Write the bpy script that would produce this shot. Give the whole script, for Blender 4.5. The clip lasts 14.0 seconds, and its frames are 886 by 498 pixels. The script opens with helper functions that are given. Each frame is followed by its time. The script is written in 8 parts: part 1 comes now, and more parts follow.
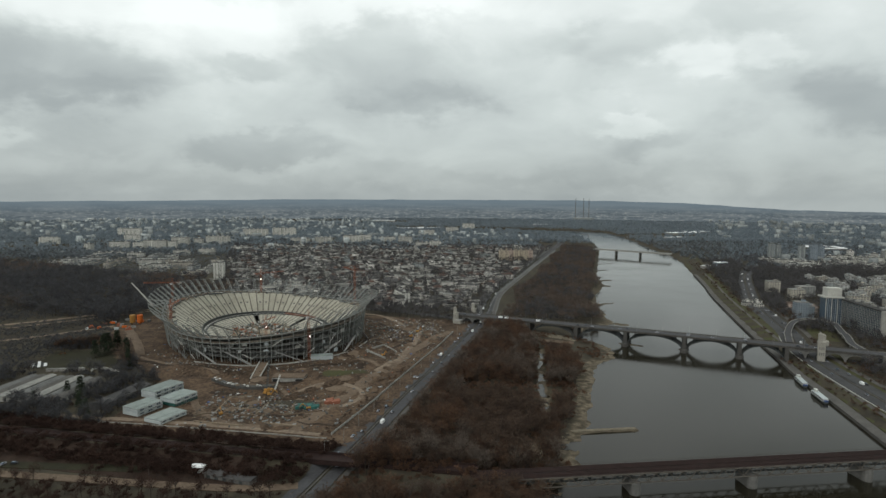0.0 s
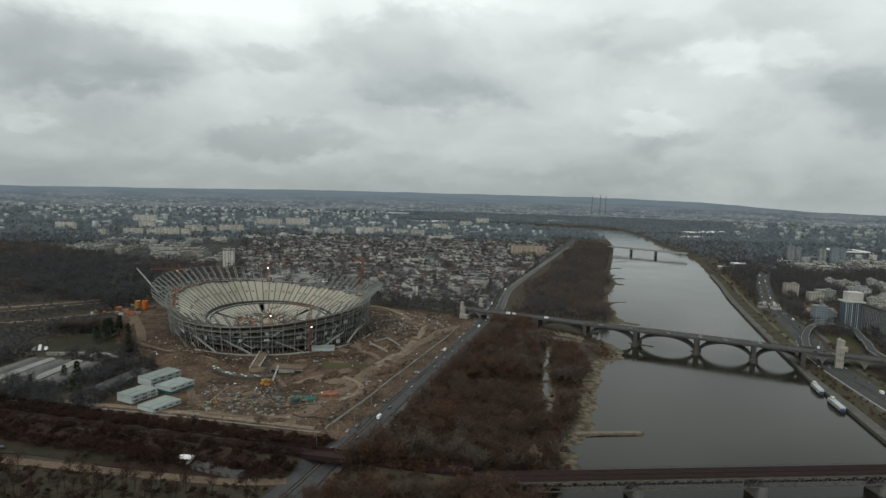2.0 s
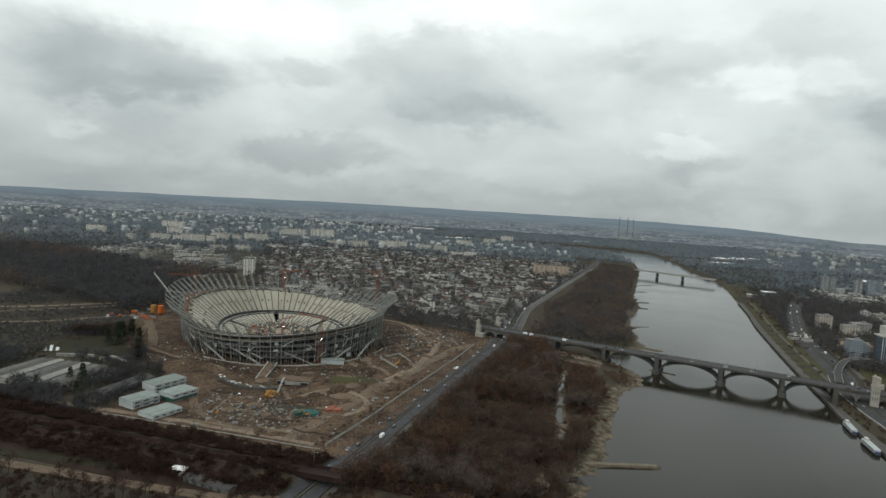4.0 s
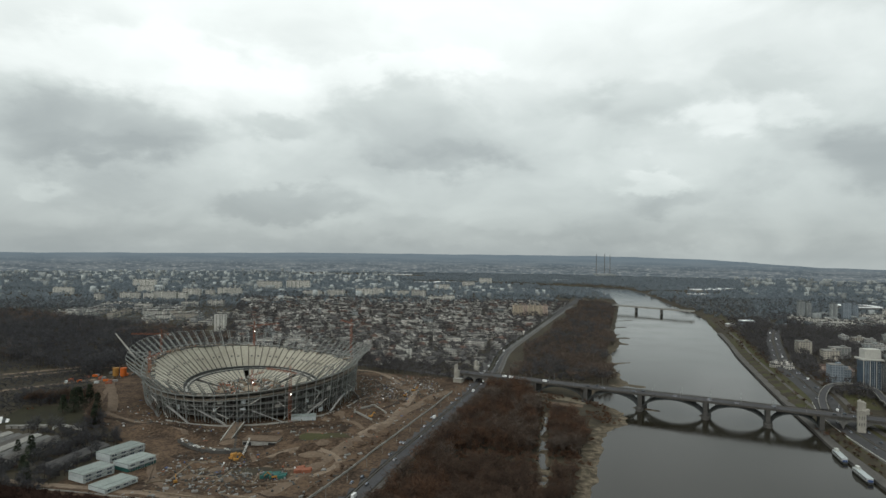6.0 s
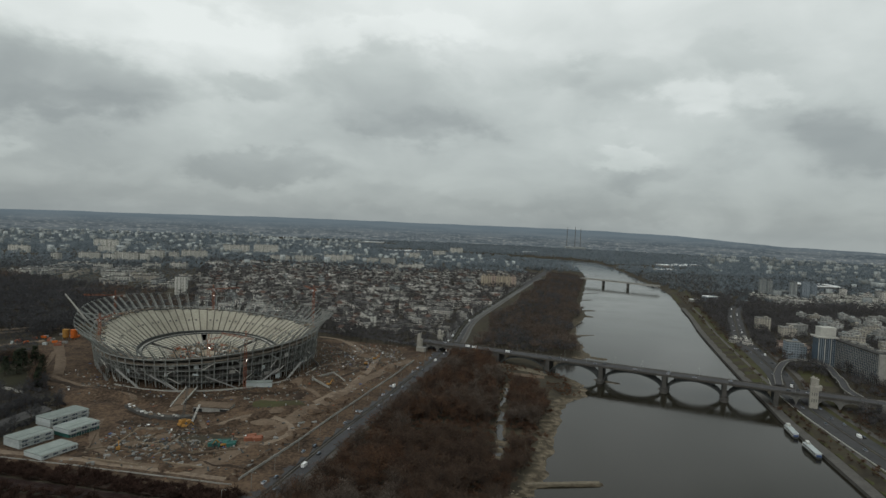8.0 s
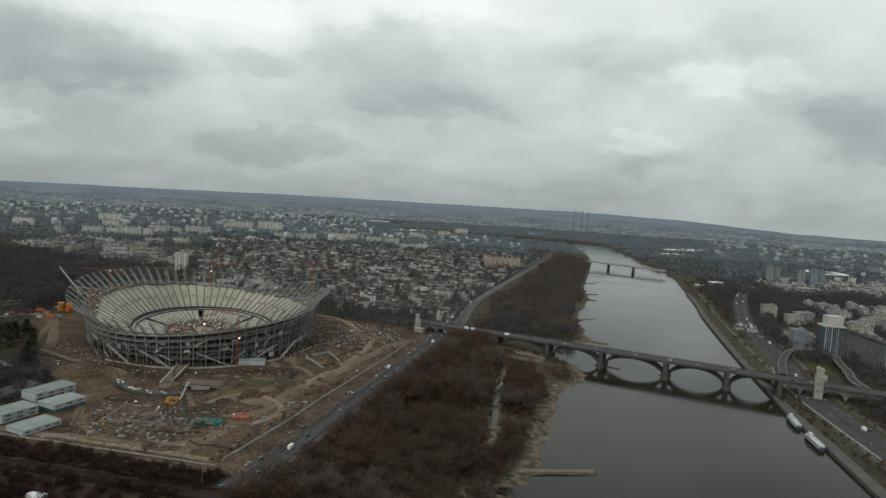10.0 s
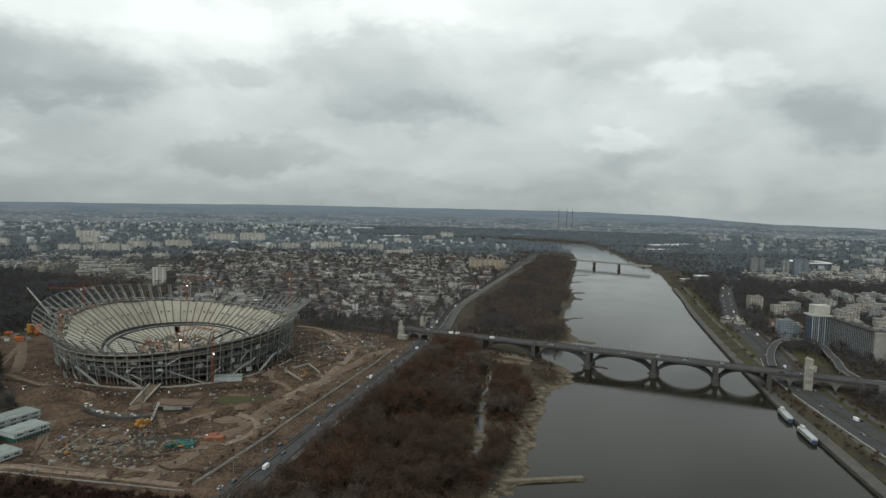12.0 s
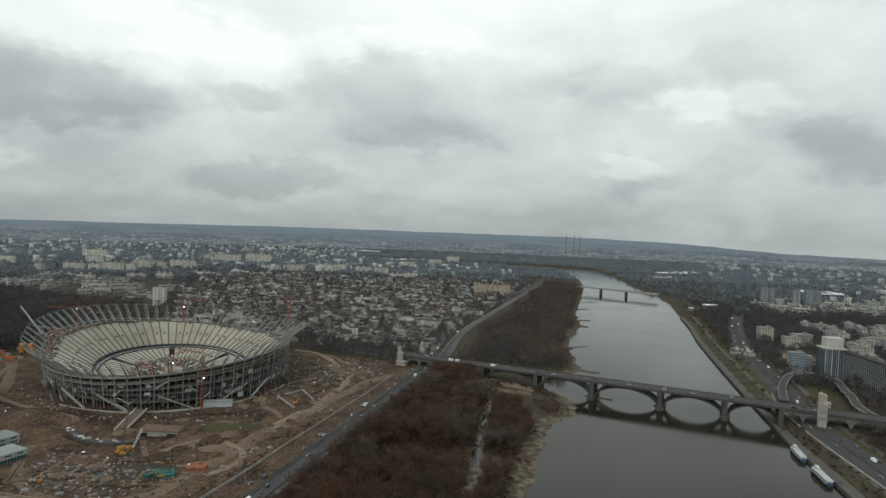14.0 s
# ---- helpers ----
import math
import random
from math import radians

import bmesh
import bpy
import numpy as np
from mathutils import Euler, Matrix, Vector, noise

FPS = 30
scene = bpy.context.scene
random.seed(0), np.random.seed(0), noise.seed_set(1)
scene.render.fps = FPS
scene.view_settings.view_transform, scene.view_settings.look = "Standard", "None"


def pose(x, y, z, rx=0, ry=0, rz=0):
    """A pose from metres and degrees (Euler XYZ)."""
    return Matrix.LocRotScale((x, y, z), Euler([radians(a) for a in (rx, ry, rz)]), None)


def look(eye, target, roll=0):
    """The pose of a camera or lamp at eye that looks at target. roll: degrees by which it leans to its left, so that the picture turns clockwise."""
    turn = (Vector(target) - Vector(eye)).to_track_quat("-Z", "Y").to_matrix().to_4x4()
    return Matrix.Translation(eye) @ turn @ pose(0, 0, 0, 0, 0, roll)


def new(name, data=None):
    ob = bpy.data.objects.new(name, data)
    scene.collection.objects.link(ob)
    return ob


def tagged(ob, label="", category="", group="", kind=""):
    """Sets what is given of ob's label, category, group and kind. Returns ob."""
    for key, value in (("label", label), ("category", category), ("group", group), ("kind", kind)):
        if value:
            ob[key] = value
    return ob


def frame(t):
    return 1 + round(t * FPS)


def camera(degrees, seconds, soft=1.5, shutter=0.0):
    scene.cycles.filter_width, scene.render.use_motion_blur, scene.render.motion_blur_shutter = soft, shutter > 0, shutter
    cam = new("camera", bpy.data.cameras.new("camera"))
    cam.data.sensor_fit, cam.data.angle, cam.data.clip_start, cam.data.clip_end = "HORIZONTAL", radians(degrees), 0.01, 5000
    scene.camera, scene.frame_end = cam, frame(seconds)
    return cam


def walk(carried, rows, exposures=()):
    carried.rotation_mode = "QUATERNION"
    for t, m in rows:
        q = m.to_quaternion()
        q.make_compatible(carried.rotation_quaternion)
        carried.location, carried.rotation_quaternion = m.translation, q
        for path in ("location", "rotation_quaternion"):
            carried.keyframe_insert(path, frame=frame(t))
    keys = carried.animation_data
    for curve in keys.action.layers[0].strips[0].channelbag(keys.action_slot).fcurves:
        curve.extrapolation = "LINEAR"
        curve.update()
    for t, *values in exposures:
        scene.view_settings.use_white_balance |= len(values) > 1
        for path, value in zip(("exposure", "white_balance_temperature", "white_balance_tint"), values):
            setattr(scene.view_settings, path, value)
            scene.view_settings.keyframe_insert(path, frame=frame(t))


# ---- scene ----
# ---- camera and flight ----
cam = camera(73.0, 14.0, soft=1.5)
# seconds, x, y, z, yaw, pitch, roll (degrees)
PATH = [
    (0, -0.00, -0.00, 185.00, -0.31, -5.03, 0.27),
    (0.5, 2.43, 3.80, 184.27, -0.32, -4.65, -1.16),
    (1, 4.85, 7.59, 183.55, 0.63, -5.15, 0.77),
    (1.5, 7.25, 11.38, 182.86, 0.54, -5.23, 0.80),
    (2, 9.63, 15.16, 182.19, 1.14, -5.61, 1.55),
    (2.2, 10.57, 16.68, 181.93, 1.30, -5.90, 1.38),
    (4.3, 20.33, 32.54, 179.40, 3.77, -3.63, 3.63),
    (4.5, 21.24, 34.04, 179.18, 3.62, -3.25, 3.76),
    (5, 23.51, 37.81, 178.64, 1.76, -1.62, 1.55),
    (5.5, 25.76, 41.57, 178.13, 2.28, -0.74, 1.35),
    (6, 27.99, 45.33, 177.63, 1.84, 0.25, 0.73),
    (6.5, 30.20, 49.08, 177.16, -0.38, 0.58, 0.27),
    (7, 32.40, 52.84, 176.71, -1.35, -0.45, 0.64),
    (7.5, 34.57, 56.59, 176.28, -0.89, -1.15, 2.54),
    (8, 36.73, 60.33, 175.88, -0.82, -2.62, 2.44),
    (8.2, 37.58, 61.83, 175.72, -1.24, -3.02, 3.11),
    (10.3, 46.40, 77.52, 174.29, -0.09, -4.53, 3.32),
    (10.5, 47.23, 79.01, 174.17, -0.24, -3.90, 2.81),
    (11, 49.27, 82.73, 173.90, 0.35, -4.00, 2.57),
    (11.5, 51.30, 86.45, 173.64, -0.22, -3.54, 2.01),
    (12, 53.30, 90.17, 173.41, -1.49, -4.07, 1.32),
    (12.5, 55.29, 93.89, 173.20, -0.55, -3.80, 1.93),
    (13, 57.26, 97.60, 173.01, 0.04, -3.05, 1.62),
    (13.5, 59.21, 101.31, 172.85, -1.67, -2.58, 2.27),
    (14, 61.15, 105.01, 172.70, -0.69, -1.76, 2.17),
]


def eye_pose(x, y, z, yaw, pitch, roll):
    a, p = radians(yaw), radians(pitch)
    way = (-math.sin(a) * math.cos(p), math.cos(a) * math.cos(p), math.sin(p))
    return look((x, y, z), (x + way[0], y + way[1], z + way[2]), roll)


# the camera's own exposure drifts a little
STOPS = [(0, 0.08), (2.2, 0.05), (4.5, 0.2), (5.5, 0.17), (6.5, 0.02), (7.5, -0.22), (8.2, -0.2), (10.5, 0.04), (11.5, 0.08), (14, 0.1)]
walk(cam, [(t, eye_pose(*row)) for t, *row in PATH], STOPS)

# ---- sky and sun ----
world = bpy.data.worlds.new("overcast_sky")
scene.world = world
world.use_nodes = True
wn, wl = world.node_tree.nodes, world.node_tree.links
wn.clear()


def wnode(kind, **values):
    n = wn.new(kind)
    for key, value in values.items():
        n.inputs[key].default_value = value
    return n


def wmath(op, a, b=None, clamp=False):
    n = wn.new("ShaderNodeMath")
    n.operation, n.use_clamp = op, clamp
    for k, v in enumerate((a, b)):
        if v is None:
            continue
        if isinstance(v, (int, float)):
            n.inputs[k].default_value = v
        else:
            wl.new(v, n.inputs[k])
    return n.outputs[0]


coord = wn.new("ShaderNodeTexCoord").outputs["Generated"]
sep = wn.new("ShaderNodeSeparateXYZ")
wl.new(coord, sep.inputs[0])
dx, dy, dz = sep.outputs
# the cloud deck as a plane overhead, seen in perspective
lift = wmath("ADD", wmath("MAXIMUM", dz, 0.0), 0.3)
deck = wn.new("ShaderNodeCombineXYZ")
wl.new(wmath("DIVIDE", dx, lift), deck.inputs[0])
wl.new(wmath("DIVIDE", dy, lift), deck.inputs[1])
big = wnode("ShaderNodeTexNoise", Scale=1.05, Detail=6.0, Roughness=0.5, Distortion=0.3)
fine = wnode("ShaderNodeTexNoise", Scale=6.5, Detail=7.0, Roughness=0.5, Distortion=0.5)
wl.new(deck.outputs[0], big.inputs["Vector"])
puff = wn.new("ShaderNodeCombineXYZ")
for k, v in enumerate((dx, dy, wmath("MULTIPLY", dz, 1.9))):
    wl.new(v, puff.inputs[k])
wl.new(puff.outputs[0], fine.inputs["Vector"])
# bearing and height of the ray, pushed about by noise so that the banks get ragged, billowing edges
side = wmath("DIVIDE", dx, wmath("MAXIMUM", dy, 0.05))
edge = wnode("ShaderNodeTexNoise", Scale=5.0, Detail=7.0, Roughness=0.56, Distortion=0.2)
wl.new(puff.outputs[0], edge.inputs["Vector"])
shove = wn.new("ShaderNodeSeparateColor")
wl.new(edge.outputs["Color"], shove.inputs[0])
billow = wnode("ShaderNodeTexNoise", Scale=11.0, Detail=5.0, Roughness=0.55, Distortion=0.0)
wl.new(puff.outputs[0], billow.inputs["Vector"])
heap = wmath("ABSOLUTE", wmath("SUBTRACT", billow.outputs[0], 0.5))
side_w = wmath("ADD", side, wmath("MULTIPLY", wmath("SUBTRACT", shove.outputs[0], 0.5), 0.30))
high_w = wmath("ADD", wmath("DIVIDE", dz, wmath("MAXIMUM", dy, 0.05)), wmath("MULTIPLY", wmath("SUBTRACT", shove.outputs[1], 0.5), 0.15))
high_w = wmath("ADD", high_w, wmath("MULTIPLY", heap, 0.10))
# cloud banks: bearing, height, half width, half height, amount (minus: darker)
BANKS = [
    (-0.630, 0.210, 0.190, 0.060, -0.21),
    (-0.600, 0.170, 0.130, 0.022, -0.05),
    (-0.335, 0.200, 0.052, 0.022, -0.11),
    (-0.135, 0.232, 0.140, 0.052, -0.15),
    (-0.040, 0.158, 0.115, 0.030, -0.13),
    (0.030, 0.195, 0.110, 0.050, -0.07),
    (-0.310, 0.092, 0.125, 0.022, -0.13),
    (-0.600, 0.105, 0.090, 0.030, -0.06),
    (0.300, 0.262, 0.080, 0.040, -0.09),
    (0.340, 0.100, 0.060, 0.020, -0.08),
    (0.215, 0.270, 0.060, 0.030, -0.08),
    (0.690, 0.165, 0.110, 0.055, -0.20),
    (0.560, 0.200, 0.080, 0.040, -0.07),
    (0.480, 0.120, 0.060, 0.025, -0.06),
    (0.500, 0.300, 0.100, 0.025, -0.07),
    (-0.380, 0.270, 0.120, 0.060, 0.16),
    (-0.720, 0.118, 0.040, 0.015, 0.08),
    (-0.610, 0.330, 0.230, 0.045, 0.16),
    (0.425, 0.228, 0.050, 0.030, 0.15),
    (0.530, 0.250, 0.060, 0.020, 0.10),
    (0.300, 0.138, 0.060, 0.014, 0.13),
    (0.260, 0.165, 0.080, 0.020, 0.05),
    (-0.420, 0.165, 0.110, 0.022, 0.06),
    (0.230, 0.018, 0.170, 0.012, 0.05),
    (-0.100, 0.030, 0.700, 0.022, -0.05),
    (-0.080, 0.310, 0.200, 0.022, 0.10),
    # bank added above the view to darken what the near water mirrors
    (0.640, 0.560, 0.300, 0.130, -0.24),
]
total = wmath("MULTIPLY", wmath("SUBTRACT", big.outputs[0], 0.5), 0.4)
total = wmath("ADD", total, wmath("MULTIPLY", wmath("SUBTRACT", fine.outputs[0], 0.5), 0.36))
front = wmath("GREATER_THAN", dy, 0.05)
for bx, bz, sx, sz, amount in BANKS:
    u = wmath("DIVIDE", wmath("SUBTRACT", side_w, bx), sx)
    v = wmath("DIVIDE", wmath("SUBTRACT", high_w, bz), sz)
    d2 = wmath("ADD", wmath("MULTIPLY", u, u), wmath("MULTIPLY", v, v))
    bump = wmath("DIVIDE", 1.0, wmath("ADD", 1.0, wmath("MULTIPLY", wmath("MULTIPLY", d2, d2), wmath("MULTIPLY", d2, 0.8))))
    total = wmath("ADD", total, wmath("MULTIPLY", wmath("MULTIPLY", bump, 1.2 * amount), front))
rise = wmath("MULTIPLY", wmath("POWER", wmath("MAXIMUM", dz, 0.0), 0.8), 1.5)
# sky toned down above the view, so the near water reflects less
tone = wmath("SUBTRACT", wmath("ADD", wmath("ADD", total, rise), 0.27), wmath("MULTIPLY", wmath("MINIMUM", wmath("MAXIMUM", wmath("SUBTRACT", dz, 0.40), 0.0), 0.25), 2.6))
ramp = wn.new("ShaderNodeValToRGB")
ramp.color_ramp.elements[0].position, ramp.color_ramp.elements[0].color = 0.0, (0.235, 0.268, 0.278, 1)
ramp.color_ramp.elements[1].position, ramp.color_ramp.elements[1].color = 1.0, (0.905, 0.96, 0.94, 1)
for at, col in ((0.3, (0.365, 0.405, 0.405, 1)), (0.6, (0.575, 0.63, 0.615, 1))):
    ramp.color_ramp.elements.new(at).color = col
wl.new(tone, ramp.inputs[0])
air = wn.new("ShaderNodeTexSky")
air.sky_type, air.sun_disc, air.sun_elevation, air.sun_rotation = "NISHITA", False, radians(38), radians(-151)
back_air, back_cloud = wnode("ShaderNodeBackground", Strength=0.004), wnode("ShaderNodeBackground", Strength=1.0)
wl.new(air.outputs[0], back_air.inputs[0])
wl.new(ramp.outputs[0], back_cloud.inputs[0])
both = wn.new("ShaderNodeAddShader")
wl.new(back_air.outputs[0], both.inputs[0])
wl.new(back_cloud.outputs[0], both.inputs[1])
wout = wn.new("ShaderNodeOutputWorld")
wl.new(both.outputs[0], wout.inputs[0])

sun = new("sun", bpy.data.lights.new("sun", "SUN"))
sun.data.energy, sun.data.angle, sun.data.color = 0.95, radians(30), (1.0, 0.97, 0.92)
sun.matrix_world = look((0, 0, 500), (190, 350, 180))

# ---- materials ----
def surf(name, col, col2, scale=0.1, rough=0.85, bump=0.3, metal=0.0, fine=6.0, vary=0.0, island=0.0, spec=0.06, grid=None, up=False):
    """A worn surface: two colours mixed by coarse and fine noise, fine relief, and a spread from object to object."""
    m = bpy.data.materials.new(name)
    m.use_nodes = True
    n, l = m.node_tree.nodes, m.node_tree.links
    b = n["Principled BSDF"]
    b.inputs["Roughness"].default_value, b.inputs["Metallic"].default_value = rough, metal
    b.inputs["Specular IOR Level"].default_value = spec
    place = n.new("ShaderNodeNewGeometry")
    coarse, small = n.new("ShaderNodeTexNoise"), n.new("ShaderNodeTexNoise")
    for node, s in ((coarse, scale), (small, scale * fine)):
        node.inputs["Scale"].default_value, node.inputs["Detail"].default_value = s, 5.0
        l.new(place.outputs["Position"], node.inputs["Vector"])
    add = n.new("ShaderNodeMath")
    add.operation = "ADD"
    l.new(coarse.outputs[0], add.inputs[0])
    l.new(small.outputs[0], add.inputs[1])
    wide = n.new("ShaderNodeMapRange")
    wide.inputs["From Min"].default_value, wide.inputs["From Max"].default_value = 0.72, 1.28
    l.new(add.outputs[0], wide.inputs["Value"])
    mix = n.new("ShaderNodeMix")
    mix.data_type = "RGBA"
    l.new(wide.outputs[0], mix.inputs["Factor"])
    mix.inputs["A"].default_value, mix.inputs["B"].default_value = (*col, 1), (*col2, 1)
    out = mix.outputs["Result"]
    for amount, source in ((vary, "object"), (island, "island")):
        if not amount:
            continue
        rnd = n.new("ShaderNodeObjectInfo").outputs["Random"] if source == "object" else place.outputs["Random Per Island"]
        span = n.new("ShaderNodeMapRange")
        span.inputs["To Min"].default_value, span.inputs["To Max"].default_value = 1 - amount, 1 + amount
        l.new(rnd, span.inputs["Value"])
        hsv = n.new("ShaderNodeHueSaturation")
        l.new(span.outputs[0], hsv.inputs["Value"])
        l.new(out, hsv.inputs["Color"])
        out = hsv.outputs[0]
    if grid:
        # rows of window openings in the object's own coordinates: bay width, storey height, pane colour
        bay, storey, pane = grid
        tc = n.new("ShaderNodeTexCoord")
        sp = n.new("ShaderNodeSeparateXYZ")
        l.new(tc.outputs["Object"], sp.inputs[0])
        nrm = n.new("ShaderNodeSeparateXYZ")
        l.new(tc.outputs["Normal"], nrm.inputs[0])

        def mth(op, a, b=None):
            k = n.new("ShaderNodeMath")
            k.operation = op
            for i, v in enumerate((a, b)):
                if v is None:
                    continue
                if isinstance(v, (int, float)):
                    k.inputs[i].default_value = v
                else:
                    l.new(v, k.inputs[i])
            return k.outputs[0]
        along = mth("ADD", sp.outputs[0], sp.outputs[1])
        fx = mth("FRACT", mth("DIVIDE", along, bay))
        fz = mth("FRACT", mth("DIVIDE", sp.outputs[2], storey))
        inx = mth("MULTIPLY", mth("GREATER_THAN", fx, 0.22), mth("LESS_THAN", fx, 0.72))
        inz = mth("MULTIPLY", mth("GREATER_THAN", fz, 0.3), mth("LESS_THAN", fz, 0.8))
        wallside = mth("LESS_THAN", mth("ABSOLUTE", nrm.outputs[2]), 0.5)
        hole = mth("MULTIPLY", mth("MULTIPLY", inx, inz), wallside)
        gm = n.new("ShaderNodeMix")
        gm.data_type = "RGBA"
        l.new(hole, gm.inputs["Factor"])
        l.new(out, gm.inputs["A"])
        gm.inputs["B"].default_value = (*pane, 1)
        out = gm.outputs["Result"]
    l.new(out, b.inputs["Base Color"])
    if up:
        # loose sprays of twigs let half of the light through
        thin, both_ways = n.new("ShaderNodeBsdfTranslucent"), n.new("ShaderNodeMixShader")
        l.new(out, thin.inputs[0])
        l.new(b.outputs[0], both_ways.inputs[1])
        l.new(thin.outputs[0], both_ways.inputs[2])
        l.new(both_ways.outputs[0], n["Material Output"].inputs[0])
    if bump:
        rel = n.new("ShaderNodeBump")
        rel.inputs["Strength"].default_value, rel.inputs["Distance"].default_value = bump, 0.3
        l.new(small.outputs[0], rel.inputs["Height"])
        l.new(rel.outputs[0], b.inputs["Normal"])
    return m


M_CONCRETE = surf("concrete", (0.30, 0.295, 0.27), (0.20, 0.195, 0.18), 0.08)
M_PALE = surf("pale_precast_concrete", (0.46, 0.46, 0.42), (0.33, 0.325, 0.30), 0.12, vary=0.08)
# darker copy of the concrete: shade painted into recesses, plus dark masonry
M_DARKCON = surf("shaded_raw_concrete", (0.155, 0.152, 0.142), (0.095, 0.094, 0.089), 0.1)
M_STEEL = surf("painted_grey_steel", (0.25, 0.26, 0.245), (0.16, 0.17, 0.16), 0.3, rough=0.5, metal=0.1, bump=0.05)
M_DARKSTEEL = surf("dark_grey_steel", (0.075, 0.08, 0.08), (0.04, 0.045, 0.045), 0.3, rough=0.55, metal=0.2, bump=0.05)
M_WHITESTEEL = surf("white_painted_steel", (0.52, 0.53, 0.50), (0.38, 0.38, 0.36), 0.4, rough=0.5, bump=0.05)
M_ORANGE = surf("orange_painted_steel", (0.50, 0.12, 0.02), (0.33, 0.09, 0.03), 0.5, rough=0.5, bump=0.05)
M_RIM = surf("brown_grey_boards", (0.17, 0.145, 0.115), (0.06, 0.055, 0.05), 0.35, fine=4)
M_RUST = surf("red_brown_crane_paint", (0.26, 0.10, 0.06), (0.17, 0.075, 0.05), 0.5, rough=0.6, bump=0.05)
M_RAILRUST = surf("rust_brown_girder", (0.034, 0.021, 0.019), (0.02, 0.014, 0.013), 0.2, rough=0.7)
M_DIRT = surf("bare_building_soil", (0.112, 0.077, 0.052), (0.019, 0.014, 0.011), 0.055, fine=8, bump=0.8)
M_TRACK = surf("pale_trodden_soil", (0.150, 0.113, 0.082), (0.085, 0.063, 0.047), 0.05, fine=8, bump=0.5)
M_PALETRACK = surf("dry_pale_soil", (0.205, 0.162, 0.122), (0.12, 0.092, 0.07), 0.06, fine=7, bump=0.5)
M_DARKSOIL = surf("dark_wet_soil", (0.048, 0.035, 0.026), (0.020, 0.015, 0.012), 0.1, fine=6, bump=0.8)
M_ASPHALT = surf("worn_asphalt", (0.07, 0.07, 0.073), (0.045, 0.045, 0.047), 0.06, rough=0.8, bump=0.1)
M_PAVE = surf("pavement_slabs", (0.105, 0.1, 0.092), (0.066, 0.063, 0.059), 0.08, bump=0.2)
M_GRASS = surf("winter_grass", (0.055, 0.06, 0.025), (0.05, 0.042, 0.026), 0.03, bump=0.6)
M_DARKGRASS = surf("dark_turf", (0.032, 0.031, 0.019), (0.022, 0.021, 0.015), 0.05, bump=0.6)
M_BARK = surf("grey_brown_bark", (0.066, 0.053, 0.045), (0.04, 0.032, 0.028), 0.8, island=0.3)
M_TWIG = surf("bare_brown_twigs", (0.118, 0.083, 0.063), (0.062, 0.045, 0.036), 0.03, island=0.35, bump=0, up=True, fine=4)
M_TWIG_RED = surf("russet_twigs", (0.138, 0.08, 0.051), (0.07, 0.046, 0.035), 0.05, island=0.35, bump=0, up=True)
M_TWIG_FAR = surf("grey_winter_wood", (0.112, 0.108, 0.108), (0.066, 0.064, 0.066), 0.01, island=0.3, up=True, bump=0)
M_TWIG_PARK = surf("dark_park_twigs", (0.092, 0.092, 0.096), (0.05, 0.05, 0.054), 0.01, island=0.3, up=True, bump=0)
M_TWIG_MID = surf("grey_brown_twigs", (0.145, 0.112, 0.092), (0.082, 0.064, 0.054), 0.015, island=0.3, up=True, bump=0)
# distance haze put straight into the base colour of the farthest woods
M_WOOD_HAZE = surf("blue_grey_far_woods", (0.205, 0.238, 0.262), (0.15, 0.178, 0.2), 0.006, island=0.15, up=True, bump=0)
M_TWIG_GREY = surf("pale_grey_twigs", (0.15, 0.122, 0.101), (0.086, 0.069, 0.058), 0.04, island=0.35, bump=0, up=True, fine=4)
M_THICKET = surf("dark_brown_thicket", (0.062, 0.038, 0.030), (0.034, 0.022, 0.019), 0.05, island=0.35, bump=0, up=True)
# middle woods, a weaker dose of haze mixed into their colour
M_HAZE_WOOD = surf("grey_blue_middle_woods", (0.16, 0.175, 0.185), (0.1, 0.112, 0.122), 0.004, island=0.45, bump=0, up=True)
# stone darkened to paint in the bridge's backlit look; also the terrace wall
M_PIERSTONE = surf("dark_weathered_pier_stone", (0.085, 0.082, 0.076), (0.05, 0.049, 0.046), 0.2)
M_RAKER = surf("brown_grey_raker_steel", (0.125, 0.112, 0.096), (0.075, 0.068, 0.06), 0.4, rough=0.6, bump=0.05)
M_DUSTROAD = surf("pale_dusty_asphalt", (0.135, 0.135, 0.13), (0.09, 0.09, 0.088), 0.05, bump=0.1)
M_LITTER = surf("dark_leaf_litter", (0.045, 0.030, 0.023), (0.021, 0.015, 0.012), 0.12, fine=6, bump=0.8)
M_PITCH = surf("pale_muddy_pitch", (0.33, 0.285, 0.22), (0.12, 0.095, 0.07), 0.07, fine=5, bump=0.6)
M_DECKPAVE = surf("dark_bridge_footway", (0.085, 0.078, 0.070), (0.055, 0.052, 0.048), 0.1, bump=0.1)
M_PINE = surf("dark_evergreen_needles", (0.030, 0.038, 0.022), (0.018, 0.024, 0.016), 0.3, island=0.3, bump=0)
M_ROOF_DARK = surf("dark_roof_felt", (0.085, 0.082, 0.08), (0.05, 0.05, 0.05), 0.1, vary=0.3, island=0.3)
M_ROOF_TILE = surf("brown_red_roof_tiles", (0.125, 0.085, 0.07), (0.085, 0.06, 0.052), 0.2, vary=0.3, island=0.3)
M_ROOF_PALE = surf("pale_flat_roof", (0.25, 0.245, 0.225), (0.15, 0.15, 0.14), 0.08, vary=0.15, island=0.2)
PANE = (0.05, 0.06, 0.07)
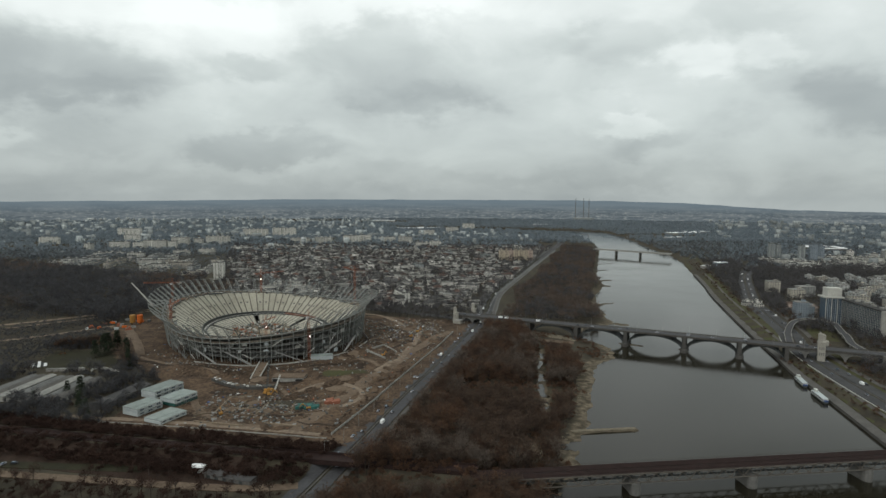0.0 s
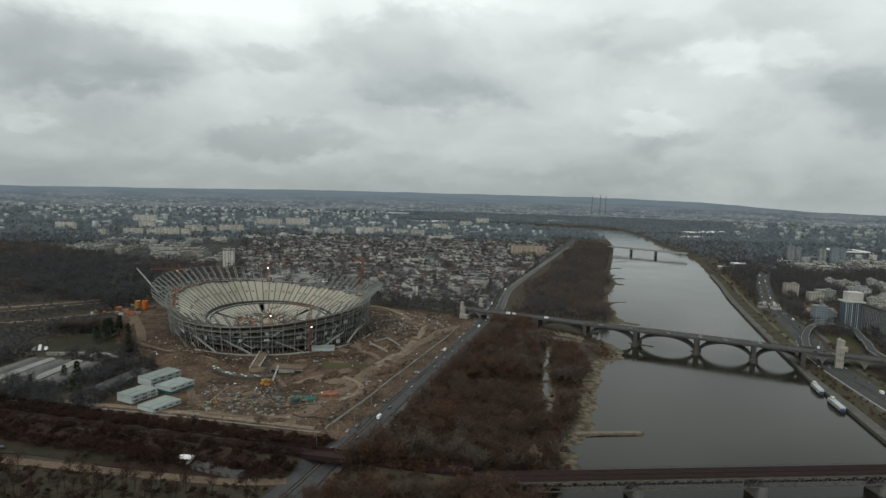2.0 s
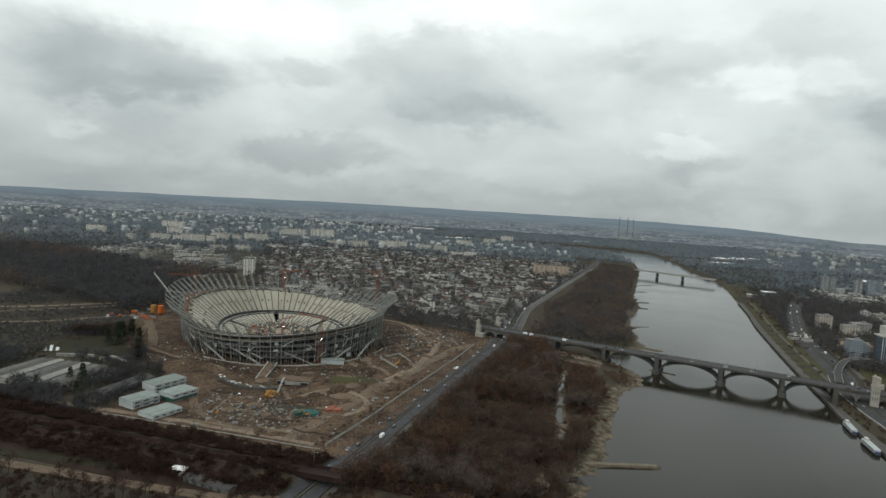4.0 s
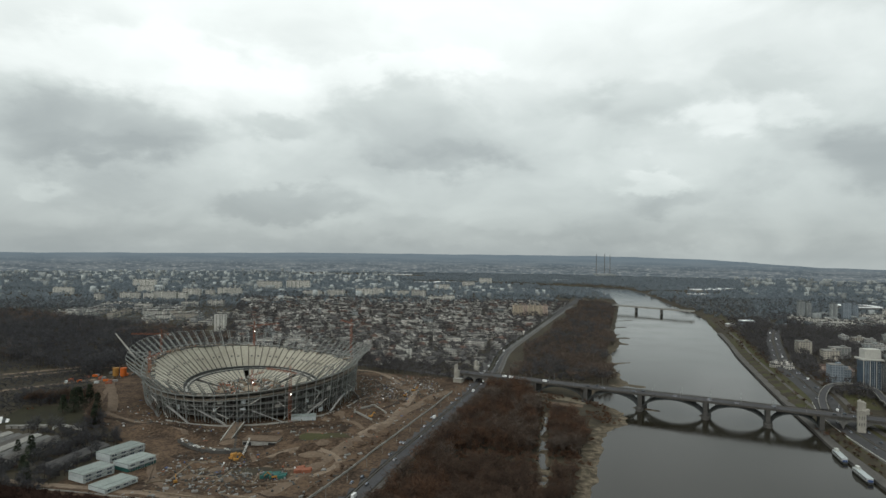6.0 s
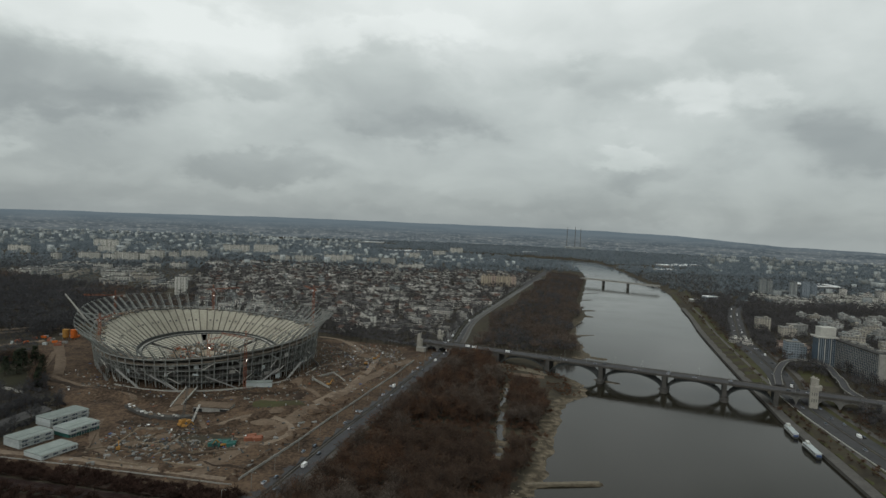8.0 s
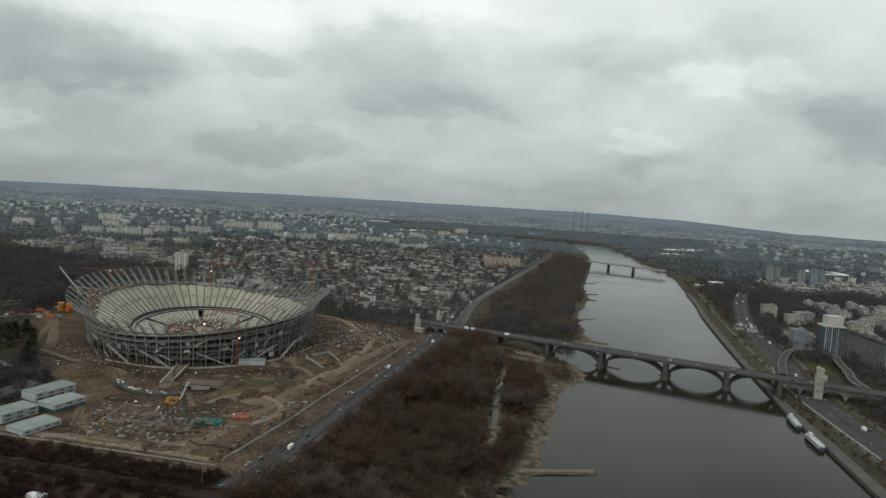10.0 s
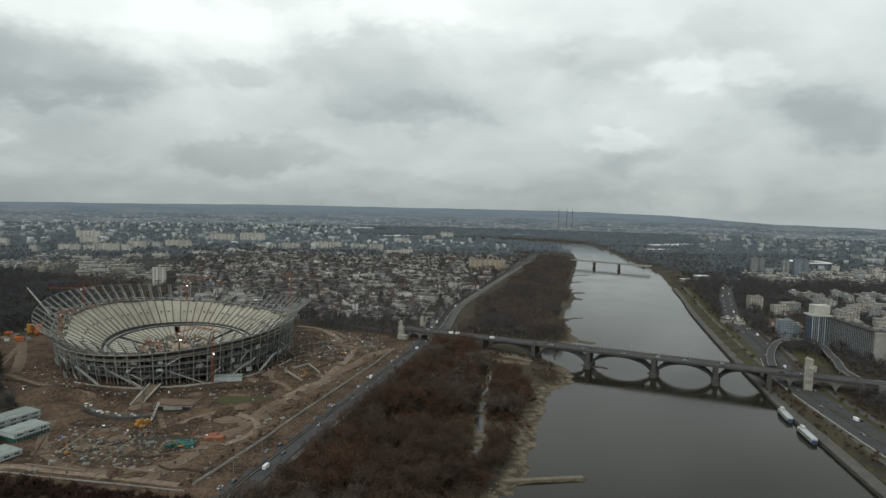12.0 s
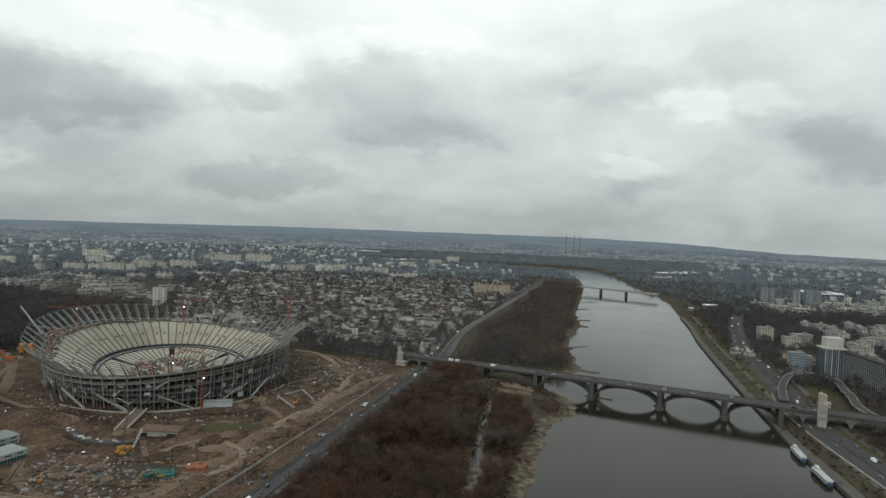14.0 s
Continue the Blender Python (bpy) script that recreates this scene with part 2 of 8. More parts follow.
M_STUCCO = surf("grey_white_stucco", (0.6, 0.58, 0.53), (0.4, 0.385, 0.35), 0.15, vary=0.45, island=0.4, grid=(3.4, 3.1, PANE))
M_BLOCK = surf("pale_yellow_panel_wall", (0.47, 0.465, 0.42), (0.37, 0.37, 0.34), 0.05, vary=0.2, grid=(5.6, 2.9, (0.12, 0.12, 0.115)))
M_BLOCK_OCHRE = surf("ochre_panel_wall", (0.4, 0.35, 0.275), (0.32, 0.28, 0.22), 0.05, vary=0.1, grid=(5.6, 2.9, (0.12, 0.10, 0.08)))
M_BLOCK_PINK = surf("salmon_panel_wall", (0.4, 0.325, 0.275), (0.32, 0.26, 0.22), 0.05, grid=(5.6, 2.9, (0.12, 0.10, 0.09)))
# panel wall greyed and blued in its base colour to suggest haze
M_BLOCK_FAR = surf("far_panel_wall", (0.31, 0.33, 0.32), (0.215, 0.235, 0.235), 0.02, vary=0.25, island=0.35, grid=(6, 2.9, (0.13, 0.14, 0.145)))
M_PALEGREY = surf("grey_panel_wall", (0.33, 0.335, 0.32), (0.235, 0.24, 0.23), 0.05, vary=0.3, grid=(5.6, 2.9, (0.10, 0.105, 0.105)))
M_BEIGE = surf("beige_plaster_wall", (0.37, 0.345, 0.295), (0.26, 0.245, 0.21), 0.05, vary=0.2, grid=(4.2, 3.0, (0.10, 0.10, 0.095)))
M_ROOF_TEAL = surf("grey_green_roof_felt", (0.235, 0.265, 0.25), (0.165, 0.19, 0.18), 0.15, vary=0.1)
M_GLASS = surf("blue_grey_window_glass", (0.06, 0.085, 0.11), (0.04, 0.055, 0.075), 0.1, rough=0.12, bump=0.02, spec=0.5)
M_BLUEWALL = surf("blue_grey_cladding", (0.24, 0.275, 0.30), (0.17, 0.20, 0.225), 0.1, grid=(3.2, 3.3, PANE))
M_WHITE = surf("white_sheet", (0.72, 0.73, 0.72), (0.55, 0.56, 0.56), 0.2, rough=0.5, vary=0.1, bump=0.05)
M_TEAL = surf("teal_container_paint", (0.035, 0.115, 0.10), (0.03, 0.08, 0.072), 0.4, rough=0.55, vary=0.25)
M_CONTAINER = surf("pale_container_steel", (0.4, 0.435, 0.435), (0.3, 0.335, 0.335), 0.2, rough=0.55, vary=0.12)
M_YELLOW = surf("yellow_machine_paint", (0.36, 0.19, 0.045), (0.22, 0.12, 0.045), 0.5, rough=0.5, vary=0.2)
M_BLUE = surf("blue_tarpaulin", (0.06, 0.10, 0.22), (0.05, 0.07, 0.14), 0.4, rough=0.6)
M_WOOD = surf("raw_planks", (0.19, 0.152, 0.112), (0.11, 0.087, 0.064), 0.4, vary=0.3)
M_SANDSTONE = surf("beige_sandstone", (0.33, 0.315, 0.275), (0.22, 0.21, 0.185), 0.15)
M_RUBBLE = surf("pale_rubble", (0.215, 0.186, 0.138), (0.105, 0.092, 0.07), 0.4, island=0.3)
M_CAR = surf("car_paint", (0.22, 0.22, 0.23), (0.20, 0.20, 0.21), 0.5, rough=0.35, vary=0.9, bump=0)
M_SEATING = surf("pale_precast_seating", (0.43, 0.415, 0.35), (0.31, 0.295, 0.245), 0.06, vary=0.07)
M_ROADPALE = surf("bleached_asphalt", (0.064, 0.064, 0.065), (0.045, 0.045, 0.046), 0.05, rough=0.8, bump=0.1)
M_CRATE = surf("grey_crate_steel", (0.22, 0.22, 0.21), (0.13, 0.13, 0.125), 0.3, rough=0.6, vary=0.4)
M_BLACK = surf("black_rubber", (0.02, 0.02, 0.02), (0.03, 0.03, 0.03), 2.0)

# water: dark and clear, faintly rippled, mirroring the sky
M_WATER = bpy.data.materials.new("river_water")
M_WATER.use_nodes = True
qn, ql = M_WATER.node_tree.nodes, M_WATER.node_tree.links
qb = qn["Principled BSDF"]
qb.inputs["Base Color"].default_value = (0.0145, 0.0130, 0.0085, 1)
qb.inputs["Roughness"].default_value, qb.inputs["IOR"].default_value = 0.12, 1.33
qb.inputs["Specular IOR Level"].default_value = 0.25
qp = qn.new("ShaderNodeNewGeometry")
qa, qc = qn.new("ShaderNodeTexNoise"), qn.new("ShaderNodeTexNoise")
qa.inputs["Scale"].default_value, qc.inputs["Scale"].default_value = 0.35, 0.012
for node in (qa, qc):
    node.inputs["Detail"].default_value = 4.0
    ql.new(qp.outputs["Position"], node.inputs["Vector"])
qr = qn.new("ShaderNodeBump")
qr.inputs["Strength"].default_value, qr.inputs["Distance"].default_value = 0.06, 0.4
ql.new(qa.outputs[0], qr.inputs["Height"])
ql.new(qr.outputs[0], qb.inputs["Normal"])
qm = qn.new("ShaderNodeMapRange")
qm.inputs["From Min"].default_value, qm.inputs["From Max"].default_value = 0.35, 0.65
qm.inputs["To Min"].default_value, qm.inputs["To Max"].default_value = 0.07, 0.14
ql.new(qc.outputs[0], qm.inputs["Value"])
ql.new(qm.outputs[0], qb.inputs["Roughness"])

# ground: earth, dead grass, and a sandy strip just above the water line
M_GROUND = surf("earth_and_dead_grass", (0.060, 0.052, 0.036), (0.035, 0.031, 0.025), 0.012, fine=14, bump=0.5)
gn, gl = M_GROUND.node_tree.nodes, M_GROUND.node_tree.links
gb = gn["Principled BSDF"]
base_out = gb.inputs["Base Color"].links[0].from_socket
gp = gn.new("ShaderNodeNewGeometry")
gs = gn.new("ShaderNodeSeparateXYZ")
gl.new(gp.outputs["Position"], gs.inputs[0])
gno = gn.new("ShaderNodeTexNoise")
gno.inputs["Scale"].default_value, gno.inputs["Detail"].default_value = 0.11, 8.0
gl.new(gp.outputs["Position"], gno.inputs["Vector"])
ga = gn.new("ShaderNodeMath")
ga.operation = "MULTIPLY_ADD"
ga.inputs[1].default_value = 5.0
gl.new(gno.outputs[0], ga.inputs[0])
gl.new(gs.outputs[2], ga.inputs[2])
gm2 = gn.new("ShaderNodeMapRange")
gm2.inputs["From Min"].default_value, gm2.inputs["From Max"].default_value = 3.3, 4.5
gm2.inputs["To Min"].default_value, gm2.inputs["To Max"].default_value = 1.0, 0.0
gl.new(ga.outputs[0], gm2.inputs["Value"])
gx = gn.new("ShaderNodeMix")
gx.data_type = "RGBA"
gfar = gn.new("ShaderNodeMapRange")
gfar.inputs["From Min"].default_value, gfar.inputs["From Max"].default_value = 700.0, 1500.0
gfar.inputs["To Min"].default_value, gfar.inputs["To Max"].default_value = 1.0, 0.0
gl.new(gs.outputs[1], gfar.inputs["Value"])
gshare = gn.new("ShaderNodeMath")
gshare.operation = "MULTIPLY"
gl.new(gm2.outputs[0], gshare.inputs[0])
gl.new(gfar.outputs[0], gshare.inputs[1])
gl.new(gshare.outputs[0], gx.inputs["Factor"])
gl.new(base_out, gx.inputs["A"])
gk = gn.new("ShaderNodeTexNoise")
gk.inputs["Scale"].default_value, gk.inputs["Detail"].default_value = 0.16, 9.0
gl.new(gp.outputs["Position"], gk.inputs["Vector"])
gr = gn.new("ShaderNodeValToRGB")
gr.color_ramp.elements[0].position, gr.color_ramp.elements[0].color = 0.40, (0.052, 0.043, 0.031, 1)
gr.color_ramp.elements[1].position, gr.color_ramp.elements[1].color = 0.66, (0.165, 0.138, 0.100, 1)
gl.new(gk.outputs[0], gr.inputs[0])
gl.new(gr.outputs[0], gx.inputs["B"])
gl.new(gx.outputs["Result"], gb.inputs["Base Color"])

# hazy distance: a plain backdrop that glows, woods and suburbs thinning out towards the sky line
M_FAR = bpy.data.materials.new("hazy_distant_woods")
M_FAR.use_nodes = True
fn, fl = M_FAR.node_tree.nodes, M_FAR.node_tree.links
fn.clear()


def fmath(op, a, b=None, c=None):
    k = fn.new("ShaderNodeMath")
    k.operation = op
    for i, v in enumerate((a, b, c)):
        if v is None:
            continue
        if isinstance(v, (int, float)):
            k.inputs[i].default_value = v
        else:
            fl.new(v, k.inputs[i])
    return k.outputs[0]


def fnoise(vec, scale, detail):
    k = fn.new("ShaderNodeTexNoise")
    k.inputs["Scale"].default_value, k.inputs["Detail"].default_value = scale, detail
    fl.new(vec, k.inputs["Vector"])
    return k.outputs[0]


def fspan(v, lo, hi, to=1.0):
    k = fn.new("ShaderNodeMapRange")
    k.inputs["From Min"].default_value, k.inputs["From Max"].default_value, k.inputs["To Max"].default_value = lo, hi, to
    fl.new(v, k.inputs["Value"])
    return k.outputs[0]


def fmix(f, a, b):
    k = fn.new("ShaderNodeMix")
    k.data_type = "RGBA"
    fl.new(f, k.inputs["Factor"])
    for name, v in (("A", a), ("B", b)):
        if isinstance(v, tuple):
            k.inputs[name].default_value = (*v, 1)
        else:
            fl.new(v, k.inputs[name])
    return k.outputs["Result"]


fg = fn.new("ShaderNodeNewGeometry")
fz = fn.new("ShaderNodeSeparateXYZ")
fl.new(fg.outputs["Position"], fz.inputs[0])
# bearing and rise on the ring: woods, and rows of pale blocks that shrink and fade towards the sky line
bear = fmath("MULTIPLY", fmath("ARCTAN2", fz.outputs[0], fz.outputs[1]), 1060.0)
rise_f = fmath("MULTIPLY", fz.outputs[2], 0.2255)


def fplane(wide, tall):
    k = fn.new("ShaderNodeCombineXYZ")
    fl.new(fmath("DIVIDE", bear, wide), k.inputs[0])
    fl.new(fmath("DIVIDE", rise_f, tall), k.inputs[1])
    return k.outputs[0]


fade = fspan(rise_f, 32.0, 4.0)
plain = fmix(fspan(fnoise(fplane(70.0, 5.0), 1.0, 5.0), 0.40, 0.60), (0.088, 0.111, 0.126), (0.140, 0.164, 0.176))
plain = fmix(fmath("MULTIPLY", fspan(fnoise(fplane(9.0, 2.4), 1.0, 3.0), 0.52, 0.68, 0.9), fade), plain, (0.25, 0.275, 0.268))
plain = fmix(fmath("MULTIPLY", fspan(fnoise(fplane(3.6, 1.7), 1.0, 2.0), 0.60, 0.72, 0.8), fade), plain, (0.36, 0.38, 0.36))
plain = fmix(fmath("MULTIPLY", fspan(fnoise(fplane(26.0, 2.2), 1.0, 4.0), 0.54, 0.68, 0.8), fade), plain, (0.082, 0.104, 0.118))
# haze painted into the glow: bluer and more even towards the top
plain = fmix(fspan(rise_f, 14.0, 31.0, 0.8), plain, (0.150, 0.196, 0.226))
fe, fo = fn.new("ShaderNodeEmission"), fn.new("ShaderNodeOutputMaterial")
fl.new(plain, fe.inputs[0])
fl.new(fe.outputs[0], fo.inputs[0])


# ---- building helpers ----
def link(name, bm, material, smooth=False):
    me = bpy.data.meshes.new(name)
    bm.to_mesh(me)
    bm.free()
    me.materials.append(material)
    if smooth:
        for p in me.polygons:
            p.use_smooth = True
    return new(name, me)


def part(name, bm, material, parent, label="", smooth=False):
    ob = link(name, bm, material, smooth)
    ob.parent = parent
    if label:
        tagged(ob, label)
    return ob


def share(name, me, parent, m=None, label=""):
    ob = new(name, me)
    ob.parent = parent
    if m is not None:
        ob.matrix_basis = m
    if label:
        tagged(ob, label)
    return ob


def base(name, x=0, y=0, z=0, rz=0, label="", category="", group="", kind=""):
    ob = new(name)
    ob.empty_display_size = 0.5
    ob.matrix_basis = pose(x, y, z, 0, 0, rz)
    return tagged(ob, label, category, group, kind)


def quads(name, verts, faces, material):
    me = bpy.data.meshes.new(name)
    me.from_pydata([tuple(v) for v in verts], [], [tuple(f) for f in faces])
    me.materials.append(material)
    me.validate()
    return me


def box(bm, x, y, z, sx, sy, sz, rz=0.0, taper=1.0):
    """A box whose base centre is x, y, z; taper shrinks its top."""
    c, s = math.cos(radians(rz)), math.sin(radians(rz))
    v = []
    for k, f in ((0, 1.0), (1, taper)):
        for u, w in ((-1, -1), (1, -1), (1, 1), (-1, 1)):
            px, py = u * sx / 2 * f, w * sy / 2 * f
            v.append(bm.verts.new((x + c * px - s * py, y + s * px + c * py, z + k * sz)))
    for f in ((3, 2, 1, 0), (4, 5, 6, 7), (0, 1, 5, 4), (1, 2, 6, 5), (2, 3, 7, 6), (3, 0, 4, 7)):
        bm.faces.new([v[i] for i in f])
    return v


def gable(bm, x, y, z, sx, sy, h, rz=0.0, hip=0.0):
    """A pitched roof on a rectangle, its ridge along x; hip pulls in the ridge's ends."""
    c, s = math.cos(radians(rz)), math.sin(radians(rz))
    p = [(-sx / 2, -sy / 2, 0), (sx / 2, -sy / 2, 0), (sx / 2, sy / 2, 0), (-sx / 2, sy / 2, 0), (-sx / 2 + hip, 0, h), (sx / 2 - hip, 0, h)]
    v = [bm.verts.new((x + c * a - s * b, y + s * a + c * b, z + d)) for a, b, d in p]
    for f in ((0, 1, 5, 4), (2, 3, 4, 5), (1, 2, 5), (3, 0, 4), (3, 2, 1, 0)):
        bm.faces.new([v[i] for i in f])


def strut(bm, p, q, r, sides=5, r2=None):
    """A round bar from p to q."""
    p, q = Vector(p), Vector(q)
    way = (q - p).normalized()
    a = way.orthogonal().normalized()
    b = way.cross(a)
    rings = []
    for end, rad in ((p, r), (q, r if r2 is None else r2)):
        rings.append([bm.verts.new(end + a * math.cos(2 * math.pi * k / sides) * rad + b * math.sin(2 * math.pi * k / sides) * rad) for k in range(sides)])
    for k in range(sides):
        j = (k + 1) % sides
        bm.faces.new((rings[0][k], rings[0][j], rings[1][j], rings[1][k]))
    bm.faces.new(rings[0][::-1])
    bm.faces.new(rings[1])


def beam(bm, p, q, w, h):
    """A square bar from p to q, w wide and h high."""
    p, q = Vector(p), Vector(q)
    way = (q - p).normalized()
    side = way.cross(Vector((0, 0, 1)))
    side = side.normalized() if side.length > 1e-4 else Vector((1, 0, 0))
    up = side.cross(way).normalized()
    v = [bm.verts.new(e + side * (a * w / 2) + up * (b * h / 2)) for e in (p, q) for a, b in ((-1, -1), (1, -1), (1, 1), (-1, 1))]
    for f in ((0, 1, 2, 3), (7, 6, 5, 4), (0, 4, 5, 1), (1, 5, 6, 2), (2, 6, 7, 3), (3, 7, 4, 0)):
        bm.faces.new([v[i] for i in f])


def strip(bm, line, width, z, thick=0.25, lift=None):
    """A road along a line of points: a slab of that width, top at z or at lift(x, y)."""
    n = len(line)
    rows = []
    for i, (x, y) in enumerate(line):
        a, b = line[max(i - 1, 0)], line[min(i + 1, n - 1)]
        d = Vector((b[0] - a[0], b[1] - a[1])).normalized()
        nx, ny = -d.y, d.x
        row = []
        for s in (1, -1):
            px, py = x + nx * s * width / 2, y + ny * s * width / 2
            top = lift(px, py) if lift else z
            row += [bm.verts.new((px, py, top)), bm.verts.new((px, py, top - thick))]
        rows.append(row)
    for r, q in zip(rows, rows[1:]):
        bm.faces.new((r[0], r[2], q[2], q[0]))
        bm.faces.new((r[1], q[1], q[3], r[3]))
        bm.faces.new((r[0], q[0], q[1], r[1]))
        bm.faces.new((r[2], r[3], q[3], q[2]))


def smooth_line(points, step=12.0):
    """Points along a Catmull-Rom curve through the given ones."""
    out = []
    p = [points[0], *points, points[-1]]
    for a, b, c, d in zip(p, p[1:], p[2:], p[3:]):
        n = max(1, int(math.hypot(c[0] - b[0], c[1] - b[1]) / step))
        for i in range(n):
            t = i / n
            out.append(tuple(0.5 * (2 * b[k] + (c[k] - a[k]) * t + (2 * a[k] - 5 * b[k] + 4 * c[k] - d[k]) * t * t + (3 * b[k] - a[k] - 3 * c[k] + d[k]) * t ** 3) for k in (0, 1)))
    out.append(points[-1])
    return out

# ---- land and water ----
LEFT_BANK = [(-60, -900), (10, 0), (55, 250), (88, 365), (98, 401), (104, 425), (110, 450), (122, 480), (136, 518), (149, 572), (172, 645), (200, 672),
             (210, 700), (205, 735), (190, 765), (186, 800), (235, 845), (258, 870), (258, 900), (266, 991), (300, 1130), (343, 1234), (366, 1384)]
LEFT_BANK_FAR = [(430, 1616), (520, 1939), (575, 2154), (623, 2421), (655, 2763), (640, 2950), (500, 3120), (200, 3260), (-300, 3380)]
RIGHT_BANK_FAR = [(-300, 3470), (300, 3420), (700, 3330), (860, 3150), (850, 2773), (815, 2493), (760, 2162), (735, 1900)]
RIGHT_BANK = [(690, 1690), (650, 1559), (606, 1411), (560, 1255), (512, 1110), (464, 946), (423, 800), (404, 729), (384, 653), (371, 605), (358, 535),
              (350, 497), (336, 433), (318, 350), (270, 100), (220, -200), (150, -900)]
RIVER = np.array(LEFT_BANK + LEFT_BANK_FAR + RIGHT_BANK_FAR + RIGHT_BANK, float)
# sand spits and groynes that reach into the river: from, to, half width
SPITS = [(104, 456, 157, 463, 3.2), (425, 1640, 482, 1660, 6), (335, 1310, 378, 1322, 8), (335, 1240, 348, 1236, 10), (262, 1015, 302, 1034, 5),
         (400, 1500, 425, 1510, 7), (232, 745, 252, 733, 5), (296, 716, 316, 706, 6), (258, 862, 268, 856, 8)]
# still water among the trees: from, to, half width
POOLS = [(125, 708, 117, 672, 1.8), (117, 672, 109, 640, 1.6), (109, 640, 107, 604, 1.8), (107, 604, 97, 566, 2.4), (97, 566, 98, 536, 2.6), (98, 536, 90, 506, 3.2), (90, 506, 89, 478, 2.8), (74, 428, 100, 432, 5), (58, 404, 76, 424, 5), (62, 345, 78, 368, 9)]


def river_gap(x, y):
    """Metres to the river's edge: plus on land, minus on the water."""
    a, b = RIVER, np.roll(RIVER, -1, 0)
    best = np.full(x.shape, 1e9)
    inside = np.zeros(x.shape, bool)
    for (ax, ay), (bx, by) in zip(a, b):
        ex, ey = bx - ax, by - ay
        t = np.clip(((x - ax) * ex + (y - ay) * ey) / (ex * ex + ey * ey), 0, 1)
        best = np.minimum(best, np.hypot(x - ax - t * ex, y - ay - t * ey))
        cross = (ay > y) != (by > y)
        with np.errstate(divide="ignore", invalid="ignore"):
            inside ^= cross & (x < (bx - ax) * (y - ay) / (by - ay + 1e-12) + ax)
    return np.where(inside, -best, best)


def capsule(x, y, ax, ay, bx, by):
    ex, ey = bx - ax, by - ay
    t = np.clip(((x - ax) * ex + (y - ay) * ey) / (ex * ex + ey * ey), 0, 1)
    return np.hypot(x - ax - t * ex, y - ay - t * ey)


def ripple(x, y):
    return (np.sin(x * 0.21 + 1.3 * np.sin(y * 0.043)) + np.sin(y * 0.17 + 2.1 * np.sin(x * 0.061)) + 0.7 * np.sin(x * 0.47 + y * 0.39) + 0.6 * np.sin(y * 0.53 - x * 0.31)) / 3.3


ST_X, ST_Y = -224.0, 766.0   # middle of the stadium


def height(x, y):
    x, y = np.asarray(x, float), np.asarray(y, float)
    gap = river_gap(x, y)
    mid = np.interp(y, [0, 365, 520, 700, 900, 1384, 1939, 2421, 3000, 3400], [140, 205, 245, 300, 350, 490, 620, 720, 750, 300])
    east = x < mid
    rag = gap + np.where(east, 4.0 * ripple(x * 0.6, y * 0.6) + 1.5 * ripple(x, y), 0)
    for ax, ay, bx, by, r in SPITS:
        rag = np.maximum(rag, r + 1.2 * ripple(x * 2, y * 2) - capsule(x, y, ax, ay, bx, by))
    low = np.where(east, np.interp(rag, [-60, -8, 0, 8, 16, 40, 130, 200], [-5, -1.2, 0, 0.95, 2.0, 3.6, 5.0, 7.6]),
                   np.interp(gap, [-30, -0.5, 0.5, 9, 12, 40, 60], [-5, -2, 2.2, 2.3, 5, 6.4, 7.0]))
    for ax, ay, bx, by, r in POOLS:
        d = capsule(x, y, ax, ay, bx, by) + 1.5 * ripple(x * 1.7, y * 1.7) - r - 1.5
        low = np.minimum(low, np.interp(d, [-4, 0, 1.5, 5], [-3, -1.0, 2.2, 20]))
    # road and site platform on the far side of the flood wood
    roadx = np.interp(y, [300, 404, 513, 631, 740, 830, 921, 1084, 1318, 1759, 2054], [-92, -52, -24, 8, 40, 58, 82, 116, 190, 312, 402])
    plat = np.interp(x - roadx, [-1e5, 0, 7, 22], [8, 8, 7, 0])
    low = np.where(east & (rag > 5), np.maximum(low, np.minimum(plat, np.interp(rag, [5, 40], [1, 8]))), low)
    # railway embankment
    rail = capsule(x, y, -900, 545, 20, 360)
    bank = np.interp(rail, [0, 9, 24], [13.0, 13.0, 0])
    bank = np.minimum(bank, np.interp(np.abs(x - roadx), [0, 13, 22], [0, 7, 14]))
    low = np.where(x < 24, np.maximum(low, bank), low)
    # inside the stadium the ground is dug out for the pitch
    ex, ey = x - ST_X, y - ST_Y
    bowl = np.hypot((0.896 * ex + 0.444 * ey) / 80.0, (-0.444 * ex + 0.896 * ey) / 114.0)
    return np.where(bowl < 1.1, np.minimum(low, np.interp(bowl, [0.98, 1.1], [2.4, 8.0])), low)


def ground_z(x, y):
    return float(height(np.array([x]), np.array([y]))[0])


def spread(*spans):
    out = []
    for a, b, step in spans:
        out += list(np.arange(a, b, step))
    return np.array(out + [spans[-1][1]], float)


gxs = spread((-5200, -1200, 160), (-1200, -440, 30), (-440, -100, 9), (-100, 75, 5), (75, 125, 2.5), (125, 420, 5), (420, 760, 10), (760, 1500, 40), (1500, 5200, 170))
gys = spread((-1200, 280, 60), (280, 900, 5), (900, 1700, 10), (1700, 3500, 30), (3500, 5200, 160))
GX, GY = np.meshgrid(gxs, gys)
GZ = height(GX, GY) + np.where(np.abs(GX) < 1200, 0.25 * ripple(GX * 0.8, GY * 0.8), 0)
ny_, nx_ = GX.shape
vid = np.arange(nx_ * ny_).reshape(ny_, nx_)
faces = np.stack([vid[:-1, :-1], vid[:-1, 1:], vid[1:, 1:], vid[1:, :-1]], -1).reshape(-1, 4)
me = bpy.data.meshes.new("ground")
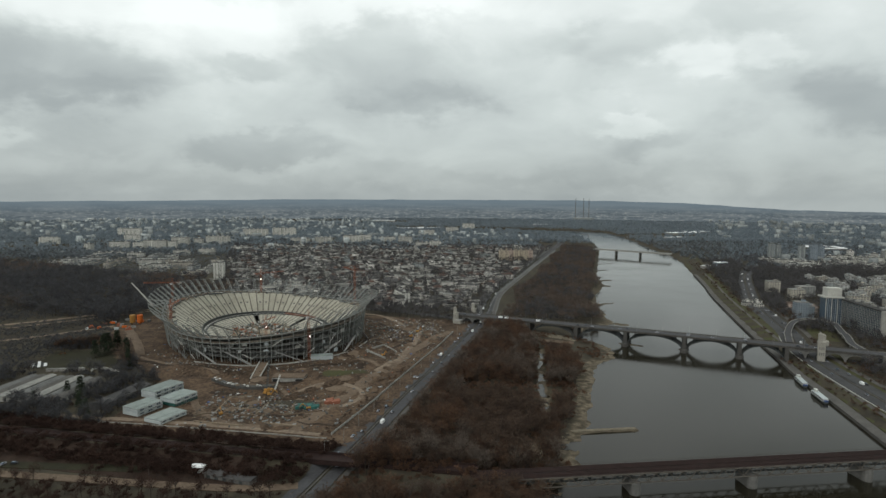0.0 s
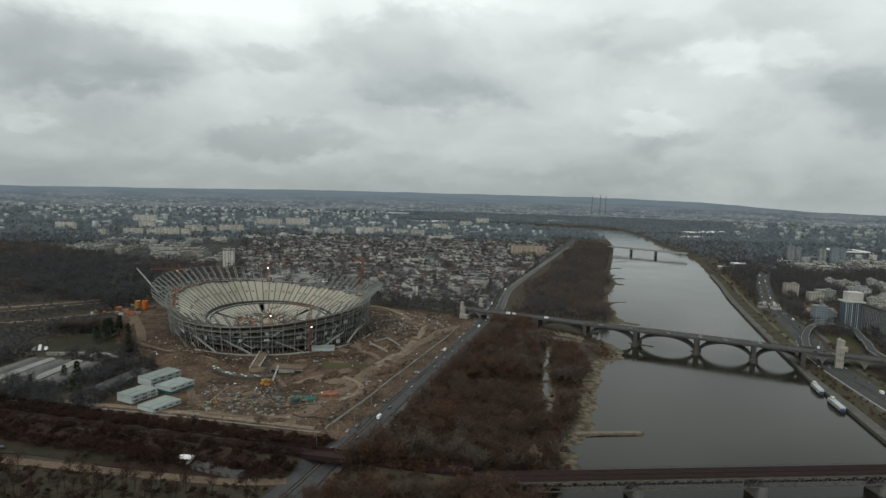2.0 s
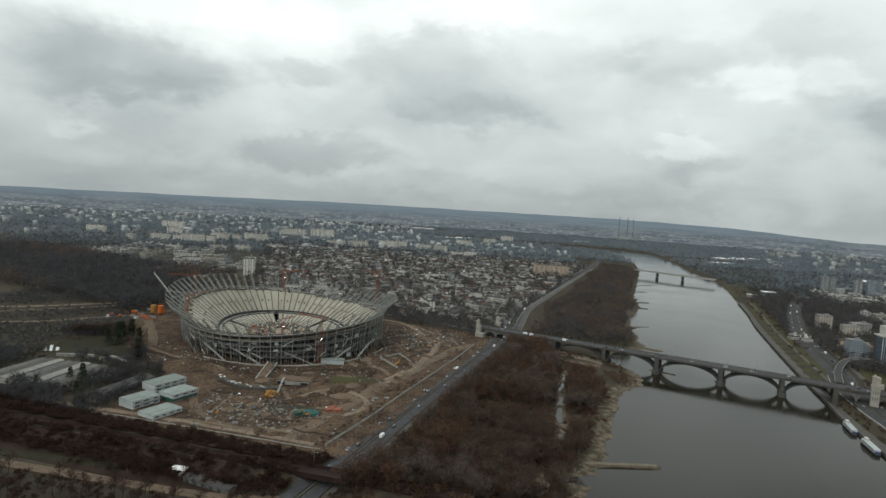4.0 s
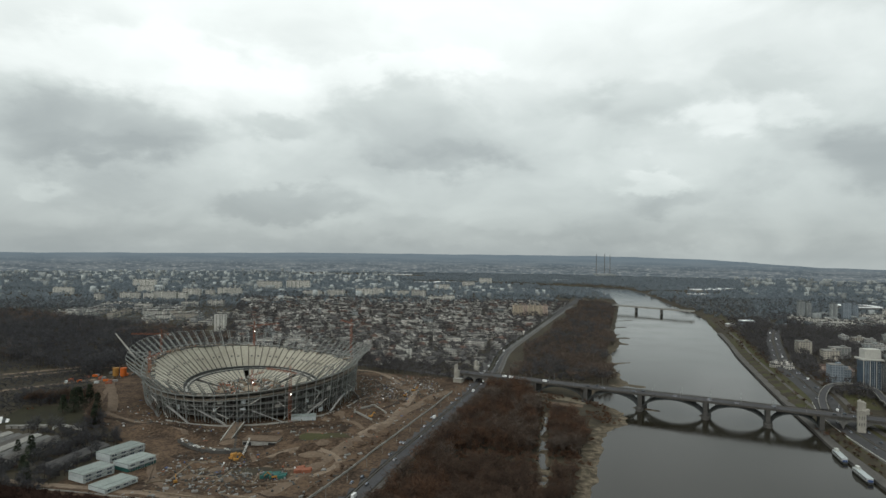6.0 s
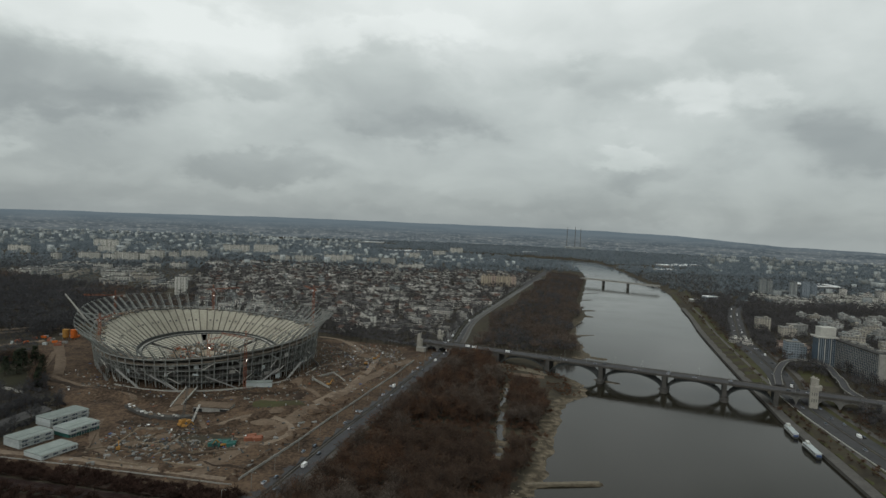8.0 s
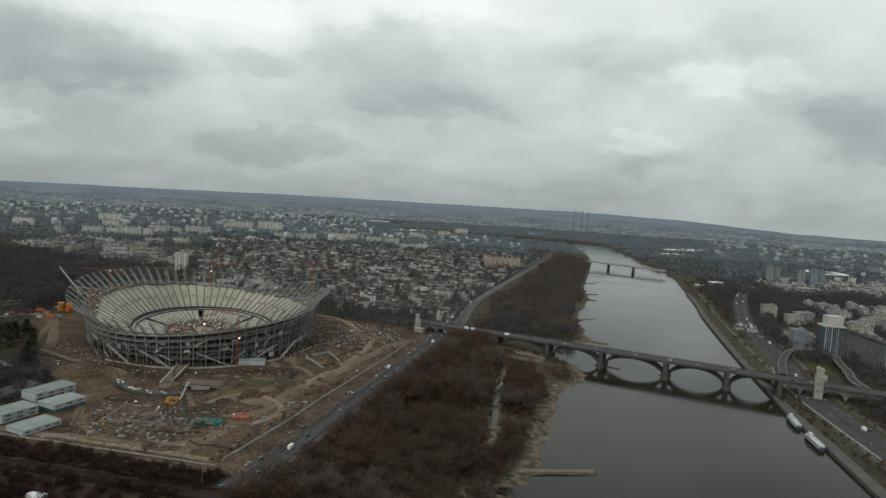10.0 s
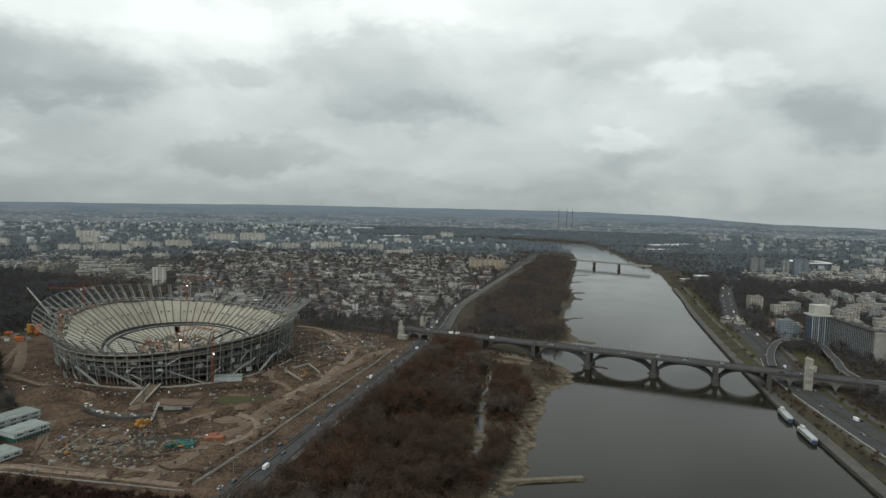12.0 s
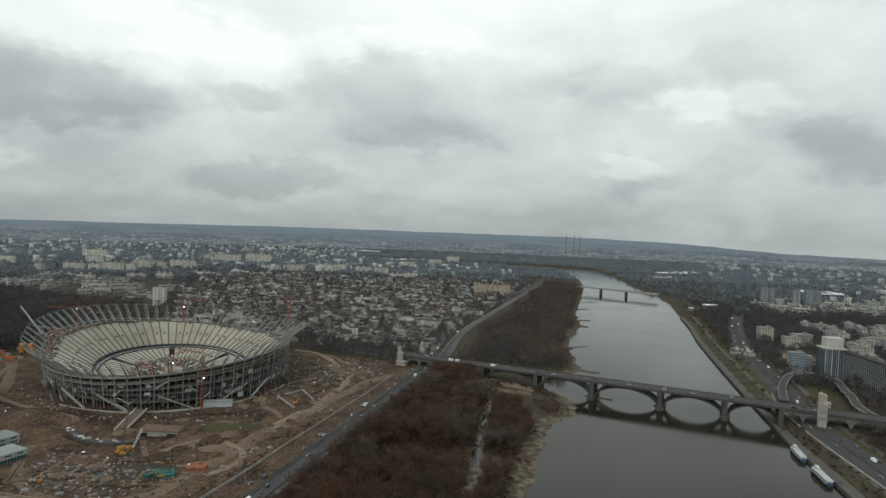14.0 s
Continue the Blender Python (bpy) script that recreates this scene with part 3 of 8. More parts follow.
me.from_pydata(np.stack([GX, GY, GZ], -1).reshape(-1, 3).tolist(), [], faces.tolist())
me.materials.append(M_GROUND)
for p in me.polygons:
    p.use_smooth = True
tagged(new("ground", me), "brown winter earth and dead grass with sandy river banks", "ground", kind="structure")

bm = bmesh.new()
bmesh.ops.create_grid(bm, x_segments=8, y_segments=8, size=1)
for v in bm.verts:
    v.co = (v.co.x * 700 + 420, v.co.y * 2250 + 1350, 0)
tagged(link("water", bm, M_WATER), "wide calm grey river mirroring an overcast sky", "river", kind="structure")

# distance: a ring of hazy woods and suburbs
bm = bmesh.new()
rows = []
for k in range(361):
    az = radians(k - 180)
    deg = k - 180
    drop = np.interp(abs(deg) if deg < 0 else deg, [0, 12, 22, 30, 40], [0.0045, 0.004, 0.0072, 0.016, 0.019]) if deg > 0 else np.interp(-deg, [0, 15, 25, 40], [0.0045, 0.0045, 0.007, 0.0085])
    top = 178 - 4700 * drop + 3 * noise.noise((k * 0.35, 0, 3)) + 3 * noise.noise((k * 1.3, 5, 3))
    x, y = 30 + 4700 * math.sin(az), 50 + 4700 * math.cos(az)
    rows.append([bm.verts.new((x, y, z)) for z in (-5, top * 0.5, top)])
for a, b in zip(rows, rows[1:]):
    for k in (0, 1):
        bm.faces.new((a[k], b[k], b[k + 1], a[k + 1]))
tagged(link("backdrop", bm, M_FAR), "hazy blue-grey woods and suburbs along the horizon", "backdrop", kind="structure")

# ---- stadium under construction ----
ST_A, ST_B, ST_TURN, ST_N = 121.5, 155.5, 0.46, 72


def ring_point(phi, out, z, wave=1.0):
    """A point of the stadium: angle round it, metres outside the main ring, height; the rim rises and falls by wave."""
    cu, cv = math.cos(phi), math.sin(phi)
    u = (ST_A + out) * math.copysign(abs(cu) ** 0.95, cu)
    v = (ST_B + out) * math.copysign(abs(cv) ** 0.95, cv)
    c, s = math.cos(ST_TURN), math.sin(ST_TURN)
    x, y = c * u - s * v, s * u + c * v
    w = math.atan2(y, x)
    return Vector((ST_X + x, ST_Y + y, z + wave * (5.4 * math.cos(2 * w) - 4.2 * math.sin(2 * w))))


def ring_band(bm, profile, n=144, a0=0.0, a1=2 * math.pi, close=True):
    """A surface swept round the stadium; profile: (out, z, wave) from point to point."""
    rows = []
    for k in range(n + (0 if close else 1)):
        phi = a0 + (a1 - a0) * k / n
        rows.append([bm.verts.new(ring_point(phi, *p)) for p in profile])
    m = len(rows)
    for k in range(m if close else m - 1):
        a, b = rows[k], rows[(k + 1) % m]
        for i in range(len(profile) - 1):
            bm.faces.new((a[i], b[i], b[i + 1], a[i + 1]))


def tube_ring(bm, out, z, wave, r, n=144, sides=5):
    ring = []
    for k in range(n):
        phi = 2 * math.pi * k / n
        c = ring_point(phi, out, z, wave)
        o = (ring_point(phi, out + 1, z, wave) - c)
        o.z = 0
        o.normalize()
        ring.append([bm.verts.new(c + o * (r * math.cos(2 * math.pi * j / sides)) + Vector((0, 0, r * math.sin(2 * math.pi * j / sides)))) for j in range(sides)])
    for k in range(n):
        a, b = ring[k], ring[(k + 1) % n]
        for j in range(sides):
            i = (j + 1) % sides
            bm.faces.new((a[j], b[j], b[i], a[i]))


stadium = base("stadium", label="oval stadium under construction, grey steel frame and bare concrete stands", category="stadium")
GROUND = 8.0
# muddy pitch
bm = bmesh.new()
ring_band(bm, [(-78, 4.0, 0), (-108, 4.2, 0)])
bm.faces.new([bm.verts.new(ring_point(2 * math.pi * k / 72, -107.5, 4.15, 0)) for k in range(72)])
part("pitch", bm, M_PITCH, stadium, "muddy unfinished pitch")
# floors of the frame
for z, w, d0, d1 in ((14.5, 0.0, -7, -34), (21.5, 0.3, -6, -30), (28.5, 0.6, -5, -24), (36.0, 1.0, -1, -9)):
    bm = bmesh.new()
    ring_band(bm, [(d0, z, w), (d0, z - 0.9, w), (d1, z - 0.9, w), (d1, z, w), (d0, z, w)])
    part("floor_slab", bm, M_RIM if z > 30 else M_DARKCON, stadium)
# core wall coloured dark to give the interior its shade
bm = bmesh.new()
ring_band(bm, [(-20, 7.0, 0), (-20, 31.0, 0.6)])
part("inner_wall", bm, M_DARKCON, stadium, "raw concrete core wall, interior shade in its dark colour")
# underside in the same dark tone, its shade put into the colour
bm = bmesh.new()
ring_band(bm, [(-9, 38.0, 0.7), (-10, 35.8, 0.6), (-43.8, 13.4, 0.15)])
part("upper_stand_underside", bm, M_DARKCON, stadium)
# closed dark band that paints the shade of the gap
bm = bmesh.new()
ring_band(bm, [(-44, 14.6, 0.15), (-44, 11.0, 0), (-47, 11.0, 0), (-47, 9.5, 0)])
part("middle_gap", bm, M_DARKCON, stadium, "gap between the stands, its shade painted as a dark band")
bm = bmesh.new()
ring_band(bm, [(-43.2, 15.7, 0.15), (-44.6, 15.7, 0.15), (-44.6, 13.4, 0.15)])
part("upper_parapet", bm, M_DARKSTEEL, stadium)
bm = bmesh.new()
ring_band(bm, [(-45.8, 13.0, 0), (-47.0, 13.0, 0), (-47.0, 12.2, 0), (-48.6, 12.2, 0), (-48.6, 10.6, 0)])
part("lower_parapet", bm, M_PALE, stadium)
# thin dark ring added inside the lower parapet as a second dark line
bm = bmesh.new()
ring_band(bm, [(-48.7, 11.9, 0), (-48.7, 13.2, 0), (-49.6, 13.2, 0), (-49.6, 11.6, 0)])
part("front_rail", bm, M_DARKSTEEL, stadium)


def stand_block(a0, a1, o0, z0, w0, o1, z1, w1, rows):
    """One stepped block of precast seating between two rakers."""
    bm = bmesh.new()
    n = 3
    prof = []
    for k in range(rows):
        f0, f1 = k / rows, (k + 1) / rows
        o_a, z_a, w_a = o0 + (o1 - o0) * f0, z0 + (z1 - z0) * f0, w0 + (w1 - w0) * f0
        o_b, z_b = o0 + (o1 - o0) * f1, z0 + (z1 - z0) * f1
        prof += [(o_a, z_a, w_a), (o_b, z_a, w_a)]
    prof.append((o1, z1, w1))
    ring_band(bm, prof, n, a0, a1, close=False)
    return bm


step = 2 * math.pi / ST_N
for k in range(ST_N):
    a0, a1 = k * step + 0.0035, (k + 1) * step - 0.0035
    blk = part("seating_block", stand_block(a0, a1, -9.5, 38.6, 0.7, -43.5, 15.0, 0.15, 28), M_SEATING, stadium)
    if k % 3 != 2:
        phi = (k + 0.5) * step
        mid = ring_point(phi, -27, 27.2, 0.4)
        out = ring_point(phi, -26, 27.2, 0.4) - mid
        # dark box on the seating paints the shaded mouth of a stair
        bm = bmesh.new()
        box(bm, mid.x, mid.y, mid.z - 1.6, 2.6, 2.2, 2.2, math.degrees(math.atan2(out.y, out.x)))
        part("stair_opening", bm, M_DARKCON, stadium)
    if k % 12 != 5:
        part("lower_seating_block", stand_block(a0, a1, -47.5, 12.0, 0, -80, 4.6, 0, 20), M_SEATING, stadium)
for k in range(ST_N):
    phi = k * step
    bm = bmesh.new()
    beam(bm, ring_point(phi, -8.8, 39.2, 0.7), ring_point(phi, -44, 15.2, 0.15), 1.1, 1.2)
    part("raker_beam", bm, M_RAKER, stadium)
    bm = bmesh.new()
    beam(bm, ring_point(phi, -47, 12.2, 0), ring_point(phi, -81, 4.5, 0), 1.0, 1.1)
    part("lower_raker_beam", bm, M_DARKCON, stadium)
    # facade column, inner column, leaning roof post with its stay
    bm = bmesh.new()
    strut(bm, ring_point(phi, -4.5, GROUND - 1, 0), ring_point(phi, 0, 40.7), 0.55, 6)
    part("facade_column", bm, M_STEEL, stadium)
    bm = bmesh.new()
    strut(bm, ring_point(phi + step / 2, -11, GROUND - 1, 0), ring_point(phi + step / 2, -9, 37.5), 0.4, 5)
    part("inner_column", bm, M_CONCRETE, stadium)
    bm = bmesh.new()
    strut(bm, ring_point(phi, -5, 38.5), ring_point(phi, 15.6, 57.0), 0.6, 6, 0.42)
    part("roof_post", bm, M_STEEL, stadium, "pale leaning roof post")
    bm = bmesh.new()
    strut(bm, ring_point(phi + step * 0.2, -5, 38.5), ring_point(phi + step * 0.2, 15.6, 57.0), 0.34, 5, 0.26)
    part("second_post", bm, M_STEEL, stadium)
    if k % 5 != 2:
        bm = bmesh.new()
        strut(bm, ring_point(phi, 8.5, 50.6), ring_point(phi + step, 5.5, 47.8), 0.2, 4)
        part("tie_bar", bm, M_STEEL, stadium)
    bm = bmesh.new()
    strut(bm, ring_point(phi, 0, 40.7), ring_point(phi, 12, 53.8), 0.2, 4)
    strut(bm, ring_point(phi, -5, 38.5), ring_point(phi + step * 0.5, 2, 45), 0.16, 4)
    part("stay", bm, M_STEEL, stadium)
for out, z, wave, r, mat in ((0.3, 40.7, 1, 0.55, M_STEEL), (-1.2, 34.0, 0.85, 0.4, M_STEEL), (-2.0, 27.5, 0.6, 0.32, M_STEEL), (-2.8, 19.0, 0.3, 0.3, M_DARKSTEEL),
                             (15.6, 57.0, 1, 0.16, M_STEEL), (-5, 38.4, 1, 0.6, M_DARKSTEEL), (-9, 39.4, 0.75, 0.4, M_DARKSTEEL)):
    bm = bmesh.new()
    tube_ring(bm, out, z, wave, r)
    part("ring_beam", bm, mat, stadium)
# light scaffold verticals between the columns
for k in range(ST_N):
    for j in (1, 2):
        phi = (k + j / 3) * step
        if (k * 7 + j * 5) % 4 == 0:
            continue
        bm = bmesh.new()
        strut(bm, ring_point(phi, -4.5, GROUND - 1, 0), ring_point(phi, -0.6, 34.5, 0.8), 0.2, 4)
        part("scaffold_pole", bm, M_STEEL, stadium)
# raised rim walkway with plant and forms along it
bm = bmesh.new()
ring_band(bm, [(-4.5, 39.6, 0.95), (-4.5, 38.0, 0.9), (-9, 38.0, 0.75), (-9, 39.2, 0.75), (-4.5, 39.6, 0.95)])
part("rim_walkway", bm, M_RIM, stadium, "dark cluttered rim walkway")
# outside stairs that climb the facade slantwise
for a, b in ((-2.72, -2.52), (-2.42, -2.2), (-2.12, -1.9), (-1.72, -1.5), (-1.18, -1.38), (-0.92, -1.1), (-0.75, -0.55)):
    bm = bmesh.new()
    beam(bm, ring_point(a, 2.5, 22, 0), ring_point(b, 2.5, 8, 0), 2.2, 0.7)
    part("outer_stair", bm, M_CRATE, stadium, "grey concrete stair climbing the facade")
# the tall leaning mast at one end
bm = bmesh.new()
strut(bm, (-374, 775, 40), (-409, 790, 68.5), 1.1, 10, 0.8)
part("leaning_mast", bm, M_CONCRETE, stadium, "tall leaning white steel mast")
near_ring = min((ring_point(2 * math.pi * k / 144, 2, 41.5) for k in range(144)), key=lambda p: (p - Vector((-374, 775, 40))).length)
for dz_ in (0, 8):
    bm = bmesh.new()
    strut(bm, near_ring + Vector((0, 0, -1)), (-374 - 1.2 * dz_, 775 + 0.5 * dz_, 40 + dz_), 0.7, 6)
    part("mast_bracket", bm, M_STEEL, stadium)
# odd braces, boards and sheets on the open frame
brace_rnd = random.Random(17)
for k in range(64):
    phi = -2.75 + 2.9 * brace_rnd.random()
    z0 = brace_rnd.choice((9, 15, 21.5, 28))
    d = brace_rnd.choice((-1, 1)) * brace_rnd.uniform(0.04, 0.1)
    bm = bmesh.new()
    beam(bm, ring_point(phi, -1.5, z0, 0.4), ring_point(phi + d, -1.0, z0 + brace_rnd.uniform(4, 8), 0.4), 0.5, 0.5)
    part("brace", bm, brace_rnd.choice((M_STEEL, M_STEEL, M_PALE, M_DARKSTEEL)), stadium)
for k in range(34):
    phi = -2.75 + 2.9 * brace_rnd.random()
    z0 = brace_rnd.choice((9, 15, 21.5, 28.5))
    a, b = ring_point(phi, -3.6, z0, 0.4), ring_point(phi + brace_rnd.uniform(0.025, 0.06), -3.6, z0, 0.4)
    bm = bmesh.new()
    beam(bm, a + Vector((0, 0, 1.6)), b + Vector((0, 0, 1.6)), 0.3, brace_rnd.uniform(2, 4.5))
    part("facade_board", bm, brace_rnd.choice((M_CONCRETE, M_PALE, M_CONTAINER, M_DARKCON)), stadium)

# ---- the stone-towered road bridge ----
DECK_Z = 18.0


def on_deck(x, side=0.0):
    """A point of the road bridge's axis, by its x, moved sideways by metres (plus: away upstream)."""
    return Vector((x + 0.431 * side, 838 - 0.4778 * (x - 42) + 0.902 * side, 0))


bridge = base("road_bridge", label="long grey road bridge with flat steel arches on stone piers", category="bridge")
DW = 11.0
bm = bmesh.new()
for s0, s1, z0, z1 in ((-DW, DW, DECK_Z - 1.2, DECK_Z),):
    xs = [20 + 8 * k for k in range(58)]
    rows = [[bm.verts.new((*on_deck(x, s).xy, z)) for s, z in ((s0, z0), (s0, z1), (s1, z1), (s1, z0))] for x in xs]
    for a, b in zip(rows, rows[1:]):
        for i in range(4):
            j = (i + 1) % 4
            bm.faces.new((a[i], a[j], b[j], b[i]))
part("deck", bm, M_DECKPAVE, bridge, "dark grey bridge deck with narrow footways")
bm = bmesh.new()
strip(bm, [tuple(on_deck(20 + 8 * k).xy) for k in range(58)], 14.5, DECK_Z + 0.08, 0.06)
part("carriageway", bm, M_ASPHALT, bridge)
for s in (-DW + 0.2, DW - 0.2):
    bm = bmesh.new()
    for k in range(57):
        a, b = on_deck(20 + 8 * k, s), on_deck(28 + 8 * k, s)
        beam(bm, (a.x, a.y, DECK_Z + 0.95), (b.x, b.y, DECK_Z + 0.95), 0.3, 0.22)
        beam(bm, (a.x, a.y, DECK_Z), (a.x, a.y, DECK_Z + 1.0), 0.3, 0.3)
        beam(bm, (a.x, a.y, DECK_Z + 0.4), (b.x, b.y, DECK_Z + 0.4), 0.08, 0.5)
    part("railing", bm, M_PIERSTONE, bridge)
PIERS = [124, 181, 237, 299, 353, 396]
for i, x in enumerate(PIERS):
    c = on_deck(x)
    bm = bmesh.new()
    ang = math.degrees(math.atan2(-0.4778, 1))
    box(bm, c.x, c.y, -3, 8.5, 28, 6.0, ang)
    for s in (-15.5, 15.5):
        q = on_deck(x, s)
        strut(bm, (q.x, q.y, -3), (q.x, q.y, 3.6), 4.4, 10, 3.2)
    part("pier_foot", bm, M_PIERSTONE, bridge, "stone pier foot with rounded cutwaters")
    bm = bmesh.new()
    box(bm, c.x, c.y, 3.0, 4.2, 21, 13.9, ang, 0.92)
    for s in (-9.5, 9.5):
        q = on_deck(x, s)
        box(bm, q.x, q.y, 3.0, 4.8, 3.2, 14.2, ang, 0.86)
    part("pier", bm, M_PIERSTONE, bridge)
for xa, xb in zip(PIERS, PIERS[1:]):
    for s in (-9, -3, 3, 9):
        bm = bmesh.new()
        prev = None
        for k in range(17):
            f = k / 16
            x = xa + 2.6 + (xb - xa - 5.2) * f
            rise = 4.5 + 11.2 * (1 - (2 * f - 1) ** 2) ** 0.72
            q = on_deck(x, s)
            p = Vector((q.x, q.y, rise))
            if prev:
                beam(bm, prev, p, 1.0, 1.3)
                if k % 2 == 0:
                    beam(bm, p, (p.x, p.y, DECK_Z - 1.2), 0.45, 0.45)
            prev = p
        part("arch_rib", bm, M_DARKSTEEL, bridge, "dark steel arch rib")
# land viaduct on both banks: arcades with solid spandrels
for xs in ([36, 50, 64, 78, 92, 108, 124], [396, 412, 428, 446, 464, 482]):
    for xa, xb in zip(xs, xs[1:]):
        for s in (-9.6, 9.6):
            bm = bmesh.new()
            top, low = [], []
            for k in range(9):
                f = k / 8
                q = on_deck(xa + (xb - xa) * f, s)
                e = min(f, 1 - f)
                z = 6 if e < 0.08 else 6 + 9.0 * (1 - (2 * f - 1) ** 2) ** 0.5
                top.append(bm.verts.new((q.x, q.y, DECK_Z - 1.2)))
                low.append(bm.verts.new((q.x, q.y, min(z, 15.5))))
            for k in range(8):
                bm.faces.new((low[k], low[k + 1], top[k + 1], top[k]))
            geo = bmesh.ops.extrude_face_region(bm, geom=bm.faces[:])
            for v in geo["geom"]:
                if isinstance(v, bmesh.types.BMVert):
                    v.co += Vector((0.431, 0.902, 0)) * (1.4 if s < 0 else -1.4)
            part("arcade_wall", bm, M_DARKCON, bridge)
# lamp posts along the deck
for k in range(14):
    for s in (-DW + 0.6, DW - 0.6):
        q = on_deck(60 + 27 * k, s)
        lamp = base("street_lamp", q.x, q.y, DECK_Z, label="slim grey lamp post on the bridge", category="street lamp", group="bridge lamps")
        bm = bmesh.new()
        strut(bm, (0, 0, 0), (0, 0, 8.5), 0.13, 5, 0.08)
        part("pole", bm, M_STEEL, lamp)
        bm = bmesh.new()
        box(bm, 0.3 if s < 0 else -0.3, 0, 8.4, 1.0, 0.4, 0.25)
        part("lantern", bm, M_STEEL, lamp)


def stone_tower(x, y, z, h, w, rz, label):
    """A pale stone gate tower with a stepped top, corner turret and deep window slots."""
    t = base("bridge_tower", x, y, z, rz, label, "tower", "bridge towers")
    bm = bmesh.new()
    box(bm, 0, 0, 0, w, w * 0.9, h * 0.62)
    part("shaft", bm, M_SANDSTONE, t)
    bm = bmesh.new()
    box(bm, 0, 0, h * 0.62, w * 1.1, w, h * 0.05)
    box(bm, -w * 0.2, 0, h * 0.67, w * 0.55, w * 0.7, h * 0.23)
    part("upper_storey", bm, M_SANDSTONE, t)
    bm = bmesh.new()
    box(bm, -w * 0.2, 0, h * 0.90, w * 0.62, w * 0.78, h * 0.03)
    gable(bm, -w * 0.2, 0, h * 0.93, w * 0.5, w * 0.6, h * 0.07, 0, w * 0.2)
    part("roof", bm, M_SANDSTONE, t)
    for k in (-1, 0, 1):
        for zz in (0.2, 0.4):
            bm = bmesh.new()
            box(bm, k * w * 0.27, -w * 0.45, h * zz, w * 0.1, 0.3, h * 0.1)
            part("window", bm, M_DARKCON, t)
    return t


for x, s, h in ((30, -16, 24), (43, 15, 26), (425, -14, 32), (431, 14, 25)):
    q = on_deck(x, s)
    stone_tower(q.x, q.y, 7.0, h, 6.0 if x < 100 else 7.0, -25, "pale beige stone tower beside the bridge head")
for x, s in ((34, -9),):
    q = on_deck(x, s * 2.3)
    pav = base("stone_pavilion", q.x, q.y, 7.0, -25, "low beige stone pavilion at the bridge head", "pavilion", "bridge pavilions")
    bm = bmesh.new()
    box(bm, 0, 0, 0, 11, 7, 6)
    part("wall", bm, M_SANDSTONE, pav)
    bm = bmesh.new()
    box(bm, 0, 0, 6, 12, 8, 0.8)
    part("roof", bm, M_CONCRETE, pav)

# ---- railway bridge ----
RAIL_Z = 14.5


def on_rail(x, side=0.0):
    return Vector((x - 0.115 * side, 357 + 0.117 * (x - 57) + 0.993 * side, 0))


rail = base("railway_bridge", label="rust-brown steel truss railway bridge on round masonry piers", category="bridge")
rxs = [22 + 9.0 * k for k in range(62)]
for s0, s1 in ((-7.0, -0.3), (0.3, 7.0)):
    bm = bmesh.new()
    rows = [[bm.verts.new((*on_rail(x, s).xy, z)) for s, z in ((s0, RAIL_Z - 0.8), (s0, RAIL_Z), (s1, RAIL_Z), (s1, RAIL_Z - 0.8))] for x in rxs]
    for a, b in zip(rows, rows[1:]):
        for i in range(4):
            j = (i + 1) % 4
            bm.faces.new((a[i], a[j], b[j], b[i]))
    part("deck", bm, M_RAILRUST, rail, "rust-brown ballast deck")
for s in (-7.0, -0.5, 0.5, 7.0):
    bm = bmesh.new()
    for i, (xa, xb) in enumerate(zip(rxs, rxs[1:])):
        a, b, m = on_rail(xa, s), on_rail(xb, s), on_rail((xa + xb) / 2, s)
        beam(bm, (a.x, a.y, RAIL_Z - 0.6), (b.x, b.y, RAIL_Z - 0.6), 0.6, 0.9)
        beam(bm, (a.x, a.y, RAIL_Z - 6.4), (b.x, b.y, RAIL_Z - 6.4), 0.5, 0.6)
        beam(bm, (a.x, a.y, RAIL_Z - 6.4), (m.x, m.y, RAIL_Z - 0.8), 0.42, 0.42)
        beam(bm, (m.x, m.y, RAIL_Z - 0.8), (b.x, b.y, RAIL_Z - 6.4), 0.42, 0.42)
        beam(bm, (a.x, a.y, RAIL_Z - 6.4), (a.x, a.y, RAIL_Z - 0.6), 0.25, 0.25)
    part("truss", bm, M_RAKER if abs(s) > 5 else M_DARKSTEEL, rail, "grey steel lattice truss")
for s in (-5.6, -4.1, -2.2, -0.7, 0.7, 2.2, 4.1, 5.6):
    bm = bmesh.new()
    a, b = on_rail(20, s), on_rail(569, s)
    beam(bm, (a.x, a.y, RAIL_Z + 0.12), (b.x, b.y, RAIL_Z + 0.12), 0.1, 0.18)
    part("rail", bm, M_RAILRUST, rail)
for s in (-6.9, 6.9):
    bm = bmesh.new()
    for xa, xb in zip(rxs, rxs[1:]):
        a, b = on_rail(xa, s), on_rail(xb, s)
        beam(bm, (a.x, a.y, RAIL_Z + 1.1), (b.x, b.y, RAIL_Z + 1.1), 0.1, 0.1)
        beam(bm, (a.x, a.y, RAIL_Z), (a.x, a.y, RAIL_Z + 1.1), 0.1, 0.1)
    part("railing", bm, M_RAILRUST, rail)
for x in (42, 122, 200, 281, 362, 443):
    for s in (-5, 5):
        q = on_rail(x, s)
        bm = bmesh.new()
        strut(bm, (q.x, q.y, -3), (q.x, q.y, RAIL_Z - 6.6), 3.6, 14, 3.2)
        part("pier", bm, M_DARKCON, rail, "dark round masonry pier")
    q = on_rail(x)
    bm = bmesh.new()
    box(bm, q.x, q.y, -3, 6, 14, RAIL_Z - 4.2, 7.6)
    part("pier_wall", bm, M_DARKCON, rail)
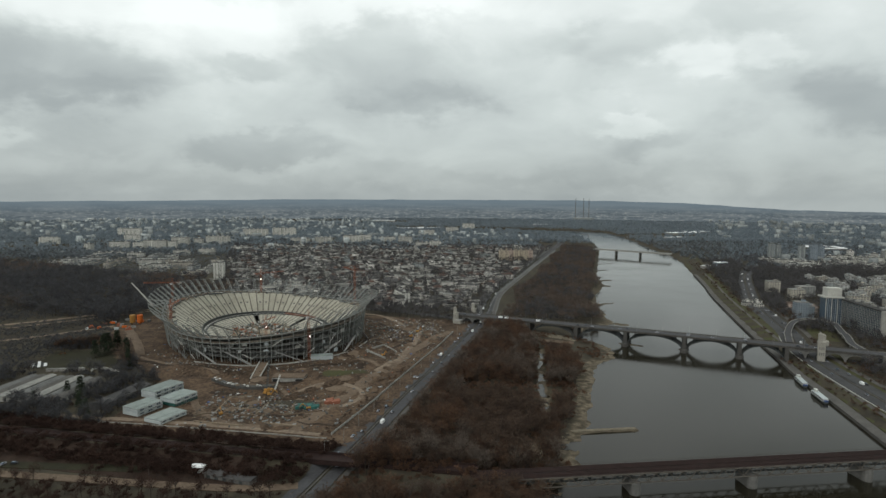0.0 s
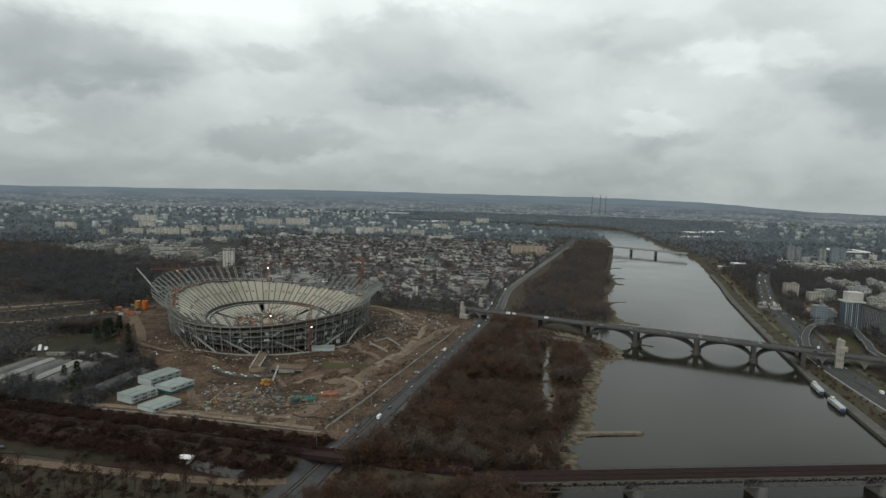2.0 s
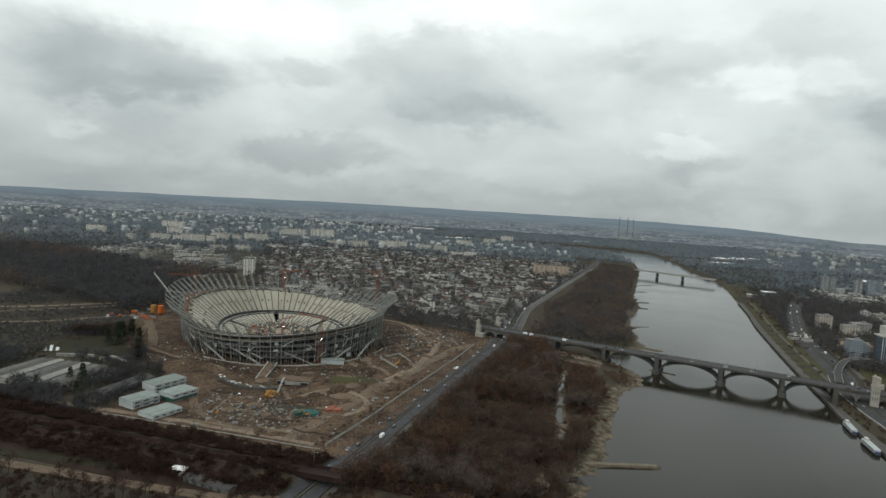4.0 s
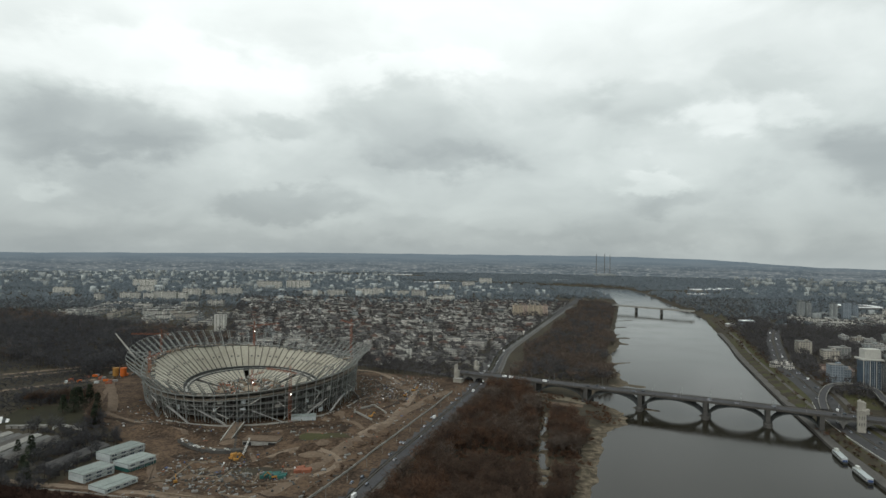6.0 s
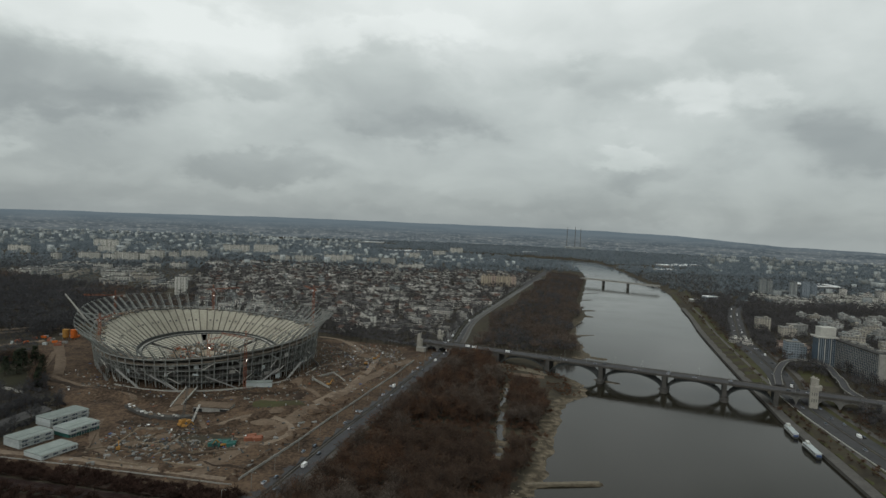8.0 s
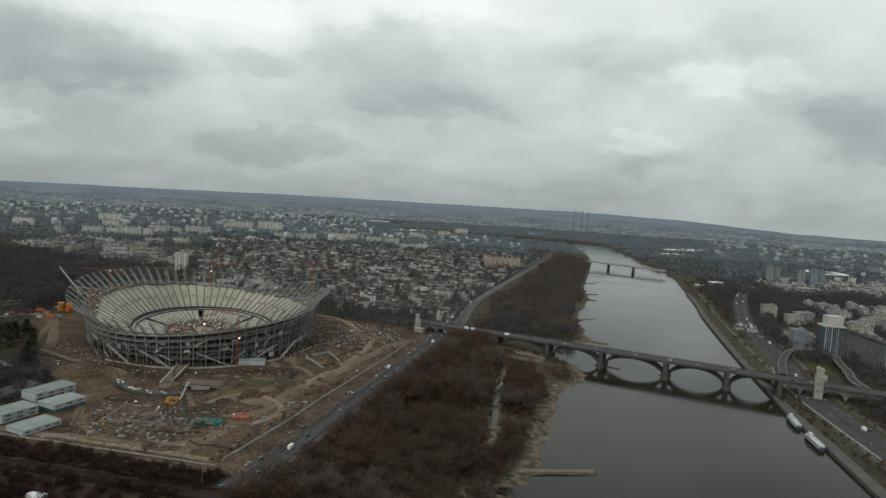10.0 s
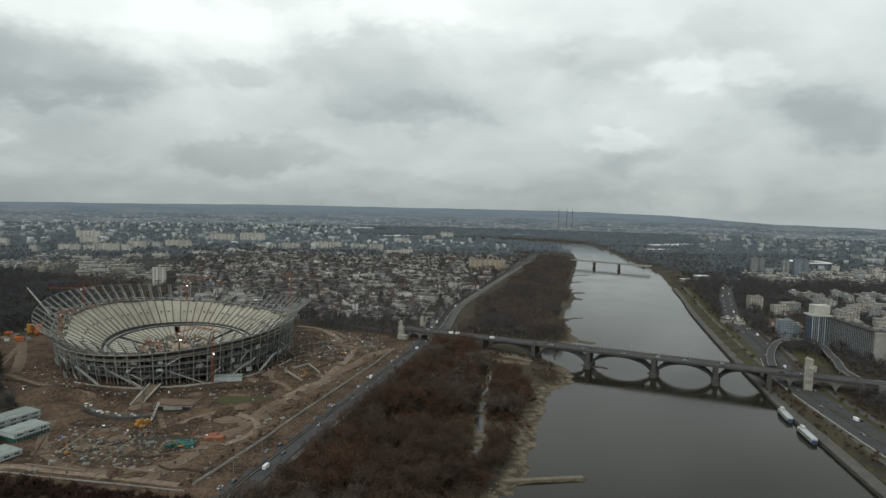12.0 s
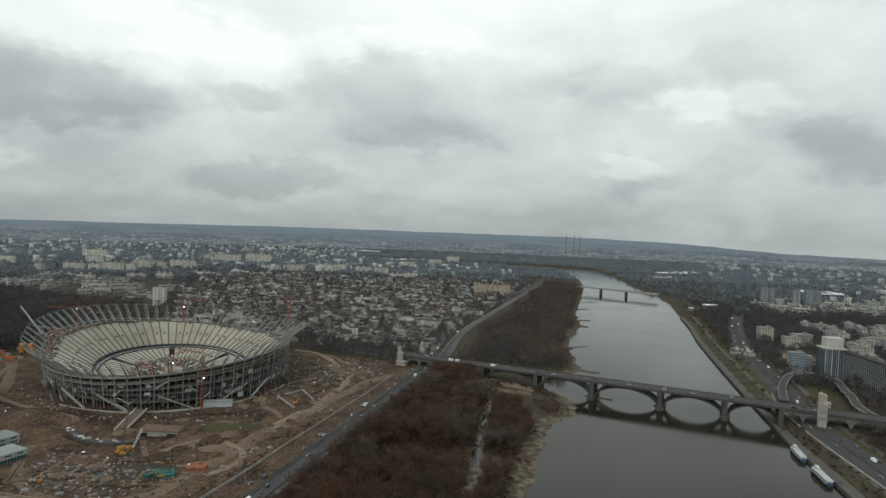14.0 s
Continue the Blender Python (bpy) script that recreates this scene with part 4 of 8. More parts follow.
# span over the river road, between the two ends of the embankment
over = base("railway_overpass", label="short dark girder bridge carrying the railway over the road", category="bridge")
bm = bmesh.new()
beam(bm, (-112, 386.6, 12.4), (24, 361, 13.4), 13, 1.6)
part("girder", bm, M_RAILRUST, over)
for s in (-6.3, 6.3):
    bm = bmesh.new()
    beam(bm, (-112, 386.6 + s, 14.0), (24, 361 + s, 14.6), 0.3, 2.0)
    part("side_plate", bm, M_RAILRUST, over)
for x in (-86, -38):
    bm = bmesh.new()
    box(bm, x, 386.6 - 0.188 * (x + 112), 4, 3, 14, 8.2, -10)
    part("abutment", bm, M_DARKCON, over)

# ---- far girder bridge ----
far = base("girder_bridge", label="flat grey girder bridge far up the river", category="bridge")
fa, fb = Vector((527, 1920, 0)), Vector((669, 1800, 0))
fd = (fb - fa).normalized()
bm = bmesh.new()
beam(bm, fa - fd * 30 + Vector((0, 0, 16.5)), fb + fd * 30 + Vector((0, 0, 15.5)), 20, 3.0)
part("girder", bm, M_CONCRETE, far)
for f in (0.24, 0.66):
    p = fa.lerp(fb, f)
    bm = bmesh.new()
    box(bm, p.x, p.y, -3, 3.4, 14, 18.5, math.degrees(math.atan2(fd.y, fd.x)))
    part("pier", bm, M_DARKCON, far)
bm = bmesh.new()
side = Vector((-fd.y, fd.x, 0))
for s in (-9.8, 9.8):
    beam(bm, fa - fd * 30 + side * s + Vector((0, 0, 18.5)), fb + fd * 30 + side * s + Vector((0, 0, 17.5)), 0.3, 1.0)
part("railing", bm, M_STEEL, far)

# ---- trees ----
def tree_data(seed, h, spread_, twigs, sides=5, limbs=7, long=2.6, wide=0.22):
    """Trunk with limbs, and a crown of many thin twig sprays: two vertex and triangle lists."""
    rnd = random.Random(seed)
    tv, tf, cv, cf = [], [], [], []

    def tube(p, q, r0, r1, n):
        way = (q - p).normalized()
        a = way.orthogonal().normalized()
        b = way.cross(a)
        i0 = len(tv)
        for e, r in ((p, r0), (q, r1)):
            for k in range(n):
                w = 2 * math.pi * k / n
                tv.append(e + a * math.cos(w) * r + b * math.sin(w) * r)
        for k in range(n):
            j = (k + 1) % n
            tf.append((i0 + k, i0 + j, i0 + n + j))
            tf.append((i0 + k, i0 + n + j, i0 + n + k))
    lean = Vector((rnd.uniform(-0.05, 0.05), rnd.uniform(-0.05, 0.05), 1))
    fork = lean * h * 0.42
    tube(Vector((0, 0, -0.4)), fork, h * 0.022, h * 0.014, sides)
    tube(fork, lean * h * 0.8, h * 0.014, h * 0.004, max(3, sides - 1))
    tips = [(fork, lean * h * 0.95)]
    for k in range(limbs):
        a = 2 * math.pi * (k + rnd.random() * 0.7) / limbs
        s = lean * h * rnd.uniform(0.32, 0.6)
        e = s + Vector((math.cos(a) * spread_ * rnd.uniform(0.5, 1), math.sin(a) * spread_ * rnd.uniform(0.5, 1), h * rnd.uniform(0.18, 0.36)))
        tube(s, e, h * 0.008, h * 0.002, 3)
        tips.append((s, e))
    for k in range(twigs):
        s, e = rnd.choice(tips)
        p = s.lerp(e, rnd.uniform(0.3, 1.1)) + Vector((rnd.gauss(0, 0.16), rnd.gauss(0, 0.16), rnd.gauss(0, 0.11))) * spread_
        d = Vector((rnd.gauss(0, 0.7) + p.x / spread_ * 0.5, rnd.gauss(0, 0.7) + p.y / spread_ * 0.5, rnd.uniform(0.1, 1.2))).normalized()
        q = p + d * long * rnd.uniform(0.6, 1.2)
        sd = d.cross(Vector((rnd.gauss(0, 1), rnd.gauss(0, 1), rnd.gauss(0, 1)))).normalized() * wide * rnd.uniform(0.6, 1.5)
        i0 = len(cv)
        cv += [p, q + sd, q - sd]
        cf.append((i0, i0 + 1, i0 + 2))
    return (np.array(tv), np.array(tf)), (np.array(cv), np.array(cf))


def pine_data(seed, h, spread_, tufts):
    rnd = random.Random(seed)
    (tv, tf), _ = tree_data(seed, h, 0.5, 0, 5, 0)
    cv, cf = [], []
    for k in range(tufts):
        f = rnd.random() ** 0.8
        r = spread_ * (1.02 - f) * rnd.uniform(0.35, 1)
        a = rnd.uniform(0, 2 * math.pi)
        p = Vector((math.cos(a) * r, math.sin(a) * r, h * (0.12 + 0.88 * f)))
        d = Vector((math.cos(a), math.sin(a), rnd.uniform(-0.5, 0.3))) * 1.5
        sd = Vector((-math.sin(a), math.cos(a), rnd.uniform(-0.4, 0.4))) * rnd.uniform(0.5, 1.1)
        i0 = len(cv)
        cv += [p - d * 0.4, p + d + sd, p + d - sd]
        cf.append((i0, i0 + 1, i0 + 2))
    return (tv, tf), (np.array(cv), np.array(cf))


def mesh_of(name, vf, material):
    me = bpy.data.meshes.new(name)
    me.from_pydata([tuple(v) for v in vf[0]], [], [tuple(int(i) for i in f) for f in vf[1]])
    me.materials.append(material)
    return me


def many(name, kinds, places, material, label, category):
    """All the far trees of one wood as one mesh: kinds are vertex and triangle lists; places x, y, z, scale, turn, kind."""
    vs, fs, n = [], [], 0
    for x, y, z, s, a, k in places:
        v, f = kinds[int(k) % len(kinds)]
        c, d = math.cos(a) * s, math.sin(a) * s
        vs.append(np.stack([x + c * v[:, 0] - d * v[:, 1], y + d * v[:, 0] + c * v[:, 1], z + s * v[:, 2]], 1))
        fs.append(f + n)
        n += len(v)
    vs, fs = np.concatenate(vs).astype(np.float32), np.concatenate(fs).astype(np.int32)
    me = bpy.data.meshes.new(name)
    me.vertices.add(len(vs))
    me.vertices.foreach_set("co", vs.ravel())
    me.loops.add(3 * len(fs))
    me.loops.foreach_set("vertex_index", fs.ravel())
    me.polygons.add(len(fs))
    me.polygons.foreach_set("loop_start", np.arange(0, 3 * len(fs), 3, dtype=np.int32))
    me.update(calc_edges=True)
    me.materials.append(material)
    return tagged(new(name, me), label, category, kind="stuff")


TREES = [tree_data(s, h, r, 300, 5, 9, 2.2, 0.13) for s, h, r in ((1, 15, 4.4), (2, 18, 5.0), (3, 13, 4.6), (4, 20, 5.2), (5, 16, 5.5))]
BUSHES = [tree_data(s, h, r, 95, 3, 5, 1.8, 0.27) for s, h, r in ((11, 5, 2.8), (12, 6.5, 3.0), (13, 4, 2.6))]
FARTREES = [tree_data(s, h, r, 56, 3, 3, 3.0, 0.40) for s, h, r in ((21, 13, 5.0), (22, 16, 5.5), (23, 11, 4.5), (24, 18, 6))]
PINES = [pine_data(s, h, r, 260) for s, h, r in ((31, 15, 3.4), (32, 18, 3.8))]
TREE_ME = [(mesh_of("trunk", t, M_BARK), mesh_of("crown", c, M_TWIG_RED if i == 2 else M_TWIG)) for i, (t, c) in enumerate(TREES)]
BUSH_ME = [(mesh_of("stem", t, M_BARK), mesh_of("crown", c, M_TWIG_RED if i == 1 else M_TWIG)) for i, (t, c) in enumerate(BUSHES)]
PINE_ME = [(mesh_of("trunk", t, M_BARK), mesh_of("crown", c, M_PINE)) for t, c in PINES]
tree_rnd = random.Random(7)


def plant(kind, x, y, scale=1.0, group=""):
    """One tree as a thing of its own."""
    table, name, label, cat = {
        "bare": (TREE_ME, "tree", "bare brown deciduous tree in winter", "tree"),
        "bush": (BUSH_ME, "bush", "bare brown winter bush on the soil", "bush"),
        "pine": (PINE_ME, "evergreen_tree", "dark green conifer among bare trees", "tree")}[kind]
    t, c = tree_rnd.choice(table)
    ob = base(name, x, y, ground_z(x, y), tree_rnd.uniform(0, 360), label, cat, group)
    ob.scale = (scale, scale, scale * tree_rnd.uniform(0.9, 1.1))
    share(t.name.split(".")[0], t, ob)
    share("crown", c, ob)
    return ob


def scatter(n, x0, x1, y0, y1, keep, seed, s0=0.75, s1=1.2, apart=0.0):
    """Random places in a rectangle that keep() allows: rows of x, y, z, scale, turn, kind."""
    rng = np.random.default_rng(seed)
    x, y = rng.uniform(x0, x1, n), rng.uniform(y0, y1, n)
    ok = keep(x, y)
    x, y = x[ok], y[ok]
    if apart:
        cells, kept = {}, []
        for i, (a, b) in enumerate(zip(x, y)):
            key = (int(a // apart), int(b // apart))
            if key not in cells:
                cells[key] = 1
                kept.append(i)
        x, y = x[kept], y[kept]
    z = height(x, y)
    return np.stack([x, y, z, rng.uniform(s0, s1, len(x)), rng.uniform(0, 6.28, len(x)), rng.integers(0, 60, len(x))], 1)


ROAD_Y = [300, 404, 513, 631, 740, 830, 921, 1084, 1318, 1759, 2054]
ROAD_X = [-92, -52, -24, 8, 40, 58, 82, 116, 190, 312, 402]


def past_road(x, y):
    """Metres east to west past the river road: plus towards the river."""
    return x - np.interp(y, ROAD_Y, ROAD_X)


def dry(x, y, low=1.6):
    return height(x, y) > low


def bridge_gap(x, y):
    return np.abs(0.431 * (x - 42) + 0.902 * (y - 838))


# flood-plain wood between the river road and the water, near stretch
def near_wood(x, y):
    brook = np.min([capsule(x, y, ax, ay, bx, by) - r for ax, ay, bx, by, r in POOLS[:7]], 0)
    bare = (x > np.interp(y, [460, 480, 530, 590, 660, 700], [122, 127, 142, 157, 160, 126])) & (y > 455)
    return (brook > 5.0 + 2.0 * np.sin(y * 0.13)) & ~bare & (past_road(x, y) > 14) & dry(x, y, 1.5) & (river_gap(x, y) > 13) & (bridge_gap(x, y) > 17) & (np.abs(y - 359 - 0.133 * (x - 43)) > 13) & ~((x > np.interp(y, [560, 600, 675, 700, 720], [400, 152, 146, 118, 112])) & (x < 200) & (y > 580))


near = scatter(9000, -90, 200, 300, 830, near_wood, 3, 0.65, 1.15, 4.7)
shown = 0
for x, y, z, s, a, k in near[np.argsort(near[:, 1])]:
    if 400 < y < 560 and x > 20 and shown < 260:
        plant("bare", x, y, s, "flood wood trees")
        shown += 1
rest = near[[not (400 < y < 560 and x > 20) for x, y in near[:, :2]]]
many("wood_trunks", [t for t, _ in TREES], rest, M_BARK, "grey-brown trunks and limbs of the riverside wood", "woodland")
tone_of = np.sin(rest[:, 0] * 0.071 + 2 * np.sin(rest[:, 1] * 0.023)) + np.sin(rest[:, 1] * 0.053 + rest[:, 0] * 0.02) + 1.6 * np.sin(rest[:, 5] * 2.3)
for lo_, hi_, mat_, lab_ in ((-9, -0.9, M_TWIG_RED, "russet"), (-0.9, 1.1, M_TWIG, "bare brown"), (1.1, 9, M_TWIG_GREY, "pale grey-brown")):
    many("wood_crowns", [c for _, c in TREES], rest[(tone_of >= lo_) & (tone_of < hi_)], mat_, lab_ + " crowns of the riverside wood", "woodland")
under = scatter(9000, -90, 205, 300, 830, lambda x, y: (past_road(x, y) > 9) & dry(x, y, 0.8) & (river_gap(x, y) > 5 + 5 * np.sin(x * 0.13 + y * 0.09)) & (bridge_gap(x, y) > 14) & ~((x > np.interp(y, [560, 600, 675, 700, 720], [400, 156, 150, 122, 116])) & (x < 200) & (y > 580)), 4, 0.5, 1.0, 4.2)
under = under[(height(under[:, 0], under[:, 1]) > 1.9) | (np.sin(under[:, 0] * 0.3) + np.sin(under[:, 1] * 0.21) > 1.0)]
many("undergrowth", [c for _, c in BUSHES], under, M_TWIG_RED, "russet undergrowth along the river", "undergrowth")
flats = scatter(2200, 112, 215, 590, 830, lambda x, y: dry(x, y, 0.9) & (river_gap(x, y) > 6) & (bridge_gap(x, y) > 12) & (np.sin(x * 0.11) + np.sin(y * 0.09 + x * 0.05) > 0.1), 14, 0.25, 0.7, 3.6)
many("flats_scrub", [c for _, c in BUSHES], flats, M_TWIG_RED, "low russet scrub on the stony river flats", "scrub")
# upstream stretch
up = scatter(16000, 40, 520, 850, 2100, lambda x, y: (past_road(x, y) > 26 + 8 * np.sin(y * 0.021)) & dry(x, y, 1.0) & (river_gap(x, y) > 9 + 6 * np.sin(y * 0.045)) & (x < np.interp(y, [850, 1384, 1939], [330, 420, 560])) & (bridge_gap(x, y) > 15), 5, 0.7, 1.1, 6.0)
tone_up = np.sin(up[:, 0] * 0.04 + 2 * np.sin(up[:, 1] * 0.012)) + np.sin(up[:, 1] * 0.03 + up[:, 0] * 0.02) + 1.5 * np.sin(up[:, 5] * 2.3)
for lo_, hi_, mat_, lab_ in ((-9, -0.7, M_TWIG_FAR, "dark grey"), (-0.7, 1.2, M_TWIG_MID, "bare brown"), (1.2, 9, M_TWIG_GREY, "pale grey-brown")):
    many("upstream_wood", [c for _, c in FARTREES], up[(tone_up >= lo_) & (tone_up < hi_)], mat_, lab_ + " trees of the wood along the upstream bank", "woodland")
many("upstream_trunks", [t for t, _ in FARTREES], up, M_BARK, "trunks of the upstream wood", "woodland")
# railway embankment thicket and the trees in front of it
emb = scatter(16000, -620, 40, 300, 520, lambda x, y: (np.abs(capsule(x, y, -900, 545, 20, 360)) < 30) & (np.abs(capsule(x, y, -900, 545, 20, 360)) > 5) & (past_road(x, y) < -18), 6, 0.55, 1.05, 2.0)
many("embankment_thicket", [c for _, c in BUSHES], emb, M_THICKET, "dark brown thicket on the railway embankment", "thicket")
many("embankment_stems", [t for t, _ in BUSHES], emb, M_BARK, "stems of the embankment thicket", "thicket")

# ---- far woods, villas and blocks ----
def st_gap(x, y):
    return np.hypot(x - ST_X, y - ST_Y)


park = scatter(26000, -1900, -380, 700, 1700, lambda x, y: (st_gap(x, y) > 225) & (y > 860 - 0.5 * (x + 560)) & (x < -330 - 0.26 * (y - 900)) & (y < np.interp(x, [-1900, -1050, -900, -700, -560], [1450, 1500, 1420, 1300, 1240])) & ~((np.abs(x + 466 - 0.28 * (1262 - y)) < 24) & (y > 1120) & (y < 1285)), 8, 0.8, 1.3, 7.5)
tone_pk = np.sin(park[:, 0] * 0.013 + 2 * np.sin(park[:, 1] * 0.006)) + np.sin(park[:, 1] * 0.017 + park[:, 0] * 0.01) + 1.3 * np.sin(park[:, 5] * 2.3)
for lo_, hi_, mat_, lab_ in ((-9, 0.5, M_TWIG_PARK, "dark grey-brown"), (0.5, 1.7, M_TWIG_FAR, "grey"), (1.7, 9, M_TWIG_MID, "brown")):
    many("park_wood", [c for _, c in FARTREES], park[(tone_pk >= lo_) & (tone_pk < hi_)], mat_, lab_ + " bare trees of the park wood", "woodland")
many("park_trunks", [t for t, _ in FARTREES], park, M_BARK, "trunks of the park wood", "woodland")


CHIMNEYS = []


def villa_meshes():
    out = []
    for seed, (sx, sy, h, kind) in enumerate(((13, 10, 7.5, "hip"), (16, 11, 9, "flat"), (11, 10, 7, "gable"), (22, 11, 10, "flat"), (12, 12, 8.5, "hip"))):
        bm = bmesh.new()
        box(bm, 0, 0, -1, sx, sy, h + 1)
        box(bm, sx * 0.3, -sy * 0.5, -1, sx * 0.35, 3.0, h * 0.75 + 1)
        wall = bpy.data.meshes.new("wall")
        bm.to_mesh(wall)
        bm.free()
        bm = bmesh.new()
        if kind == "flat":
            box(bm, 0, 0, h, sx + 0.5, sy + 0.5, 0.5)
            box(bm, -sx * 0.2, 0.5, h + 0.5, 3.5, 3.0, 2.0)
        else:
            gable(bm, 0, 0, h, sx + 1, sy + 1, 3.6, 0, 3.8 if kind == "hip" else 0.0)
        roof = bpy.data.meshes.new("roof")
        bm.to_mesh(roof)
        bm.free()
        wall.materials.append(M_STUCCO)
        roof.materials.append({"flat": M_ROOF_PALE if seed == 3 else M_ROOF_DARK, "hip": M_ROOF_TILE if seed == 0 else M_ROOF_DARK, "gable": M_ROOF_DARK}[kind])
        stack_me = None
        if kind != "flat":
            bm = bmesh.new()
            box(bm, sx * 0.2, 1.5, h + 1, 0.9, 0.9, 3.2)
            stack_me = bpy.data.meshes.new("chimney")
            bm.to_mesh(stack_me)
            bm.free()
            stack_me.materials.append(M_ROOF_TILE)
        CHIMNEYS.append(stack_me)
        out.append((wall, roof))
    return out


VILLAS = villa_meshes()


def town_ok(x, y):
    return (past_road(x, y) < -30) & (x > -330 - 0.30 * (y - 900)) & (y > 935 + 0.02 * x) & (y < 2050) & (st_gap(x, y) > 205) & (np.hypot(x + 467, y - 1262) > 30) & (np.hypot(x - 55, y - 1102) > 32) & ~((np.abs(x - 212) < 62) & (y > 1560) & (y < 1690))


plots = scatter(5200, -760, 400, 900, 2050, town_ok, 9, 0.75, 1.25, 23.5)
plots = plots[np.argsort(plots[:, 1])]
for n, (x, y, z, s, a, k) in enumerate(plots[:300]):
    wall, roof = VILLAS[int(k) % 5]
    ob = base("house", x, y, z, 20 + 90 * (int(k) % 4) + (a - 3.14) * 4, "grey-white villa with two or three storeys among bare trees", "house", "villas of the garden suburb")
    ob.scale = (s, s, s)
    share("wall", wall, ob)
    top = share("roof", roof, ob)
    if CHIMNEYS[int(k) % 5]:
        share("chimney", CHIMNEYS[int(k) % 5], top)


def flat_copy(me):
    v = np.array([p.co[:] for p in me.vertices])
    f = []
    for p in me.polygons:
        vs = list(p.vertices)
        f += [(vs[0], vs[i], vs[i + 1]) for i in range(1, len(vs) - 1)]
    return v, np.array(f)


many("suburb_walls", [flat_copy(w) for w, _ in VILLAS], plots[300:], M_STUCCO, "far grey-white villas of the suburb", "houses")
rest_plots = plots[300:]
for i, (mat, lab) in enumerate(((M_ROOF_DARK, "dark"), (M_ROOF_PALE, "pale"), (M_ROOF_TILE, "brown tiled"))):
    pick = [r for n, r in enumerate(rest_plots) if (n % 5 in (0, 3), n % 5 in (1, 4), n % 5 == 2)[i]]
    many("suburb_roofs", [flat_copy(r) for _, r in VILLAS], pick, mat, lab + " roofs of the far villas", "roofs")
gardens = scatter(26000, -800, 400, 880, 2100, lambda x, y: (past_road(x, y) < -14) & (x > -360 - 0.30 * (y - 900)) & (st_gap(x, y) > 195), 10, 0.5, 0.95, 10.0)
many("garden_trees", [c for _, c in FARTREES], gardens, M_TWIG_FAR, "bare garden trees between the villas", "trees")
many("garden_trunks", [t for t, _ in FARTREES], gardens, M_BARK, "trunks of the garden trees", "trees")


def block(x, y, w, d, h, rz, mat, label, group="far apartment blocks", cat="apartment block"):
    """A slab of flats: wall with stair bays, flat roof with lift houses."""
    ob = base("apartment_block", x, y, ground_z(x, y), rz, label, cat, group)
    bm = bmesh.new()
    box(bm, 0, 0, -1, w, d, h + 1)
    part("wall", bm, mat, ob)
    n = max(1, int(w / 16))
    for k in range(n):
        bm = bmesh.new()
        box(bm, -w / 2 + (k + 0.5) * w / n, -d / 2 - 0.7, 1, 5.2, 1.4, h - 2)
        part("balcony_bay", bm, mat, ob)
    bm = bmesh.new()
    box(bm, 0, 0, h, w + 0.5, d + 0.5, 0.6)
    part("roof", bm, M_ROOF_DARK, ob)
    for k in range(n):
        bm = bmesh.new()
        box(bm, -w / 2 + (k + 0.5) * w / n, 0, h + 0.6, 5, 4, 2.4)
        part("lift_house", bm, mat, ob)
    return ob
# named slabs of the suburb behind the villas: x, y, width, depth, height, turn
SLABS = [(-1085, 1851, 24, 16, 27), (-1035, 1935, 62, 14, 26), (-975, 1940, 34, 14, 24), (-925, 1945, 74, 14, 30), (-868, 1945, 26, 14, 28), (-905, 2090, 62, 14, 30),
         (-845, 2100, 30, 14, 26), (-800, 2160, 84, 14, 30), (-790, 2570, 105, 15, 34), (-680, 2620, 100, 15, 36), (-520, 2230, 70, 13, 20), (-430, 2215, 64, 13, 24),
         (-335, 2260, 60, 13, 28), (-290, 2330, 44, 13, 26), (-205, 2340, 62, 13, 18), (-130, 2240, 52, 13, 26), (-60, 2050, 48, 13, 20), (-15, 2040, 40, 13, 24),
         (-1309, 2532, 98, 16, 36), (153, 3200, 66, 15, 32), (60, 2950, 60, 14, 26), (-60, 2700, 70, 14, 24), (-1180, 2300, 60, 14, 24), (-1400, 2150, 70, 14, 24),
         (-560, 2000, 40, 12, 16), (-640, 1900, 44, 12, 15), (-700, 1800, 50, 12, 16), (-760, 1760, 46, 12, 15)]
for i, (x, y, w, d, h) in enumerate(SLABS):
    block(x, y, w, d, h, (i * 37) % 13 - 6, M_BLOCK, "pale yellowish prefabricated apartment block behind the suburb")
for i in range(7):
    x = 172 + i * 13.4
    block(x, 1665 - (2 if i % 2 else 0), 13.0, 13, 29, 2, (M_BLOCK_OCHRE, M_BLOCK_PINK)[(i // 2) % 2 if i != 3 else 0], "ochre and salmon apartment block beside the river road", "ochre blocks")
white = block(-467, 1262, 21, 17, 36, 8, M_BLOCK, "tall pale grey tower block behind the stadium", "tower blocks", "tower block")
block(55, 1102, 34, 20, 15, -18, M_STUCCO, "white rendered corner building near the bridge road", "white buildings", "building")
church = base("church", -362, 1660, ground_z(-362, 1660), 0, "pale church with a steep pointed roof among villas", "church")
bm = bmesh.new()
box(bm, 0, 0, -1, 30, 20, 12)
part("nave", bm, M_STUCCO, church)
bm = bmesh.new()
strut(bm, (0, 0, 11), (0, 0, 27), 6.5, 4, 0.3)
part("spire", bm, M_ROOF_PALE, church)

